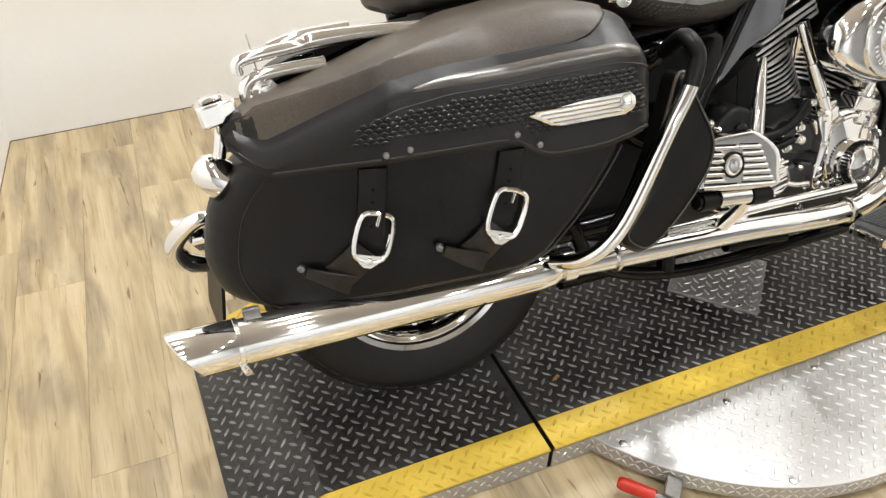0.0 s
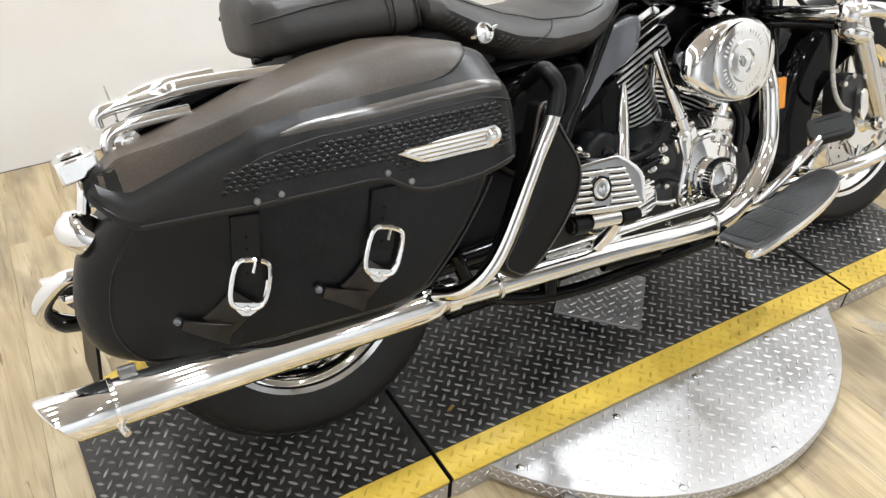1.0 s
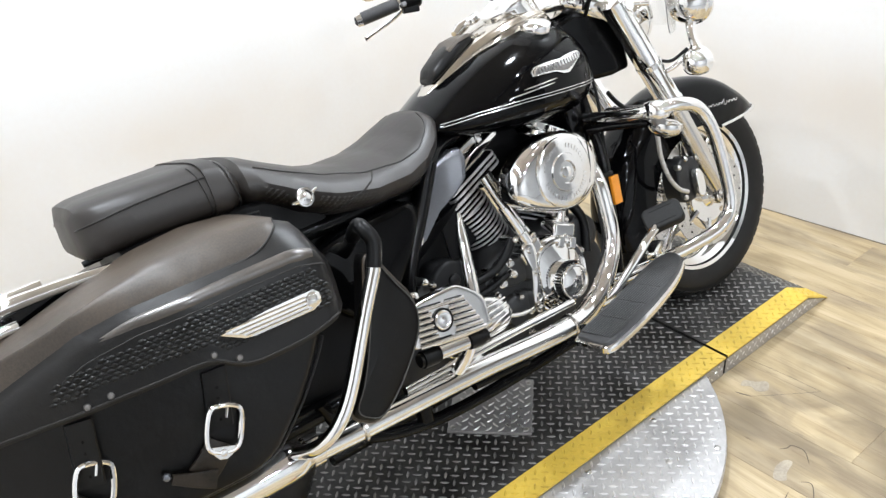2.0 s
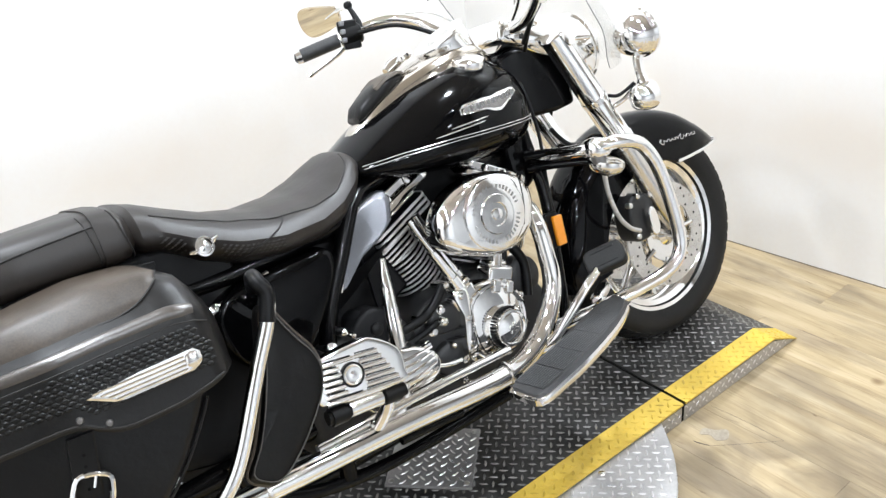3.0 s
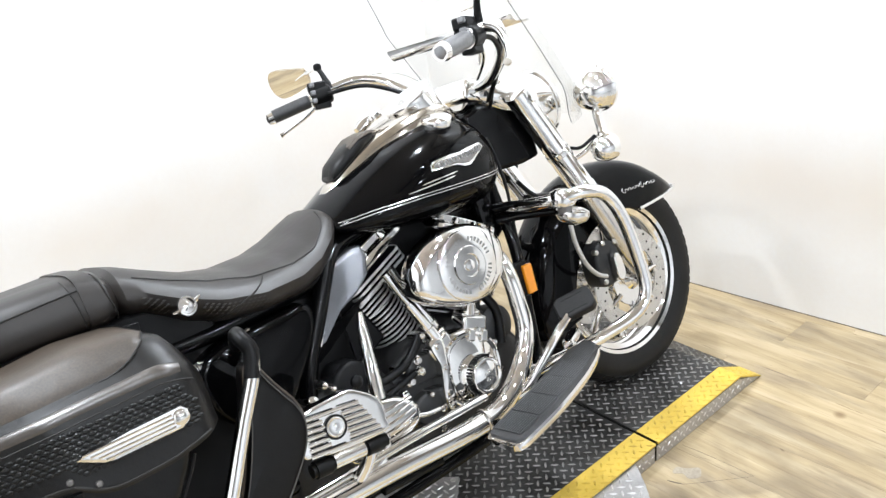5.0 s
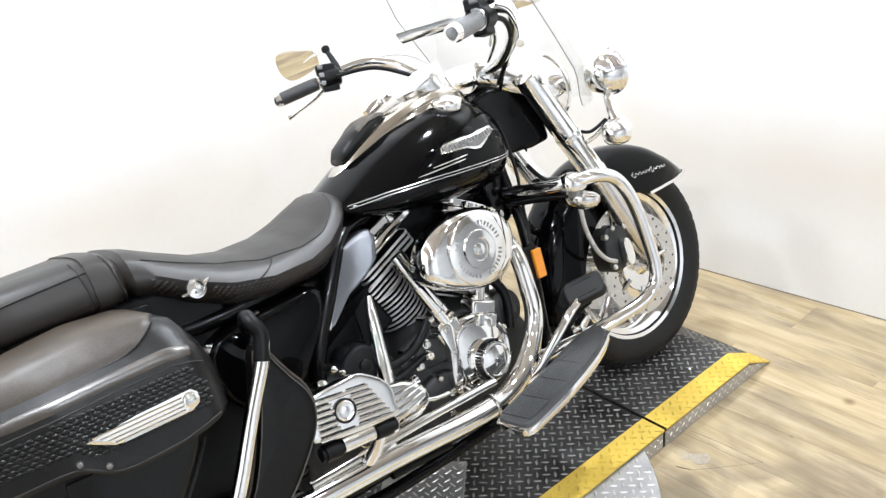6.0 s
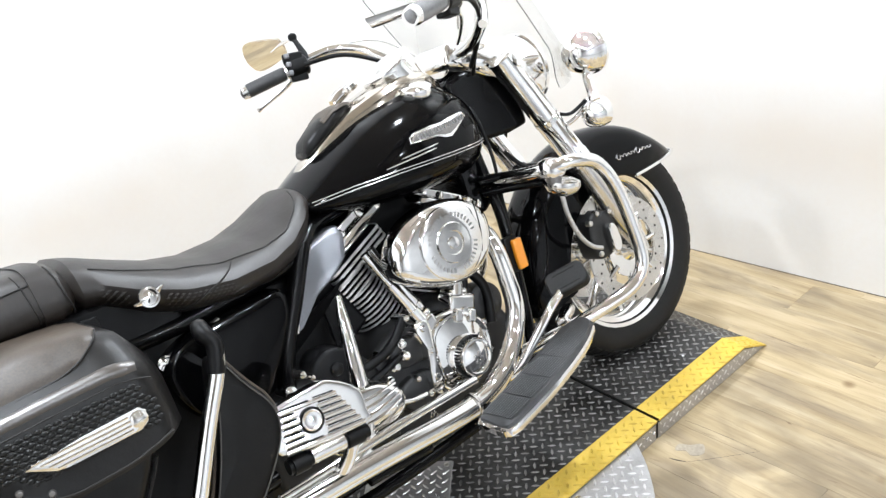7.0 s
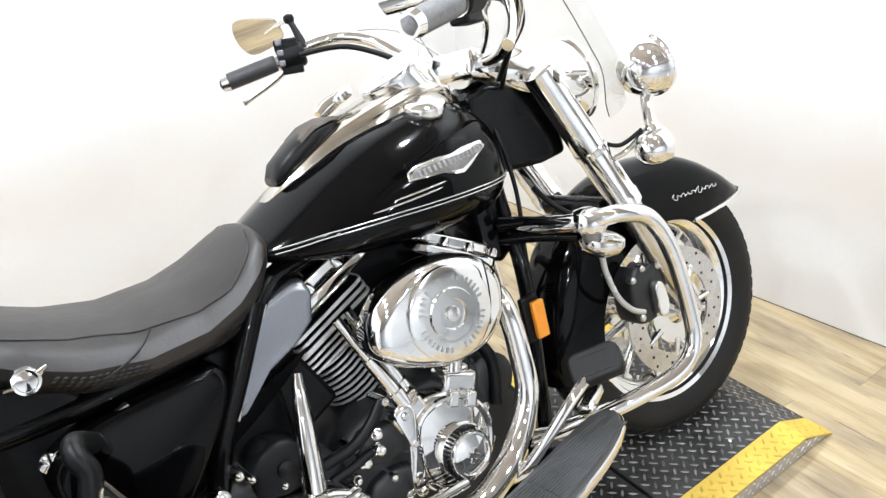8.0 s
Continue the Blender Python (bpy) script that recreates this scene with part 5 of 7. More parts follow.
# chrome console with its speedometer, down the middle of the tank
bm = bmnew()
rings = []
for x, z, w, h in ((0.775, 0.816, 0.014, 0.012), (0.81, 0.846, 0.027, 0.022), (0.86, 0.879, 0.042, 0.027), (0.94, 0.919, 0.060, 0.036), (1.02, 0.945, 0.080, 0.044), (1.10, 0.960, 0.084, 0.050), (1.16, 0.955, 0.078, 0.046), (1.205, 0.922, 0.055, 0.030)):
    rings.append([Vector((x, w * math.copysign(abs(math.cos(a)) ** 0.55, math.cos(a)), z - h + h * math.copysign(abs(math.sin(a)) ** 0.55, math.sin(a)))) for a in [2 * math.pi * j / 28 for j in range(28)]])
fine = []
for j in range(28):
    fine.append(smooth_path([tuple(r[j]) for r in rings], 4))
loft(bm, [[Vector(fine[j][i]) for j in range(28)] for i in range(len(fine[0]))])
console = part("console", bm, M_CONSOLE, tank, "bright metal tank console")
bm = bmnew()
lathe(bm, [(0.066, -0.075), (0.066, -0.02), (0.066, 0.008), (0.068, 0.014), (0.066, 0.020), (0.061, 0.019)], (1.114, -0.004, 0.970), (-0.42, 0, 0.91), 44)
speedo = part("speedometer", bm, M_CHROME, console, "chrome speedometer housing")
bm = bmnew()
lathe(bm, [(0.061, 0.0185), (0.0, 0.0195)], (1.114, -0.004, 0.970), (-0.42, 0, 0.91), 40)
part("dial_glass", bm, M_STEEL, speedo, "pale dial under glass")
bm = bmnew()
lathe(bm, [(0.016, 0.0), (0.019, 0.006), (0.017, 0.014), (0.0, 0.017)], (1.008, 0.0, 0.963), (-0.4, 0, 0.9), 24)
part("ignition_switch", bm, M_CHROME, console)
bm = bmnew()
rings = []
for x, z, w, h in ((0.826, 0.866, 0.026, 0.008), (0.838, 0.878, 0.034, 0.018), (0.875, 0.898, 0.038, 0.022), (0.915, 0.916, 0.038, 0.020), (0.950, 0.927, 0.034, 0.014), (0.966, 0.931, 0.026, 0.006)):
    rings.append([Vector((x, w * math.copysign(abs(math.cos(a)) ** 0.7, math.cos(a)), z + h * math.copysign(abs(math.sin(a)) ** 0.7, math.sin(a)))) for a in [2 * math.pi * j / 24 for j in range(24)]])
loft(bm, rings)
pouch = part("console_pouch", bm, M_LEATHER, console, "black leather pouch on the console")
bm = bmnew()
rings = []
for x, z, w in ((0.885, 0.922, 0.037), (0.915, 0.938, 0.040), (0.950, 0.944, 0.037), (0.970, 0.940, 0.030)):
    rings.append([Vector((x, y * w, z + dz)) for y, dz in ((-1, -0.008), (-0.9, 0.0), (0.9, 0.0), (1, -0.008), (0.9, -0.006), (-0.9, -0.006))])
loft(bm, rings)
part("flap", bm, M_LEATHER_TOP, pouch, bevel=0.001)

for o in ((1.098, -0.105, 0.917), (1.045, 0.105, 0.917)):
    bm = bmnew()
    lathe(bm, [(0.036, -0.012), (0.038, 0.0), (0.036, 0.006), (0.028, 0.010), (0.014, 0.012), (0.0, 0.0125)], o, (0, -0.35 if o[1] < 0 else 0.35, 0.93), 32)
    part("filler_cap", bm, M_CHROME, tank, "chrome filler cap")
bm = bmnew()
tube(bm, [(0.962, 0.03, 0.945), (0.985, 0.03, 0.957), (1.012, 0.02, 0.968)], [0.010, 0.014, 0.010], 12)
part("console_latch", bm, M_CHROME, console)

# -- frame --
def strut(name, pts, r, mat, owner=None, label="", n=14, both=True, squash=1.0):
    """A bar on the right side and, by choice, its mirror image."""
    for s in ((-1, 1) if both else (-1,)):
        bm = bmnew()
        tube(bm, pts, r, n, 6, squash)
        ob = part(name, bm, mat, owner or bike, label, mirror=s > 0)
    return ob


strut("frame_rail", [(1.27, -0.02, 0.90), (1.235, -0.06, 0.72), (1.215, -0.105, 0.56), (1.180, -0.125, 0.36), (1.150, -0.125, 0.215), (1.07, -0.125, 0.165), (0.9, -0.125, 0.155), (0.55, -0.125, 0.165), (0.34, -0.13, 0.23), (0.28, -0.13, 0.34)], 0.0145, M_FRAME)
strut("seat_rail", [(1.20, -0.04, 0.78), (0.95, -0.045, 0.745), (0.76, -0.085, 0.735), (0.66, -0.115, 0.690), (0.40, -0.125, 0.675), (0.20, -0.125, 0.69), (-0.05, -0.125, 0.70)], 0.018, M_FRAME)
strut("down_rail", [(0.695, -0.12, 0.715), (0.64, -0.125, 0.63), (0.56, -0.13, 0.50), (0.52, -0.13, 0.34), (0.50, -0.125, 0.18)], 0.019, M_FRAME)
strut("swingarm", [(0.50, -0.11, 0.315), (0.25, -0.115, 0.318), (0.0, -0.115, 0.322)], [0.026, 0.022, 0.020], M_FRAME)
bm = bmnew()
pillow(bm, smooth_outline([(0.345, 0.622), (0.42, 0.655), (0.53, 0.662), (0.605, 0.655), (0.600, 0.600), (0.545, 0.525), (0.49, 0.470), (0.43, 0.46), (0.375, 0.50), (0.345, 0.56)], 4), lambda x, z: -0.163, -0.08, 0.018, 5, dome=0.006)
side_cover = part("side_cover", bm, M_PAINT, bike, "gloss black side cover")
bm = bmnew()
pillow(bm, smooth_outline([(0.345, 0.622), (0.42, 0.655), (0.53, 0.662), (0.605, 0.655), (0.600, 0.600), (0.545, 0.525), (0.49, 0.470), (0.43, 0.46), (0.375, 0.50), (0.345, 0.56)], 4), lambda x, z: -0.163, -0.08, 0.018, 5, dome=0.006)
part("side_cover", bm, M_PAINT, bike, "gloss black side cover", mirror=True)
bm = bmnew()
rings = [[Vector((x, y, z)) for y, z in ((-0.10, zb), (0.10, zb), (0.10, zt), (-0.10, zt))] for x, zb, zt in ((0.30, 0.42, 0.70), (0.45, 0.30, 0.70), (0.66, 0.28, 0.66), (0.70, 0.34, 0.60))]
loft(bm, rings)
part("battery_box", bm, M_PLASTIC, bike, "black plastic battery box", bevel=0.01)
bm = bmnew()
tube(bm, [(0.352, -0.14, 0.628), (0.40, -0.150, 0.637), (0.47, -0.15, 0.655)], 0.0085)
lathe(bm, [(0.013, -0.006), (0.014, 0.004), (0.0, 0.008)], (0.352, -0.148, 0.627), (0, -1, 0), 16)
part("shock_end", bm, M_CHROME, bike, "small chrome shock mount")

# added panels that blacken the hole between saddlebag and frame
for s in (-1, 1):
    bm = bmnew()
    pillow(bm, smooth_outline([(0.16, 0.38), (0.30, 0.33), (0.44, 0.30), (0.46, 0.50), (0.40, 0.68), (0.20, 0.68), (0.14, 0.52)], 3), lambda x, z: -0.110, -0.080, 0.008, 3)
    part("inner_panel", bm, M_PLASTIC, bike, "black panel added to fill the dark between wheel and saddlebag", mirror=s > 0)
# added box: fills with black where floor would show through
bm = bmnew()
box(bm, (0.715, 0, 0.55), (0.10, 0.17, 0.17), turn(0, -24, 0))
part("dark_filler_box", bm, M_BARREL, bike, "black box added to fill the dark behind the rear cylinder", bevel=0.01)

# added block that keeps the space below the seat black
bm = bmnew()
loft(bm, [[Vector((x, y * w, z)) for y, z in ((-1, zb), (1, zb), (1, zt), (-1, zt))] for x, zb, zt, w in ((0.035, 0.70, 0.772, 0.110), (0.10, 0.69, 0.778, 0.138), (0.30, 0.68, 0.770, 0.140), (0.42, 0.66, 0.705, 0.135))])
part("under_seat_filler", bm, M_BARREL, bike, "black block added to fill the dark under the seat", bevel=0.008)

# mid-frame deflectors
for s in (-1, 1):
    bm = bmnew()
    pillow(bm, [(0.606, 0.553), (0.622, 0.556), (0.680, 0.602), (0.738, 0.626), (0.774, 0.654), (0.787, 0.697), (0.780, 0.718), (0.760, 0.719), (0.709, 0.706), (0.672, 0.658), (0.628, 0.594)],
           lambda x, z: -0.116 - 0.12 * (0.72 - z) - 0.16 * max(0.0, x - 0.72), -0.095, 0.007, 4)
    part("air_deflector", bm, M_BLUED, bike, "satin grey mid-frame air deflector", mirror=s > 0)
    bm = bmnew()
    fold = [(0.605, 0.556), (0.627, 0.573), (0.700, 0.592), (0.758, 0.608), (0.742, 0.583), (0.690, 0.556), (0.637, 0.532), (0.587, 0.512)]
    loft(bm, [[Vector((x, -0.138 + 0.17 * (x - 0.605) + (0.02 if k > 3 else 0.0) + d, z)) for k, (x, z) in enumerate(fold)] for d in (0.0, 0.004)])
    part("deflector_fold", bm, M_PLASTIC, bike, "dark inward fold of the deflector", mirror=s > 0)
    bm = bmnew()
    tube(bm, [(0.607, -0.139, 0.556), (0.629, -0.134, 0.592), (0.672, -0.126, 0.656), (0.711, -0.121, 0.704)], 0.0032, 8)
    part("deflector_edge", bm, M_POLISHED, bike, mirror=s > 0)

# -- engine --
bm = bmnew()
outline = [(0.70, 0.24), (0.74, 0.185), (0.86, 0.165), (1.02, 0.168), (1.10, 0.20), (1.135, 0.27), (1.13, 0.35), (1.08, 0.42), (1.02, 0.465), (0.86, 0.465), (0.78, 0.44), (0.72, 0.38)]
pillow(bm, smooth_outline(outline, 3), lambda x, z: -0.128, 0.128, 0.03, 5)
engine = part("crankcase", bm, M_CASE, bike, "black wrinkle-finish crankcase")
bm = bmnew()
pillow(bm, smooth_outline([(0.46, 0.26), (0.50, 0.21), (0.66, 0.20), (0.74, 0.24), (0.76, 0.34), (0.73, 0.44), (0.64, 0.475), (0.52, 0.46), (0.47, 0.38)], 3), lambda x, z: -0.150, 0.12, 0.03, 5)
gearbox = part("gearbox", bm, M_CASE, bike, "black gearbox case")
bm = bmnew()
pillow(bm, smooth_outline([(0.56, 0.315), (0.66, 0.295), (0.74, 0.318), (0.752, 0.36), (0.70, 0.405), (0.60, 0.415), (0.56, 0.38)], 3), lambda x, z: -0.205, -0.13, 0.018, 5, dome=0.006)
cover = part("gearbox_cover", bm, M_CHROME, gearbox, "rounded chrome gearbox cover")
for k in range(5):
    bm = bmnew()
    tube(bm, [(0.575, -0.206, 0.335 + 0.015 * k), (0.66, -0.213, 0.328 + 0.015 * k), (0.735, -0.204, 0.338 + 0.012 * k)], 0.0028, 8)
    part("rib", bm, M_CHROME, cover)
for x, z in ((0.575, 0.325), (0.655, 0.305), (0.738, 0.335), (0.725, 0.385), (0.655, 0.408), (0.59, 0.405)):
    bm = bmnew()
    lathe(bm, [(0.008, -0.01), (0.008, 0.004), (0.005, 0.007), (0.0, 0.007)], (x, -0.195, z), (0, -1, 0), 12)
    part("cover_bolt", bm, M_CHROME, cover)


def rounded_plate(bm, c, ux, uy, up, wx, wy, t, r=0.03, n=5):
    ring = []
    for sx, sy, a0 in ((1, 1, 0), (-1, 1, 90), (-1, -1, 180), (1, -1, 270)):
        for k in range(n + 1):
            a = radians(a0 + 90 * k / n)
            ring.append(c + ux * (sx * (wx / 2 - r) + r * math.cos(a)) + uy * (sy * (wy / 2 - r) + r * math.sin(a)))
    loft(bm, [[p - up * t / 2 for p in ring], [p + up * t / 2 for p in ring]])


def edge_ring(bm, c, ux, uy, up, wx, wy, t, r=0.03, n=5, width=0.0035):
    """The bright machined edge of a fin: a closed band round its outline."""
    rings = []
    for inset, h in ((0.0, -0.5), (0.0, 0.5), (width, 0.5), (width, -0.5), (0.0, -0.5)):
        ring = []
        for sx, sy, a0 in ((1, 1, 0), (-1, 1, 90), (-1, -1, 180), (1, -1, 270)):
            for k in range(n + 1):
                a = radians(a0 + 90 * k / n)
                q = r - inset
                ring.append(c + ux * (sx * (wx / 2 - r) + q * math.cos(a)) + uy * (sy * (wy / 2 - r) + q * math.sin(a)) + up * (t * h))
        rings.append(ring)
    loft(bm, rings, cap=False)


def fin(owner, c, ux, uy, up, wx, wy, t, r):
    bm = bmnew()
    rounded_plate(bm, c, ux, uy, up, wx - 0.002, wy - 0.002, t * 0.7, r)
    plate = part("fin", bm, M_BARREL, owner)
    bm = bmnew()
    edge_ring(bm, c, ux, uy, up, wx, wy, t, r)
    part("fin_edge", bm, M_FIN, plate, "bright machined edge")


def cylinder(base, top, rounds, squares, pitch, u0, u1):
    """Round barrel fins, square lower head fins, long head fins, then the rocker box."""
    base, top = Vector(base), Vector(top)
    up = (top - base).normalized()
    ux, uy = Vector((up.z, 0, -up.x)), Vector((0, 1, 0))
    bm = bmnew()
    rod(bm, base - up * 0.04, base + up * (pitch * (rounds + squares)), 0.052, 0.054, 28)
    cyl = part("cylinder", bm, M_BARREL, engine, "black finned cylinder")
    for k in range(rounds):
        fin(cyl, base + up * (pitch * k), ux, uy, up, 0.130, 0.145, 0.0042, 0.062)
    foot = pitch * rounds
    bm = bmnew()
    rounded_plate(bm, base + up * (foot + 0.045), ux, uy, up, 0.092, 0.140, 0.10, 0.03)
    head = part("cylinder_head", bm, M_BARREL, engine, "black finned cylinder head", bevel=0.004)
    mid = (u0 + u1) / 2
    lean = 1 if mid > 0 else -1
    near = -0.030 * lean
    for k in range(squares):
        fin(head, base + up * (foot + pitch * k) + ux * (near * 0.5), ux, uy, up, 0.118 - 2 * abs(near) * 0.25, 0.165, 0.0046, 0.022)
    foot += pitch * squares
    for k in range(3):
        fin(head, base + up * (foot + 0.0130 * k) + ux * mid, ux, uy, up, u1 - u0, 0.20, 0.0058, 0.018)
    foot += 0.044
    bm = bmnew()
    rounded_plate(bm, base + up * foot + ux * mid, ux, uy, up, u1 - u0 - 0.012, 0.190, 0.010, 0.024)
    rounded_plate(bm, base + up * (foot + 0.016) + ux * (mid + 0.022 * lean), ux, uy, up, u1 - u0 + 0.044, 0.208, 0.020, 0.030)
    rounded_plate(bm, base + up * (foot + 0.038) + ux * (mid + 0.026 * lean), ux, uy, up, u1 - u0 + 0.030, 0.186, 0.022, 0.030)
    rock = part("rocker_box", bm, M_CHROME, head, "chrome rocker box", bevel=0.009, segments=4)
    for f in (0.12, 0.5, 0.88):
        bm = bmnew()
        o = base + up * (foot + 0.034) + ux * (u0 + (u1 - u0) * f) - uy * 0.094
        lathe(bm, [(0.010, -0.006), (0.010, 0.004), (0.007, 0.010), (0.0, 0.011)], o, up, 12)
        part("rocker_bolt", bm, M_CHROME_SOFT, rock)
    return cyl


cylinder((0.865, 0, 0.460), (0.794, 0, 0.631), 10, 4, 0.0116, -0.060, 0.110)
cylinder((1.010, 0, 0.455), (1.080, 0, 0.572), 9, 3, 0.0116, -0.078, 0.070)

# cam cover, lifter blocks and pushrod tubes
bm = bmnew()
pillow(bm, smooth_outline([(0.862, 0.42), (0.858, 0.34), (0.872, 0.285), (0.92, 0.268), (0.98, 0.275), (1.022, 0.31), (1.03, 0.365), (1.0, 0.42), (0.95, 0.448), (0.90, 0.452)], 4), lambda x, z: -0.168, -0.11, 0.014, 5, dome=0.009)
cam_cover = part("cam_cover", bm, M_CHROME, engine, "chrome cam cover")
for x, z in ((0.868, 0.412), (0.866, 0.332), (0.888, 0.282), (0.955, 0.274), (1.014, 0.315), (1.018, 0.382), (0.98, 0.430)):
    bm = bmnew()
    lathe(bm, [(0.0085, -0.012), (0.0085, 0.003), (0.006, 0.006), (0.0, 0.0065)], (x, -0.167, z), (0, -1, 0), 14)
    part("cover_bolt", bm, M_CHROME, cam_cover)
bm = bmnew()
lathe(bm, [(0.050, -0.02), (0.050, 0.004), (0.044, 0.006), (0.043, 0.022), (0.040, 0.026), (0.036, 0.0265), (0.034, 0.024), (0.022, 0.0275), (0.0, 0.030)], (0.944, -0.184, 0.336), (0, -1, 0), 44)
timer = part("timer_cover", bm, M_CHROME, cam_cover, "round chrome timer cover")
bm = bmnew()
for k in range(22):
    a = radians(60 + 190 * k / 21)
    o = Vector((0.944 + math.cos(a) * 0.0455, -0.194, 0.336 + math.sin(a) * 0.0455))
    box(bm, o, (0.006, 0.017, 0.0040), turn(0, -math.degrees(a), 0))
tagged(part("grip_ribs", bm, M_PLASTIC, timer, "black ribs", smooth=False), kind="stuff")
bm = bmnew()
box(bm, (0.944, -0.2135, 0.336), (0.024, 0.003, 0.010), turn(0, 30, 0))
box(bm, (0.944, -0.2135, 0.336), (0.008, 0.003, 0.028), turn(0, 30, 0))
part("emblem_relief", bm, M_CHROME_SOFT, timer, bevel=0.001)
# raised rib round the timer cover and a bolted tongue beside it
bm = bmnew()
loop = smooth_outline([(0.880, 0.415), (0.868, 0.345), (0.884, 0.292), (0.93, 0.279), (0.985, 0.288), (1.012, 0.325), (1.014, 0.375), (0.985, 0.418), (0.93, 0.436)], 4)
tube(bm, [(x, -0.169, z) for x, z in loop + loop[:1]], 0.0065, 8, 1)
part("cover_rib", bm, M_CHROME, cam_cover)
bm = bmnew()
pillow(bm, smooth_outline([(0.842, 0.455), (0.852, 0.400), (0.838, 0.330), (0.842, 0.295), (0.862, 0.292), (0.872, 0.340), (0.880, 0.420), (0.876, 0.462)], 4), lambda x, z: -0.174, -0.12, 0.010, 5, dome=0.004)
tongue = part("cover_tongue", bm, M_CHROME, cam_cover)
for x, z in ((0.858, 0.445), (0.862, 0.392), (0.852, 0.335), (0.853, 0.303)):
    bm = bmnew()
    lathe(bm, [(0.0075, -0.004), (0.0075, 0.003), (0.005, 0.006), (0.0, 0.006)], (x, -0.174, z), (0, -1, 0), 12)
    part("cover_bolt", bm, M_CHROME_SOFT, tongue)
for x, z in ((0.958, 0.428), (0.992, 0.412)):
    bm = bmnew()
    box(bm, (x, -0.172, z), (0.020, 0.012, 0.030), turn(0, 24, 0))
    part("cover_lug", bm, M_CHROME, cam_cover, bevel=0.004)
for x, z, tilt in ((0.876, 0.452, -22), (0.985, 0.462, 22)):
    bm = bmnew()
    box(bm, (x, -0.140, z - 0.016), (0.070, 0.055, 0.040), turn(0, tilt, 0))
    box(bm, (x, -0.145, z + 0.010), (0.056, 0.040, 0.018), turn(0, tilt, 0))
    part("lifter_block", bm, M_CHROME, engine, "chrome lifter block", bevel=0.010, segments=4)
for a, b in (((0.872, -0.158, 0.458), (0.806, -0.142, 0.640)), ((0.894, -0.135, 0.462), (0.838, -0.120, 0.640)), ((0.980, -0.158, 0.468), (1.050, -0.142, 0.625)), ((0.998, -0.135, 0.468), (1.078, -0.12, 0.625))):
    bm = bmnew()
    a, b = Vector(a), Vector(b)
    rod(bm, a, a + (b - a) * 0.16, 0.0155)
    rod(bm, a + (b - a) * 0.10, a + (b - a) * 0.55, 0.0125)
    rod(bm, a + (b - a) * 0.50, b, 0.0092)
    part("pushrod_tube", bm, M_CHROME, engine, "chrome pushrod tube")

# air cleaner
AIR = [(0.819, 0.606), (0.826, 0.572), (0.872, 0.535), (0.940, 0.508), (1.008, 0.504), (1.060, 0.530), (1.085, 0.572), (1.087, 0.622), (1.054, 0.662), (1.002, 0.685), (0.940, 0.690), (0.880, 0.676), (0.836, 0.644)]
bm = bmnew()
pillow(bm, smooth_outline(AIR, 6), lambda x, z: -0.232, -0.175, 0.034, 8, dome=0.006)
air = part("air_cleaner", bm, M_CHROME, engine, "oval chrome air cleaner cover")
bm = bmnew()
pillow(bm, [(0.985 + (x - 0.95) * 0.72, 0.602 + (z - 0.602) * 0.80) for x, z in smooth_outline(AIR, 5)], lambda x, z: -0.176, -0.11, 0.006, 3)
part("filter_backplate", bm, M_CASE, engine, "black backplate")
bm = bmnew()
lathe(bm, [(0.080, -0.004), (0.080, 0.0035), (0.076, 0.0055), (0.044, 0.0062), (0.042, 0.010), (0.026, 0.011), (0.024, 0.006), (0.013, 0.006), (0.012, 0.011), (0.0, 0.013)], (0.961, -0.2365, 0.600), (0.0, -1, 0.0), 56)
insert = part("insert", bm, M_CHROME_SOFT, air, "round brushed insert with ring of lettering bars")
bm = bmnew()
for k in range(40):
    if k % 20 in (9, 10, 19, 0):
        continue
    a = 2 * math.pi * k / 40
    o = Vector((0.961 + math.cos(a) * 0.060, -0.2425, 0.600 + math.sin(a) * 0.060))
    box(bm, o, (0.009, 0.0016, 0.0042), turn(0, -math.degrees(a), 0))
tagged(part("lettering_ring", bm, M_CHROME_SOFT, insert, "raised bars in place of lettering", smooth=False), kind="stuff")
bm = bmnew()
tube(bm, [(1.046, -0.2372, 0.662), (1.045, -0.2395, 0.630), (1.040, -0.2395, 0.590), (1.028, -0.2385, 0.552)], 0.0013, 8)
part("cover_seam", bm, M_GAP, air, "dark seam across the cover")
# small engine fittings: oil lines, sensors, starter
for pts, r, mat in (([(0.70, -0.15, 0.425), (0.76, -0.155, 0.432), (0.80, -0.158, 0.452), (0.835, -0.15, 0.478)], 0.0105, M_PLASTIC), ([(0.68, -0.15, 0.39), (0.74, -0.16, 0.40), (0.79, -0.16, 0.41)], 0.008, M_PLASTIC),
                    ([(0.72, -0.195, 0.345), (0.76, -0.20, 0.330), (0.80, -0.195, 0.322)], 0.006, M_CHROME), ([(1.06, -0.10, 0.50), (1.08, -0.13, 0.44), (1.06, -0.14, 0.36)], 0.012, M_PLASTIC),
                    ([(1.02, -0.10, 0.56), (1.04, -0.12, 0.50), (1.02, -0.13, 0.45)], 0.010, M_PLASTIC)):
    bm = bmnew()
    tube(bm, pts, r)
    part("oil_line", bm, mat, engine)
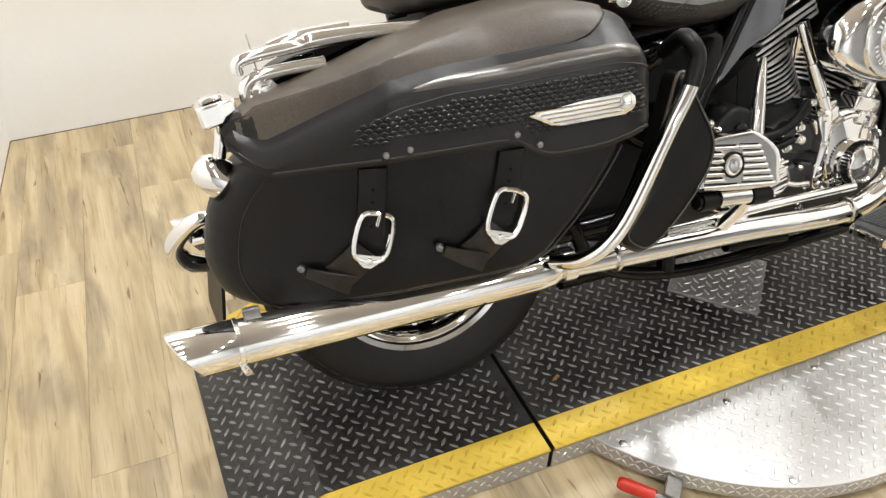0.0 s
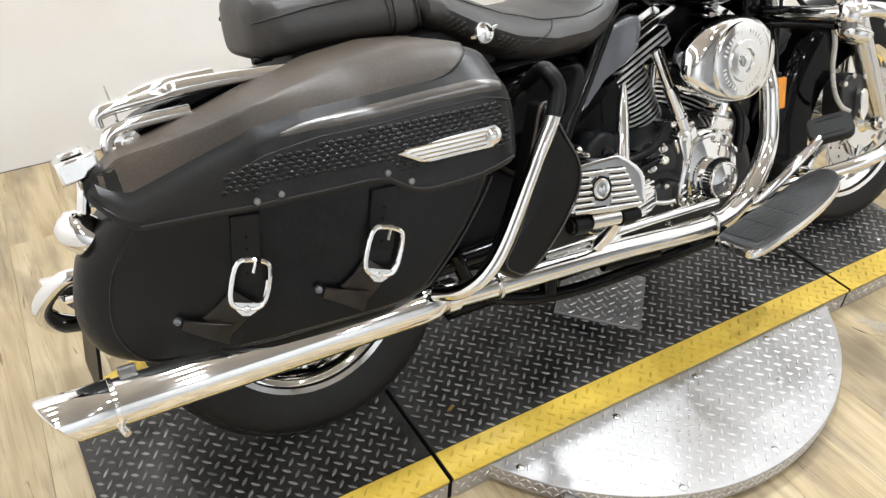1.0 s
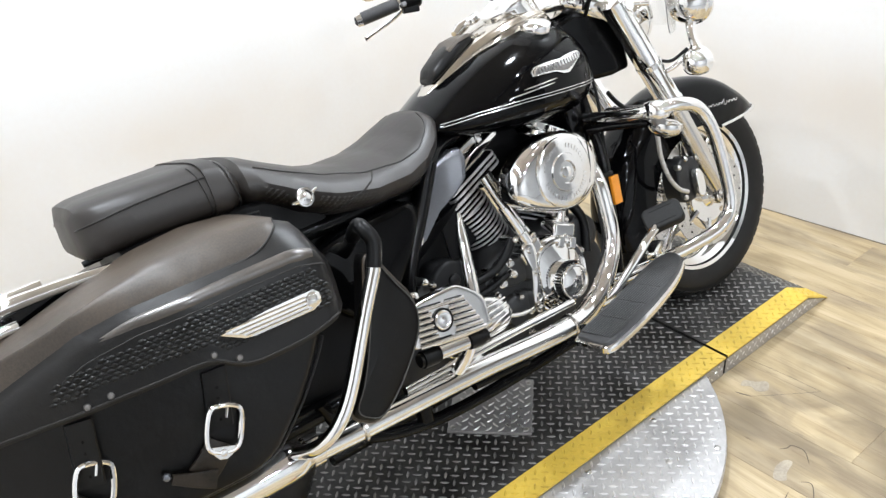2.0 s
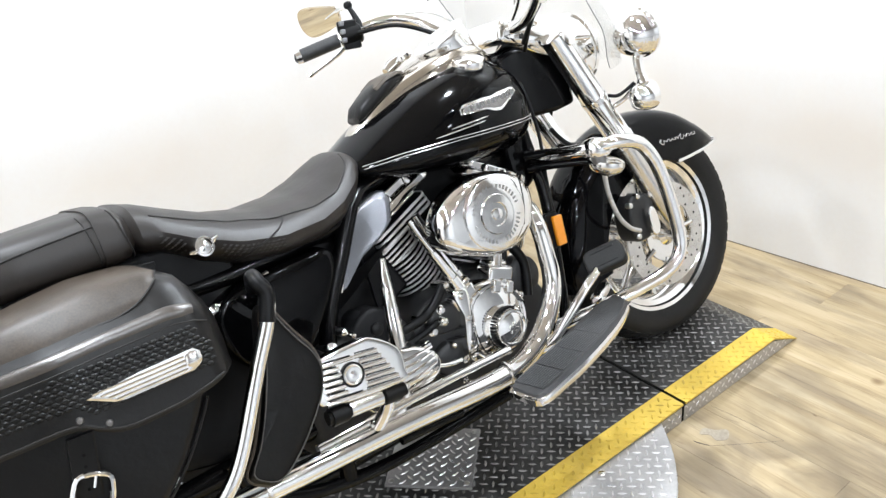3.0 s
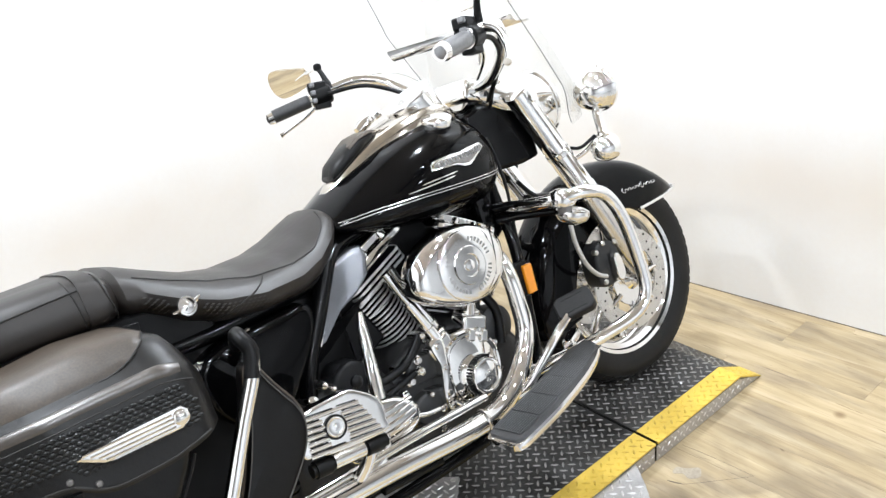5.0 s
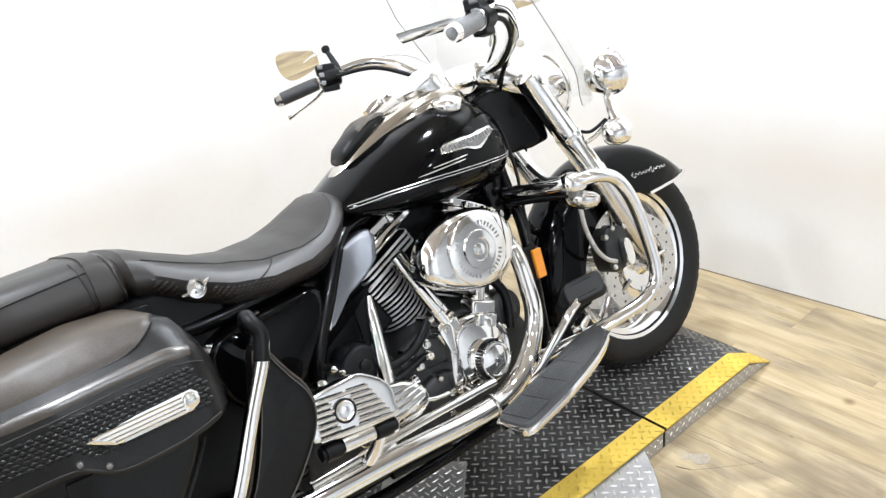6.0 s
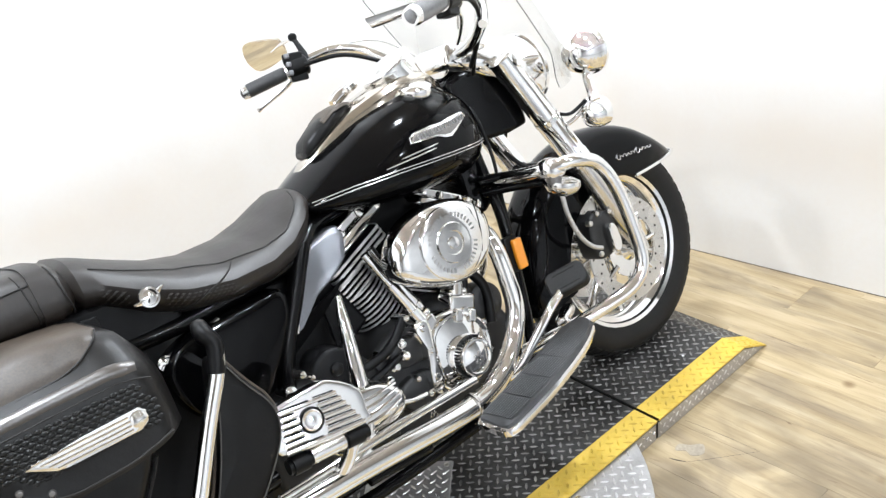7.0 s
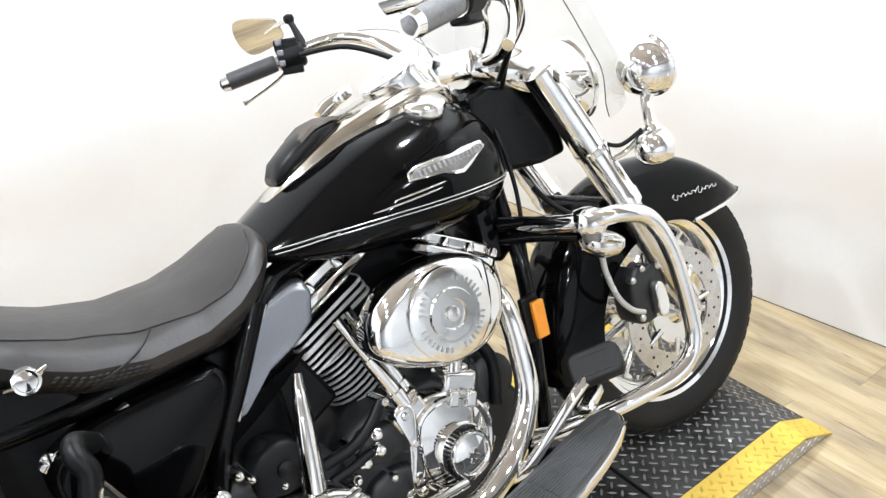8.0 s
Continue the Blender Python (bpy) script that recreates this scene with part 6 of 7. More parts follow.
for o, r, l, mat, nm in (((0.838, -0.13, 0.478), 0.009, 0.035, M_CHROME, "fitting"), ((0.80, -0.13, 0.41), 0.012, 0.05, M_CHROME, "fitting"),
                         ((0.815, -0.13, 0.345), 0.008, 0.035, M_CHROME, "fitting"), ((0.765, -0.13, 0.425), 0.008, 0.03, M_CHROME, "fitting"), ((0.63, -0.10, 0.475), 0.030, 0.055, M_BARREL, "starter_housing"),
                         ((0.575, -0.12, 0.485), 0.010, 0.05, M_CHROME, "fitting"), ((0.59, -0.12, 0.472), 0.008, 0.055, M_CHROME, "fitting"), ((0.635, -0.12, 0.435), 0.009, 0.05, M_CHROME, "fitting"), ((0.665, -0.12, 0.41), 0.010, 0.055, M_CHROME, "fitting"), ((0.855, -0.12, 0.30), 0.008, 0.03, M_CHROME, "fitting"), ((0.80, -0.12, 0.29), 0.007, 0.03, M_CHROME, "fitting"), ((1.075, -0.10, 0.40), 0.05, 0.03, M_CASE, "front_boss")):
    bm = bmnew()
    lathe(bm, [(r, -0.02), (r, l * 0.7), (r * 0.85, l * 0.9), (r * 0.5, l), (0.0, l * 1.04)], o, (0, -1, 0), 20)
    part(nm, bm, mat, engine)
# bolts on the crankcase and gearbox
for x, z, r in ((0.775, 0.396, 0.0095), (0.752, 0.376, 0.0065), (0.745, 0.364, 0.0065), (0.808, 0.433, 0.0085), (0.702, 0.391, 0.0100), (0.540, 0.461, 0.0120), (0.82, 0.255, 0.0070), (0.77, 0.235, 0.0065)):
    bm = bmnew()
    lathe(bm, [(r * 1.25, -0.04), (r * 1.25, 0.0), (r, 0.001), (r, 0.006), (r * 0.7, 0.009), (0.0, 0.0095)], (x, -0.158, z), (0, -1, 0), 12)
    part("case_bolt", bm, M_CHROME, engine, "chrome case bolt")
# black bosses on the crankcase, each with a bolt
for outline, bolt in (([(0.775, 0.395), (0.800, 0.375), (0.850, 0.372), (0.862, 0.395), (0.850, 0.430), (0.800, 0.440), (0.778, 0.425)], (0.792, 0.408)), ([(0.765, 0.300), (0.800, 0.270), (0.845, 0.272), (0.855, 0.330), (0.835, 0.352), (0.790, 0.348), (0.768, 0.330)], (0.835, 0.300))):
    bm = bmnew()
    pillow(bm, smooth_outline(outline, 3), lambda x, z: -0.152, -0.11, 0.012, 4, dome=0.004)
    boss = part("case_boss", bm, M_CASE, engine, "rounded black case boss")
    bm = bmnew()
    lathe(bm, [(0.008, -0.006), (0.008, 0.003), (0.005, 0.006), (0.0, 0.007)], (bolt[0], -0.155, bolt[1]), (0, -1, 0), 12)
    part("boss_bolt", bm, M_CHROME, boss)
bm = bmnew()
pillow(bm, smooth_outline([(0.60, 0.425), (0.655, 0.415), (0.690, 0.44), (0.690, 0.48), (0.65, 0.505), (0.605, 0.49), (0.59, 0.455)], 3), lambda x, z: -0.165, -0.11, 0.012, 4, dome=0.004)
solenoid = part("starter_solenoid", bm, M_BARREL, engine, "black starter cover")
bm = bmnew()
lathe(bm, [(0.014, -0.004), (0.014, 0.006), (0.010, 0.009), (0.0, 0.010)], (0.643, -0.168, 0.462), (0, -1, 0), 18)
part("solenoid_cap", bm, M_PLASTIC, solenoid)
# intake, oversized to black out the space under the tank
bm = bmnew()
box(bm, (0.965, 0.03, 0.665), (0.26, 0.14, 0.16))
part("intake_box", bm, M_BARREL, engine, "black intake between the cylinders, enlarged to fill the dark there", bevel=0.02)

# -- exhaust --
def exhaust(s):
    flip = s > 0
    bm = bmnew()
    tube(bm, [(1.088, -0.10, 0.60), (1.100, -0.165, 0.575), (1.104, -0.186, 0.525), (1.102, -0.194, 0.455), (1.094, -0.198, 0.385), (1.052, -0.204, 0.318), (0.985, -0.212, 0.270), (0.875, -0.222, 0.250), (0.60, -0.230, 0.278), (0.30, -0.240, 0.303), (0.17, -0.250, 0.320)],
         [0.016, 0.018, 0.020, 0.021, 0.022, 0.024, 0.0245, 0.0245, 0.024, 0.023, 0.024], 18)
    pipe = part("exhaust_pipe", bm, M_CHROME, bike, "chrome exhaust pipe with heat shield", mirror=flip)
    if not flip:
        bm = bmnew()
        tube(bm, [(0.716, -0.145, 0.588), (0.707, -0.150, 0.553), (0.693, -0.158, 0.490), (0.677, -0.170, 0.420), (0.658, -0.186, 0.352), (0.622, -0.208, 0.305), (0.575, -0.224, 0.292)], [0.008, 0.014, 0.0215, 0.0255, 0.0245, 0.021, 0.014], 18, squash=0.8)
        part("rear_heat_shield", bm, M_CHROME, pipe, "chrome rear header shield")
        bm = bmnew()
        tube(bm, [(0.92, -0.205, 0.292), (0.74, -0.215, 0.305), (0.60, -0.222, 0.312), (0.42, -0.230, 0.320)], 0.010, 12)
        part("crossover_shield", bm, M_CHROME, pipe)
    for x, y, z in ((0.885, -0.222, 0.252), (0.30, -0.240, 0.303)):
        bm = bmnew()
        lathe(bm, [(0.027, -0.004), (0.0285, -0.003), (0.0285, 0.003), (0.027, 0.004)], (x, y, z), (1, 0, -0.06), 28, close=False)
        part("clamp", bm, M_POLISHED, pipe, mirror=flip)
    ax = Vector((-0.60, -0.010, 0.026)).normalized()
    o = Vector((0.238 if flip else 0.178, -0.253, 0.322))
    bm = bmnew()
    lathe(bm, [(0.022, -0.02), (0.024, 0.0), (0.029, 0.010), (0.034, 0.024), (0.0355, 0.05), (0.0365, 0.56), (0.035, 0.567)], o, ax, 40)
    muffler = part("muffler", bm, M_CHROME, bike, "long chrome muffler", mirror=flip)
    # tip with a slanted end
    bm = bmnew()
    side = Vector((0, 1, 0))
    side = (side - ax * side.dot(ax)).normalized()
    up = side.cross(ax)
    up = up if up.z > 0 else -up
    rings = []
    n = 40
    for r, h0, slant in ((0.0355, 0.560, 0.0), (0.0385, 0.564, 0.0), (0.0390, 0.640, 0.026), (0.0372, 0.642, 0.026), (0.0355, 0.60, 0.0), (0.0345, 0.572, 0.0)):
        rings.append([o + ax * (h0 + slant * math.sin(2 * math.pi * j / n)) + (side * math.cos(2 * math.pi * j / n) + up * math.sin(2 * math.pi * j / n)) * r for j in range(n)])
    loft(bm, rings, cap=False)
    part("tip", bm, M_CHROME, muffler, "slash-cut chrome tip", mirror=flip)
    bm = bmnew()
    lathe(bm, [(0.0, 0.575), (0.034, 0.573)], o, ax, 32)
    part("baffle", bm, M_GAP, muffler, mirror=flip)
    bm = bmnew()
    c = o + ax * 0.565
    lathe(bm, [(0.0375, -0.004), (0.0395, -0.003), (0.0395, 0.003), (0.0375, 0.004)], c, ax, 36, close=False)
    rod(bm, c + Vector((0, -0.024, -0.030)), c + Vector((0.004, -0.036, -0.036)), 0.006, n=10)
    part("tip_clamp", bm, M_CHROME, muffler, mirror=flip)
    bm = bmnew()
    lathe(bm, [(0.0275, -0.014), (0.031, -0.012), (0.031, 0.012), (0.0275, 0.014)], o + ax * -0.012, ax, 32, close=False)
    part("front_clamp", bm, M_CHROME_SOFT, muffler, mirror=flip)
    bm = bmnew()
    box(bm, o + ax * 0.535 + Vector((0, 0.012, 0.041)), (0.026, 0.012, 0.014))
    part("hanger", bm, M_DULL, muffler, mirror=flip, bevel=0.002)


exhaust(-1)
exhaust(1)

# -- saddlebag guards, their leather panels, passenger boards --
for s in (-1, 1):
    flip = s > 0
    bm = bmnew()
    tube(bm, [(0.150, -0.285, 0.350), (0.172, -0.335, 0.364), (0.208, -0.362, 0.392), (0.252, -0.367, 0.443), (0.322, -0.368, 0.560), (0.366, -0.368, 0.630), (0.380, -0.364, 0.668), (0.374, -0.356, 0.692), (0.380, -0.325, 0.696), (0.402, -0.25, 0.662), (0.42, -0.15, 0.61)], 0.0130, 18)
    guard = part("bag_guard", bm, M_CHROME, bike, "chrome saddlebag guard bar", mirror=flip)
    bm = bmnew()
    tube(bm, [(0.364, -0.3685, 0.627), (0.380, -0.364, 0.668), (0.374, -0.356, 0.692), (0.380, -0.325, 0.696), (0.402, -0.25, 0.662)], 0.0140, 18)
    part("sleeve", bm, M_PLASTIC, guard, "black leather sleeve", mirror=flip)
    bm = bmnew()
    tube(bm, [(0.205, -0.335, 0.372), (0.245, -0.348, 0.425), (0.315, -0.350, 0.540)], 0.009, 12)
    part("inner_rail", bm, M_CHROME, guard, mirror=flip)
    pan = [(0.258, 0.382), (0.275, 0.358), (0.307, 0.347), (0.354, 0.378), (0.398, 0.422), (0.432, 0.466), (0.444, 0.508), (0.437, 0.543), (0.421, 0.572), (0.404, 0.606), (0.390, 0.636), (0.374, 0.634), (0.358, 0.588), (0.338, 0.530), (0.312, 0.470), (0.285, 0.420)]
    bm = bmnew()
    pillow(bm, smooth_outline(pan, 4), lambda x, z: -0.337, -0.285, 0.012, 5, dome=0.003)
    panel = part("guard_panel", bm, M_LEATHER, bike, "black stitched leather guard panel", mirror=flip)
    bm = bmnew()
    loop = [(0.365 + (x - 0.365) * 0.93, -0.339, 0.465 + (z - 0.465) * 0.93) for x, z in smooth_outline(pan, 3)]
    tube(bm, loop + [loop[0]], 0.0013, 6, 1)
    part("stitching", bm, M_THREAD, panel, "grey stitching", mirror=flip)
    bm = bmnew()
    loop = [(x, -0.3225, z) for x, z in smooth_outline(pan, 3)]
    tube(bm, loop + [loop[0]], 0.004, 8, 1)
    part("panel_welt", bm, M_LEATHER_TOP, panel, mirror=flip)
    bm = bmnew()
    rounded = [(0.424, 0.428), (0.590, 0.398), (0.604, 0.420), (0.604, 0.462), (0.560, 0.502), (0.530, 0.508), (0.445, 0.508), (0.428, 0.495)]
    pillow(bm, smooth_outline(rounded, 3), lambda x, z: -0.318 + 0.10 * (z - 0.45), -0.290, 0.005, 3)
    board = part("passenger_board", bm, M_CHROME, bike, "folded chrome passenger board with ribs and a round badge", mirror=flip)
    for k in range(7):
        z = 0.428 + 0.0115 * k
        for x0, x1 in ((0.432 + 0.002 * k, 0.478), (0.518, 0.590 - 0.005 * k)):
            if abs(k - 3) > 2:
                x0, x1 = (0.432, 0.510) if x0 < 0.5 else (0.512, x1)
            bm = bmnew()
            tube(bm, [(x0, -0.3185 + 0.10 * (z - 0.45), z - 0.15 * (x0 - 0.43)), (x1, -0.3185 + 0.10 * (z - 0.45), z - 0.15 * (x1 - 0.43))], 0.0042, 10)
            part("rib", bm, M_CHROME, board, mirror=flip)
            # black line painted for the shade between two ribs
            bm = bmnew()
            tube(bm, [(x0 + 0.004, -0.3195 + 0.10 * (z - 0.444), z + 0.0058 - 0.15 * (x0 - 0.43)), (x1 - 0.004, -0.3195 + 0.10 * (z - 0.444), z + 0.0058 - 0.15 * (x1 - 0.43))], 0.0014, 6)
            part("groove", bm, M_PLASTIC, board, "black line standing for the shade between ribs", mirror=flip)
    bm = bmnew()
    lathe(bm, [(0.019, -0.003), (0.020, 0.002), (0.017, 0.004), (0.014, 0.0025), (0.006, 0.003), (0.0, 0.005)], (0.498, -0.3185, 0.457), (0, -1, 0.1), 28)
    part("badge", bm, M_CHROME_SOFT, board, "round badge with dark ring", mirror=flip)
    bm = bmnew()
    tube(bm, [(0.430, -0.305, 0.398), (0.595, -0.305, 0.378)], 0.0135, 14)
    part("hinge", bm, M_PLASTIC, board, "black rubber hinge edge", mirror=flip)
    for x0, x1 in ((0.437, 0.468), (0.548, 0.582)):
        bm = bmnew()
        tube(bm, [(x0, -0.305, 0.398 - 0.12 * (x0 - 0.43)), (x1, -0.305, 0.398 - 0.12 * (x1 - 0.43))], 0.0175, 14)
        part("hinge_rubber", bm, M_PLASTIC, board, mirror=flip)
    bm = bmnew()
    tube(bm, [(0.474, -0.309, 0.396), (0.541, -0.309, 0.388)], 0.0155, 14)
    part("hinge_sleeve", bm, M_CHROME_SOFT, board, "chrome hinge sleeve", mirror=flip)
    bm = bmnew()
    lathe(bm, [(0.0235, -0.003), (0.0235, 0.0022), (0.0195, 0.0026), (0.0195, -0.003)], (0.498, -0.3188, 0.457), (0, -1, 0.1), 28, close=True)
    part("badge_ring", bm, M_PLASTIC, board, "black badge ring", mirror=flip)
    bm = bmnew()
    tube(bm, [(0.575, -0.295, 0.392), (0.568, -0.262, 0.340), (0.545, -0.235, 0.300)], [0.011, 0.013, 0.014])
    part("board_mount", bm, M_CHROME, board, mirror=flip)

# -- floorboards, brake pedal --
for s in (-1, 1):
    flip = s > 0
    tilt = lambda x: 0.236 + 0.16 * (x - 0.85)
    pts = [(0.842, -0.352), (0.848, -0.290), (0.862, -0.262), (1.00, -0.252), (1.16, -0.240), (1.205, -0.250), (1.222, -0.275), (1.200, -0.315), (1.12, -0.350), (1.00, -0.372), (0.90, -0.376), (0.858, -0.372)]
    ring = smooth_outline(pts, 4)
    cx, cy = 1.03, -0.31
    bm = bmnew()
    loft(bm, [[Vector((cx + (x - cx) * k, cy + (y - cy) * k, tilt(x) + dz)) for x, y in ring] for k, dz in ((0.97, -0.016), (1.0, -0.012), (1.0, 0.0), (0.985, 0.003))])
    fb = part("floorboard", bm, M_CHROME, bike, "rider floorboard with chrome rim", mirror=flip)
    bm = bmnew()
    loft(bm, [[Vector((cx + (x - cx) * k, cy + (y - cy) * (k - 0.05), tilt(x) + dz)) for x, y in ring] for k, dz in ((0.955, 0.002), (0.955, 0.009), (0.93, 0.0125))])
    padp = part("rubber_insert", bm, M_PAD, fb, "ribbed black rubber insert", mirror=flip)
    for k in range(5):
        x0, x1 = 0.868 + 0.0665 * k, 0.929 + 0.0665 * k
        bm = bmnew()
        for j in range(13):
            yr = -0.268 - 0.0072 * j + 0.04 * (x0 - 1.0)
            if k == 4 and (j < 1 or j > 9) or k == 3 and j > 11:
                continue
            tube(bm, [(x0, yr, tilt(x0) + 0.0128), (x1, yr, tilt(x1) + 0.0128)], 0.0019, 6)
        tagged(part("tread_ribs", bm, M_PAD, padp, mirror=flip, smooth=False), kind="stuff")
    bm = bmnew()
    tube(bm, [(0.92, -0.30, 0.228), (0.92, -0.20, 0.21), (0.92, -0.13, 0.19)], 0.013)
    part("board_bracket", bm, M_FRAME, fb, mirror=flip)
    bm = bmnew()
    tube(bm, [(1.12, -0.29, 0.262), (1.12, -0.20, 0.24), (1.12, -0.13, 0.22)], 0.013)
    part("board_bracket", bm, M_FRAME, fb, mirror=flip)
bm = bmnew()
p_up = Vector((-0.60, -0.38, 0.70)).normalized()
p_x = Vector((0.80, -0.50, 0.0))
p_x = (p_x - p_up * p_x.dot(p_up)).normalized()
p_y = p_up.cross(p_x)
P_AT = Vector((1.190, -0.288, 0.410))
rounded_plate(bm, P_AT, p_x, p_y, p_up, 0.096, 0.062, 0.026, 0.018)
pedal = part("brake_pedal", bm, M_RUBBER, bike, "black rubber brake pedal pad", bevel=0.005, segments=3)
bm = bmnew()
tube(bm, [(1.172, -0.286, 0.400), (1.125, -0.285, 0.375), (1.065, -0.265, 0.320), (1.02, -0.235, 0.270), (0.995, -0.19, 0.245)], [0.010, 0.0095, 0.010, 0.011, 0.013], 12, squash=0.7)
part("pedal_arm", bm, M_CHROME, pedal, "chrome pedal arm")
for k in range(2):
    bm = bmnew()
    a = P_AT + p_up * 0.012 + p_y * (0.018 - 0.036 * k)
    tube(bm, [tuple(a - p_x * 0.028), tuple(a + p_x * 0.028)], 0.0020, 6)
    part("pad_groove", bm, M_PLASTIC, pedal)

HEAD = Vector((1.262, 0, 0.96))
STEER = Matrix.Translation(HEAD) @ Matrix.Rotation(radians(-3.2), 4, Vector((-0.44, 0, 0.90))) @ Matrix.Translation(-HEAD)
for ob in (front_wheel, front_fender):
    ob.matrix_basis = STEER

# -- front end: fork, lamps, windshield, guard --
for s in (-1, 1):
    flip = s > 0
    bm = bmnew()
    a, b = Vector((1.352, -0.122, 0.908)), Vector((1.502, -0.120, 0.600))
    ax = (b - a).normalized()
    lathe(bm, [(0.026, -0.012), (0.032, -0.008), (0.033, 0.0), (0.033, (b - a).length - 0.03), (0.036, (b - a).length - 0.026), (0.036, (b - a).length), (0.030, (b - a).length + 0.006)], a, ax, 28)
    fork = part("fork_cover", bm, M_CHROME, bike, "chrome fork cover", mirror=flip)
    bm = bmnew()
    lathe(bm, [(0.024, 0.0), (0.029, 0.004), (0.029, 0.24), (0.027, 0.26), (0.022, 0.33), (0.020, 0.345)], Vector((1.498, -0.119, 0.612)), Vector((0.141, 0.002, -0.310)).normalized(), 26)
    slider = part("fork_slider", bm, M_POLISHED, bike, "polished fork slider", mirror=flip)
    bm = bmnew()
    rod(bm, (FRONT.x, -0.098, FRONT.z), (FRONT.x, -0.136, FRONT.z), 0.024, 0.022, 24)
    part("axle_clamp", bm, M_POLISHED, slider, mirror=flip)
    for z0 in (0.735,):
        bm = bmnew()
        c = a + ax * ((a.z - z0) / -ax.z)
        lathe(bm, [(0.0332, -0.008), (0.0350, -0.006), (0.0350, 0.006), (0.0332, 0.008)], c, ax, 28)
        part("fork_collar", bm, M_CHROME_SOFT, fork, mirror=flip)
    # caliper
    bm = bmnew()
    pillow(bm, smooth_outline([(1.462, 0.352), (1.482, 0.334), (1.53, 0.336), (1.553, 0.362), (1.550, 0.385), (1.558, 0.40), (1.554, 0.43), (1.530, 0.455), (1.505, 0.448), (1.490, 0.460), (1.466, 0.440), (1.458, 0.395)], 3), lambda x, z: -0.126, -0.070, 0.010, 4)
    caliper = part("brake_caliper", bm, M_CASE, bike, "black brake caliper", mirror=flip)
    bm = bmnew()
    pillow(bm, smooth_outline([(1.512, 0.345), (1.528, 0.34), (1.540, 0.36), (1.536, 0.405), (1.524, 0.420), (1.510, 0.41), (1.508, 0.37)], 3), lambda x, z: -0.148, -0.13, 0.005, 3)
    part("caliper_badge", bm, M_CHROME, caliper, "chrome caliper insert", mirror=flip)
    for x, z in ((1.475, 0.352), (1.545, 0.445), (1.468, 0.44), (1.50, 0.455)):
        bm = bmnew()
        lathe(bm, [(0.0075, -0.01), (0.0075, 0.005), (0.005, 0.008), (0.0, 0.008)], (x, -0.124, z), (0, -1, 0), 12)
        part("caliper_bolt", bm, M_STEEL, caliper, mirror=flip)
    # engine guard
    bm = bmnew()
    tube(bm, [(1.215, -0.08, 0.655), (1.235, -0.20, 0.652), (1.262, -0.275, 0.655), (1.312, -0.302, 0.652), (1.371, -0.305, 0.622), (1.408, -0.306, 0.545), (1.424, -0.306, 0.42), (1.418, -0.305, 0.350), (1.375, -0.298, 0.312), (1.30, -0.268, 0.292), (1.21, -0.215, 0.272), (1.13, -0.13, 0.245)], 0.0165, 20)
    guard = part("engine_guard", bm, M_CHROME, bike, "chrome engine guard loop", mirror=flip)
    bm = bmnew()
    lathe(bm, [(0.030, -0.012), (0.033, -0.006), (0.033, 0.010), (0.028, 0.020), (0.014, 0.026), (0.0, 0.027)], (1.268, -0.262, 0.648), (0.1, -0.15, 1), 28)
    cap = part("guard_clamp", bm, M_CHROME, guard, "chrome rounded clamp", mirror=flip)
    bm = bmnew()
    lathe(bm, [(0.0, -0.030), (0.020, -0.027), (0.036, -0.017), (0.042, -0.004), (0.040, 0.006), (0.026, 0.012), (0.0, 0.014)], (1.284, -0.268, 0.610), (0.25, -0.25, 1), 30)
    part("clamp_bowl", bm, M_CHROME_SOFT, cap, mirror=flip)
    bm = bmnew()
    rod(bm, (1.262, -0.272, 0.605), (1.258, -0.270, 0.652), 0.017, n=16)
    part("clamp_bolt", bm, M_DULL, cap, mirror=flip)
    for dz in (0.012, -0.018):
        bm = bmnew()
        tube(bm, [(1.19, -0.10, 0.650 + dz), (1.235, -0.17, 0.646 + dz), (1.262, -0.235, 0.640 + dz)], 0.010, 12)
        part("guard_stay", bm, M_FRAME, guard, "black guard stay", mirror=flip)
    bm = bmnew()
    box(bm, (1.225, -0.205, 0.302), (0.085, 0.03, 0.022), turn(0, -4, 28))
    part("guard_foot", bm, M_CHROME_SOFT, guard, mirror=flip, bevel=0.006)
    # passing lamp and turn signal on the lamp bar
    lamp_c = (1.580, -0.170, 0.860)
    bm = bmnew()
    lathe(bm, [(0.0, -0.060), (0.021, -0.057), (0.040, -0.045), (0.053, -0.022), (0.058, 0.0), (0.060, 0.010), (0.063, 0.013), (0.063, 0.020), (0.058, 0.023)], lamp_c, (1, 0, 0.03), 44)
    pl = part("passing_lamp", bm, M_CHROME, bike, "chrome passing lamp bowl", mirror=flip)
    bm = bmnew()
    lathe(bm, [(0.060, 0.022), (0.045, 0.029), (0.0, 0.034)], lamp_c, (1, 0, 0.03), 36)
    part("lens", bm, M_LENS, pl, "clear glass lens", mirror=flip)
    bm = bmnew()
    tube(bm, [(1.575, -0.170, 0.815), (1.560, -0.174, 0.795), (1.545, -0.186, 0.758)], [0.017, 0.012, 0.011])
    tube(bm, [(1.462, -0.128, 0.700), (1.500, -0.158, 0.714), (1.541, -0.189, 0.752)], 0.006)
    part("lamp_bar", bm, M_CHROME, pl, mirror=flip)
    bm = bmnew()
    lathe(bm, [(0.0, -0.045), (0.016, -0.042), (0.030, -0.028), (0.036, -0.006), (0.037, 0.016), (0.033, 0.020)], (1.532, -0.200, 0.710), (1, 0, -0.02), 32)
    ts = part("turn_signal", bm, M_CHROME, bike, "chrome bullet turn signal", mirror=flip)
    bm = bmnew()
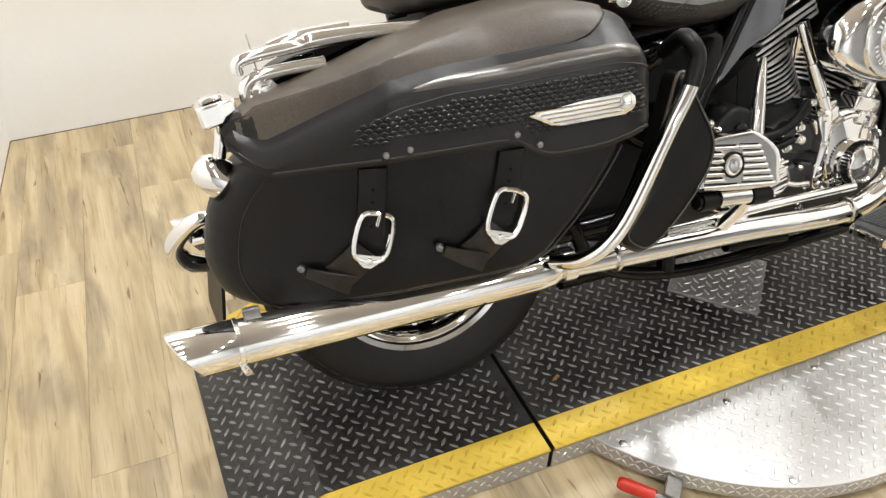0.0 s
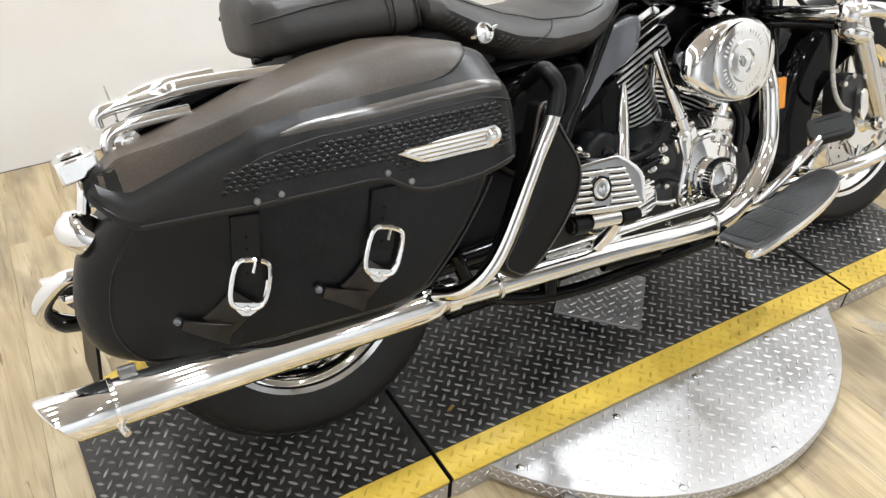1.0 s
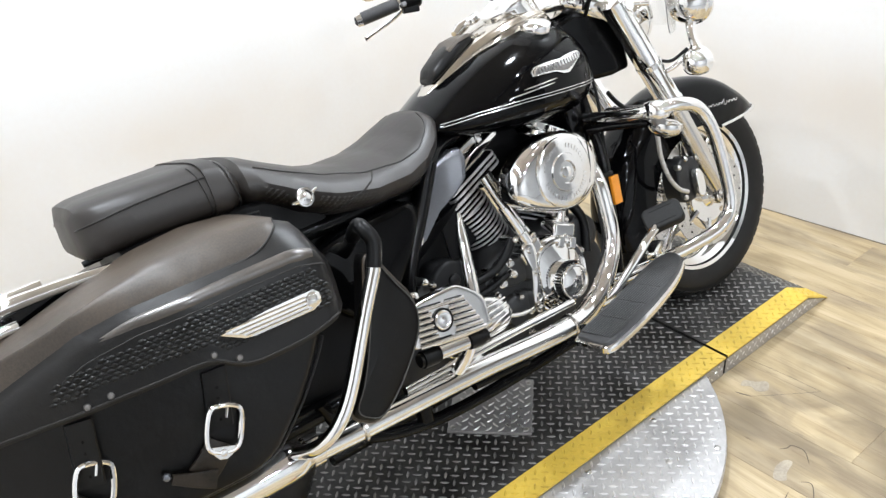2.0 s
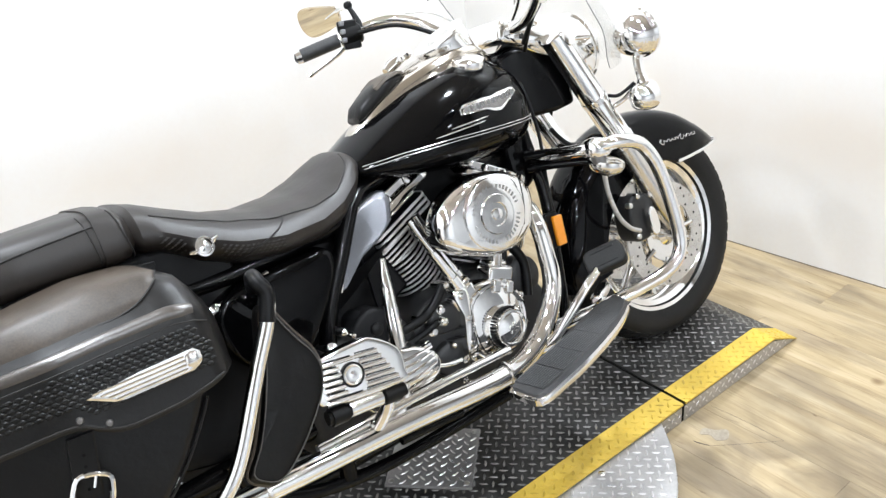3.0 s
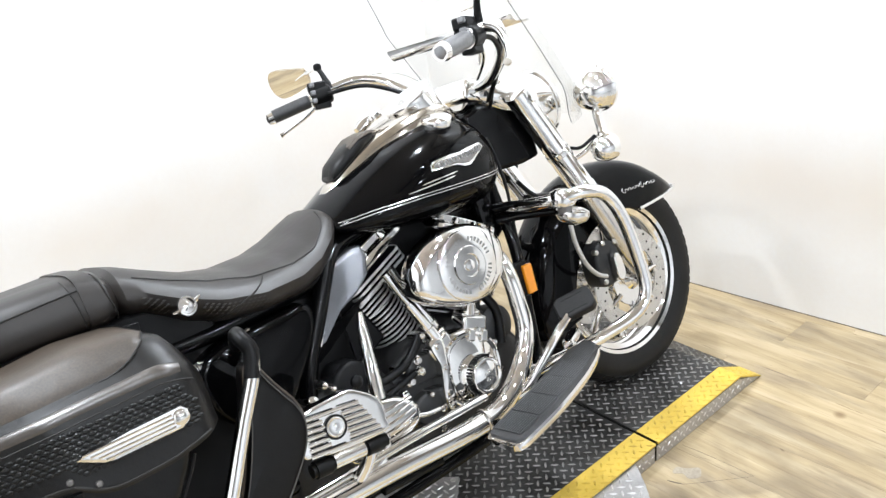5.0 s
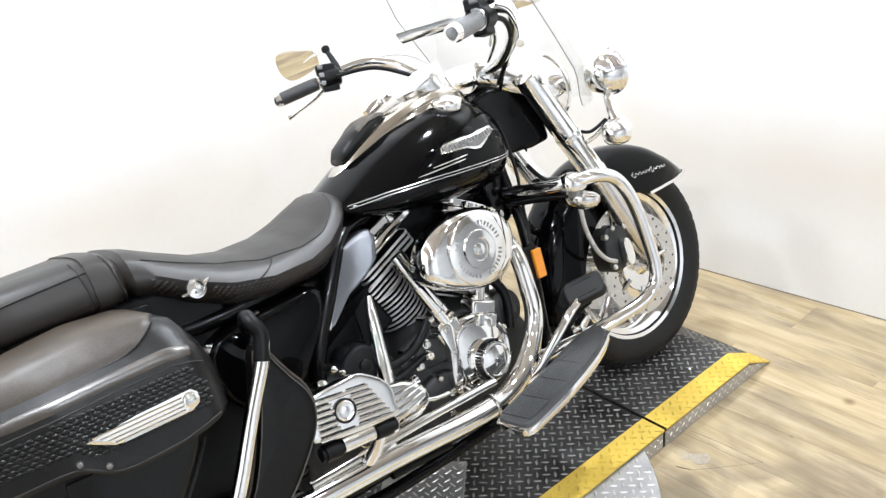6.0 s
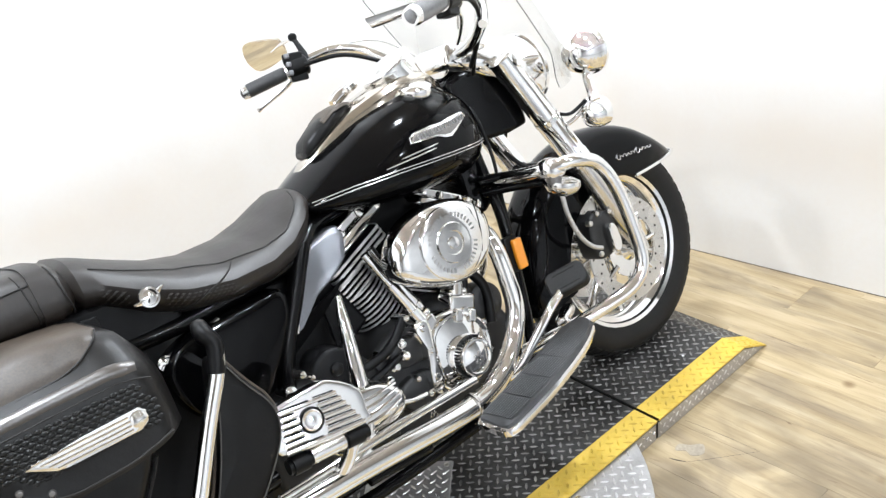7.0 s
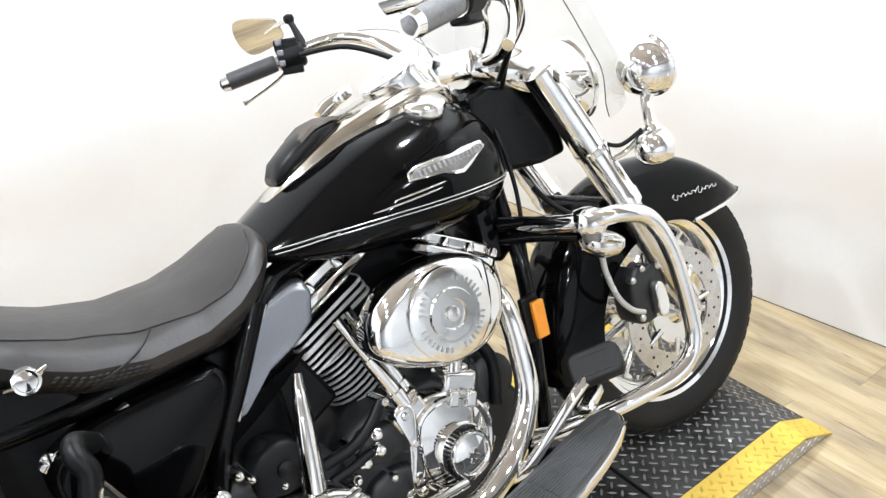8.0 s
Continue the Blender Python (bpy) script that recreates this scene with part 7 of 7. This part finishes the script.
    lathe(bm, [(0.033, 0.019), (0.026, 0.028), (0.0, 0.032)], (1.532, -0.200, 0.710), (1, 0, -0.02), 24)
    part("lens", bm, M_ORANGE, ts, "amber lens", mirror=flip)
    bm = bmnew()
    tube(bm, [(1.543, -0.190, 0.760), (1.536, -0.198, 0.745), (1.532, -0.200, 0.725)], [0.012, 0.014, 0.012])
    part("signal_stem", bm, M_CHROME, ts, mirror=flip)
    bm = bmnew()
    tube(bm, [(1.470, -0.135, 0.735), (1.490, -0.155, 0.728), (1.525, -0.182, 0.748)], 0.0045, 8)
    part("signal_cable", bm, M_PLASTIC, ts, "black cable", mirror=flip)
    bm = bmnew()
    box(bm, (1.199, -0.145, 0.473), (0.028, 0.012, 0.074), turn(0, 2, 0))
    refl = part("reflector", bm, M_ORANGE, bike, "orange side reflector", mirror=flip, bevel=0.003)
    bm = bmnew()
    box(bm, (1.188, -0.134, 0.477), (0.040, 0.014, 0.088), turn(0, 2, 0))
    part("reflector_base", bm, M_PLASTIC, refl, mirror=flip, bevel=0.003)
bm = bmnew()
tube(bm, [(1.355, -0.165, 0.605), (1.374, -0.158, 0.56), (1.381, -0.150, 0.50), (1.402, -0.145, 0.435), (1.435, -0.142, 0.392), (1.468, -0.142, 0.372)], 0.0062, 12)
part("brake_hose", bm, M_HOSE, bike, "pale braided brake hose")
bm = bmnew()
tube(bm, [(1.30, -0.09, 0.70), (1.33, -0.10, 0.655), (1.352, -0.165, 0.61)], 0.006, 10)
part("hose_upper", bm, M_PLASTIC, bike)
# nacelle and headlamp
bm = bmnew()
rings = []
for x, z, w, h in ((1.255, 0.945, 0.050, 0.030), (1.30, 0.935, 0.085, 0.050), (1.37, 0.905, 0.100, 0.075), (1.44, 0.875, 0.104, 0.092), (1.49, 0.862, 0.102, 0.097), (1.505, 0.860, 0.098, 0.094)):
    rings.append([(x, w * math.cos(a), z + h * math.sin(a)) for a in [2 * math.pi * j / 32 for j in range(32)]])
cols = [smooth_path([r[j] for r in rings], 4) for j in range(32)]
loft(bm, [[Vector(cols[j][i]) for j in range(32)] for i in range(len(cols[0]))])
nacelle = part("headlamp_nacelle", bm, M_CHROME, bike, "chrome headlamp nacelle")
bm = bmnew()
lathe(bm, [(0.094, 0.0), (0.098, 0.004), (0.096, 0.016), (0.088, 0.020)], (1.505, 0, 0.86), (1, 0, -0.05), 44)
part("headlamp_ring", bm, M_CHROME, nacelle)
bm = bmnew()
lathe(bm, [(0.088, 0.018), (0.06, 0.032), (0.0, 0.040)], (1.505, 0, 0.86), (1, 0, -0.05), 44)
part("headlamp_lens", bm, M_LENS, nacelle, "clear headlamp lens")
bm = bmnew()
rings = [[Vector((x, y * w, z)) for y, z in ((-1, zb), (1, zb), (1, zt), (-1, zt))] for x, zb, zt, w in ((1.225, 0.76, 0.90, 0.045), (1.27, 0.74, 0.915, 0.060), (1.35, 0.735, 0.905, 0.082), (1.41, 0.74, 0.88, 0.085))]
loft(bm, rings)
part("steering_head", bm, M_FRAME, bike, "black steering head cover", bevel=0.012, segments=3)
bm = bmnew()
tube(bm, [(1.475, -0.09, 0.60), (1.475, 0.09, 0.60)], 0.022)
part("lower_yoke", bm, M_FRAME, bike)
# added block: blackens the space between tank nose and fork
bm = bmnew()
loft(bm, [[Vector((x, y * w, z)) for y, z in ((-1, zb), (1, zb), (1, zt), (-1, zt))] for x, zb, zt, w in ((1.165, 0.60, 0.74, 0.060), (1.200, 0.58, 0.80, 0.075), (1.238, 0.60, 0.82, 0.070))])
part("neck_filler", bm, M_FRAME, bike, "black block added to fill the dark under the tank nose", bevel=0.010, segments=3)
# cables in front of the tank
for pts, r in (([(1.28, -0.03, 0.86), (1.262, -0.075, 0.80), (1.252, -0.098, 0.70), (1.228, -0.11, 0.58), (1.218, -0.118, 0.45)], 0.0045),):
    bm = bmnew()
    tube(bm, pts, r, 10)
    part("cable", bm, M_PLASTIC, bike)


# windshield: a bowed clear sheet with a chrome strip across and braces at its foot
def shield_x(y, z):
    return 1.590 - 0.44 * (max(z, 0.90) - 0.93) - 3.2 * y * y - 0.25 * max(0, z - 1.1) ** 2


def shield_half(z):
    return interp(z, [0.815, 0.825, 0.84, 0.86, 0.90, 1.00, 1.15, 1.27, 1.34, 1.37], [0.262, 0.268, 0.268, 0.264, 0.257, 0.254, 0.258, 0.245, 0.185, 0.09])


bm = bmnew()
rings = []
for k in range(31):
    z = 0.815 + 0.555 * k / 30
    h = shield_half(z)
    ys = [h * (2 * j / 24 - 1) for j in range(25)]
    rings.append([Vector((shield_x(y, z), y, z)) for y in ys] + [Vector((shield_x(y, z) - 0.003, y, z - 0.001)) for y in ys[::-1]])
loft(bm, rings)
shield = part("windshield", bm, M_SHIELD, bike, "clear acrylic windshield")
shield.visible_shadow = False
bm = bmnew()
rim = [(shield_x(shield_half(z), z) - 0.0015, shield_half(z), z) for z in [0.82 + 0.535 * k / 24 for k in range(25)]]
tube(bm, [(x, -y, z) for x, y, z in rim] + rim[::-1], 0.0011, 6, 1)
part("sheet_edge", bm, M_PAD, shield, "dark grey sheet edge")
for s in (-1, 1):
    bm = bmnew()
    tube(bm, [(1.355, s * 0.125, 0.905), (1.40, s * 0.150, 0.900), (1.43, s * 0.165, 0.893)], [0.009, 0.007, 0.006])
    lathe(bm, [(0.016, -0.006), (0.018, 0.0), (0.015, 0.008), (0.0, 0.010)], (1.378, s * 0.145, 0.902), (0, s, 0.2), 18)
    part("shield_clamp", bm, M_CHROME, shield, "chrome windshield clamp")
bm = bmnew()
rings = []
for k in range(25):
    y = -0.262 + 0.530 * k / 24
    rings.append([Vector((shield_x(y, z) - 0.006 - o, y, z)) for z, o in ((1.086, 0.0), (1.114, 0.0), (1.115, 0.003), (1.108, 0.006), (1.092, 0.006), (1.085, 0.003))])
loft(bm, rings)
part("shield_strip", bm, M_CHROME, shield, "chrome band across the windshield")
shield.matrix_basis = STEER

# handlebar with grips, switches, levers, mirrors
bm = bmnew()
HALF = [(1.275, 0.0, 0.955), (1.278, 0.06, 0.957), (1.281, 0.14, 0.966), (1.274, 0.22, 1.006), (1.250, 0.285, 1.052), (1.200, 0.335, 1.076), (1.130, 0.367, 1.073), (1.070, 0.388, 1.065)]
LEFT_SET, RIGHT_SET = (0.0, 0.004, 0.0), (-0.052, 0.004, 0.006)   # the bars stand turned a little to the right


def bar_at(x, y, z, s):
    d = LEFT_SET if s > 0 else RIGHT_SET
    k = min(1.0, y / 0.34)
    return (x + d[0] * k, s * y + d[1] * k, z + d[2] * k)


tube(bm, [bar_at(*p, -1) for p in HALF[:0:-1]] + [bar_at(*p, 1) for p in HALF], 0.0135, 18)
bars = part("handlebar", bm, M_CHROME, bike, "chrome handlebar")
bm = bmnew()
box(bm, (1.276, 0.0, 0.952), (0.075, 0.14, 0.056), turn(0, 20, 0))
part("bar_clamp", bm, M_CHROME, bars, "chrome handlebar clamp cover", bevel=0.012, segments=3)
for s in (-1, 1):
    def at(x, y, z):
        return bar_at(x + 0.024, y + 0.016, z - 0.022, s)
    bm = bmnew()
    tube(bm, [at(1.045, 0.368, 1.078), at(1.03, 0.375, 1.077), at(0.950, 0.410, 1.067), at(0.940, 0.415, 1.066)], [0.017, 0.0185, 0.0185, 0.0175], 20)
    # right grip: same rubber as the left, reflected light put into its grey
    grip = part("grip", bm, M_PAD if s > 0 else M_GRIPGREY, bars, "black rubber grip" if s > 0 else "rubber grip, its reflected light painted as grey")
    bm = bmnew()
    tube(bm, [at(0.944, 0.413, 1.0665), at(0.930, 0.419, 1.065)], [0.0195, 0.017], 20)
    part("grip_end", bm, M_CHROME, grip, "chrome grip end")
    bm = bmnew()
    tube(bm, [at(1.046, 0.3675, 1.078), at(1.052, 0.364, 1.079)], 0.0195, 20)
    part("grip_ring", bm, M_CHROME, grip, "chrome grip ring")
    bm = bmnew()
    c, d = Vector(at(1.075, 0.350, 1.084)), Vector((0.11, -s * 0.05, 0.006)).normalized()
    lathe(bm, [(0.020, -0.030), (0.027, -0.027), (0.028, 0.0), (0.027, 0.026), (0.020, 0.030)], c, d, 20)
    box(bm, c + Vector((-0.006, 0, 0.026)), (0.052, 0.034, 0.026), turn(0, 6, -s * 24))
    box(bm, c + Vector((-0.004, 0, -0.022)), (0.046, 0.032, 0.03), turn(0, 6, -s * 24))
    sw = part("switch_housing", bm, M_PLASTIC, bars, "black switch housing", bevel=0.004)
    for k in range(3):
        bm = bmnew()
        box(bm, c + Vector((-0.026 - 0.002 * k, s * 0.004 - 0.014, 0.034 - 0.022 * k)), (0.014, 0.016, 0.013), turn(0, 10, -s * 24))
        part("switch_button", bm, M_GRIPGREY, sw, bevel=0.003)
    bm = bmnew()
    tube(bm, [at(1.110, 0.352, 1.096), at(1.105, 0.40, 1.078), at(1.070, 0.450, 1.045), at(1.02, 0.500, 1.020), at(1.00, 0.515, 1.012)], [0.010, 0.008, 0.0065, 0.006, 0.008], 12)
    part("lever", bm, M_CHROME, bars, "chrome clutch lever" if s > 0 else "chrome brake lever")
    bm = bmnew()
    tube(bm, [at(1.108, 0.345, 1.092), at(1.106, 0.360, 1.135), at(1.104, 0.372, 1.160)], [0.012, 0.0075, 0.0065], 12)
    lathe(bm, [(0.0, -0.012), (0.010, -0.008), (0.0125, 0.0), (0.010, 0.008), (0.0, 0.012)], at(1.104, 0.372, 1.162), (0, 0, 1), 16)
    part("mirror_stem", bm, M_PLASTIC, bars, "black mirror stem")
    if s > 0:
        bm = bmnew()
        tube(bm, [at(1.104, 0.375, 1.160), at(1.110, 0.45, 1.160), at(1.098, 0.50, 1.150)], 0.0055, 10)
        part("mirror_arm", bm, M_CHROME, bars)
        mc = Vector((1.112, 0.548, 1.131))
        out = smooth_outline([(-0.082, 0.024), (-0.072, 0.033), (0.0, 0.052), (0.042, 0.051), (0.062, 0.026), (0.068, -0.014), (0.052, -0.043), (0.012, -0.046), (-0.064, -0.029), (-0.082, -0.006)], 3)
        axn = Vector((-0.86, -0.36, -0.42)).normalized()
        axu = axn.cross(Vector((0, 0, 1))).normalized() * -1
        axv = Vector((0, 0, 1)) - axn * axn.z
        bm = bmnew()
        loft(bm, [[mc - axu * (u * k) + axv * (v * k) + axn * h for u, v in out] for k, h in ((0.55, -0.022), (0.85, -0.014), (1.0, 0.0), (1.0, 0.005))])
        mirror_body = part("mirror", bm, M_CHROME, bars, "chrome oval mirror shell")
        bm = bmnew()
        loft(bm, [[mc - axu * (u * 0.95) + axv * (v * 0.94) + axn * h for u, v in out] for h in (0.004, 0.0062)])
        part("mirror_glass", bm, M_MIRROR, mirror_body, "mirror glass")
    else:
        bm = bmnew()
        box(bm, Vector(at(1.130, 0.315, 1.122)), (0.06, 0.05, 0.035), turn(0, 6, 28))
        part("master_cylinder", bm, M_CHROME, bars, "chrome brake fluid reservoir", bevel=0.006, segments=3)
for pts, r in (([(1.105, -0.315, 1.075), (1.16, -0.30, 1.08), (1.225, -0.26, 1.06), (1.275, -0.20, 1.01), (1.285, -0.13, 0.96), (1.29, -0.08, 0.90)], 0.005), ([(1.10, -0.32, 1.065), (1.17, -0.29, 1.055), (1.225, -0.24, 1.02), (1.262, -0.17, 0.975), (1.275, -0.10, 0.92)], 0.006),
               ([(1.10, 0.33, 1.06), (1.18, 0.26, 1.05), (1.25, 0.18, 0.99), (1.28, 0.10, 0.92)], 0.006)):
    bm = bmnew()
    tube(bm, pts, r, 10)
    part("control_cable", bm, M_PLASTIC, bars, "black control cable")
for pts in ([(1.13, -0.31, 1.10), (1.15, -0.285, 1.06), (1.165, -0.25, 1.045), (1.18, -0.215, 1.01)], [(1.08, -0.335, 1.06), (1.115, -0.31, 1.03), (1.15, -0.255, 1.005), (1.20, -0.17, 0.98)]):
    bm = bmnew()
    tube(bm, pts, 0.0045, 10)
    part("throttle_cable", bm, M_CHROME, bars, "chrome sheathed cable")
bm = bmnew()
tube(bm, [(1.10, 0.365, 1.07), (1.21, 0.345, 1.082), (1.325, 0.295, 1.058), (1.385, 0.21, 0.965)], 0.0025, 8)
part("clutch_cable", bm, M_HOSE, bars)
# side stand on the far side
bm = bmnew()
tube(bm, [(0.86, 0.13, 0.19), (0.84, 0.22, 0.150), (0.80, 0.33, 0.122)], [0.016, 0.014, 0.013])
tube(bm, [(0.76, 0.335, 0.118), (0.85, 0.335, 0.120)], 0.010)
part("side_stand", bm, M_FRAME, bike, "black side stand, folded out")
# primary cover on the far side
bm = bmnew()
pillow(bm, smooth_outline([(0.44, 0.34), (0.50, 0.24), (0.70, 0.20), (0.95, 0.19), (1.05, 0.25), (1.05, 0.35), (0.98, 0.42), (0.70, 0.44), (0.50, 0.43)], 4), lambda x, z: -0.19, -0.12, 0.025, 5)
part("primary_cover", bm, M_CHROME, engine, "chrome primary cover", mirror=True)
bm = bmnew()
tube(bm, [(0.30, -0.03, 0.17), (0.55, -0.03, 0.165), (0.80, -0.03, 0.16)], 0.02)
tube(bm, [(0.62, -0.165, 0.215), (0.78, -0.165, 0.20)], 0.012)
part("lower_brace", bm, M_FRAME, bike)
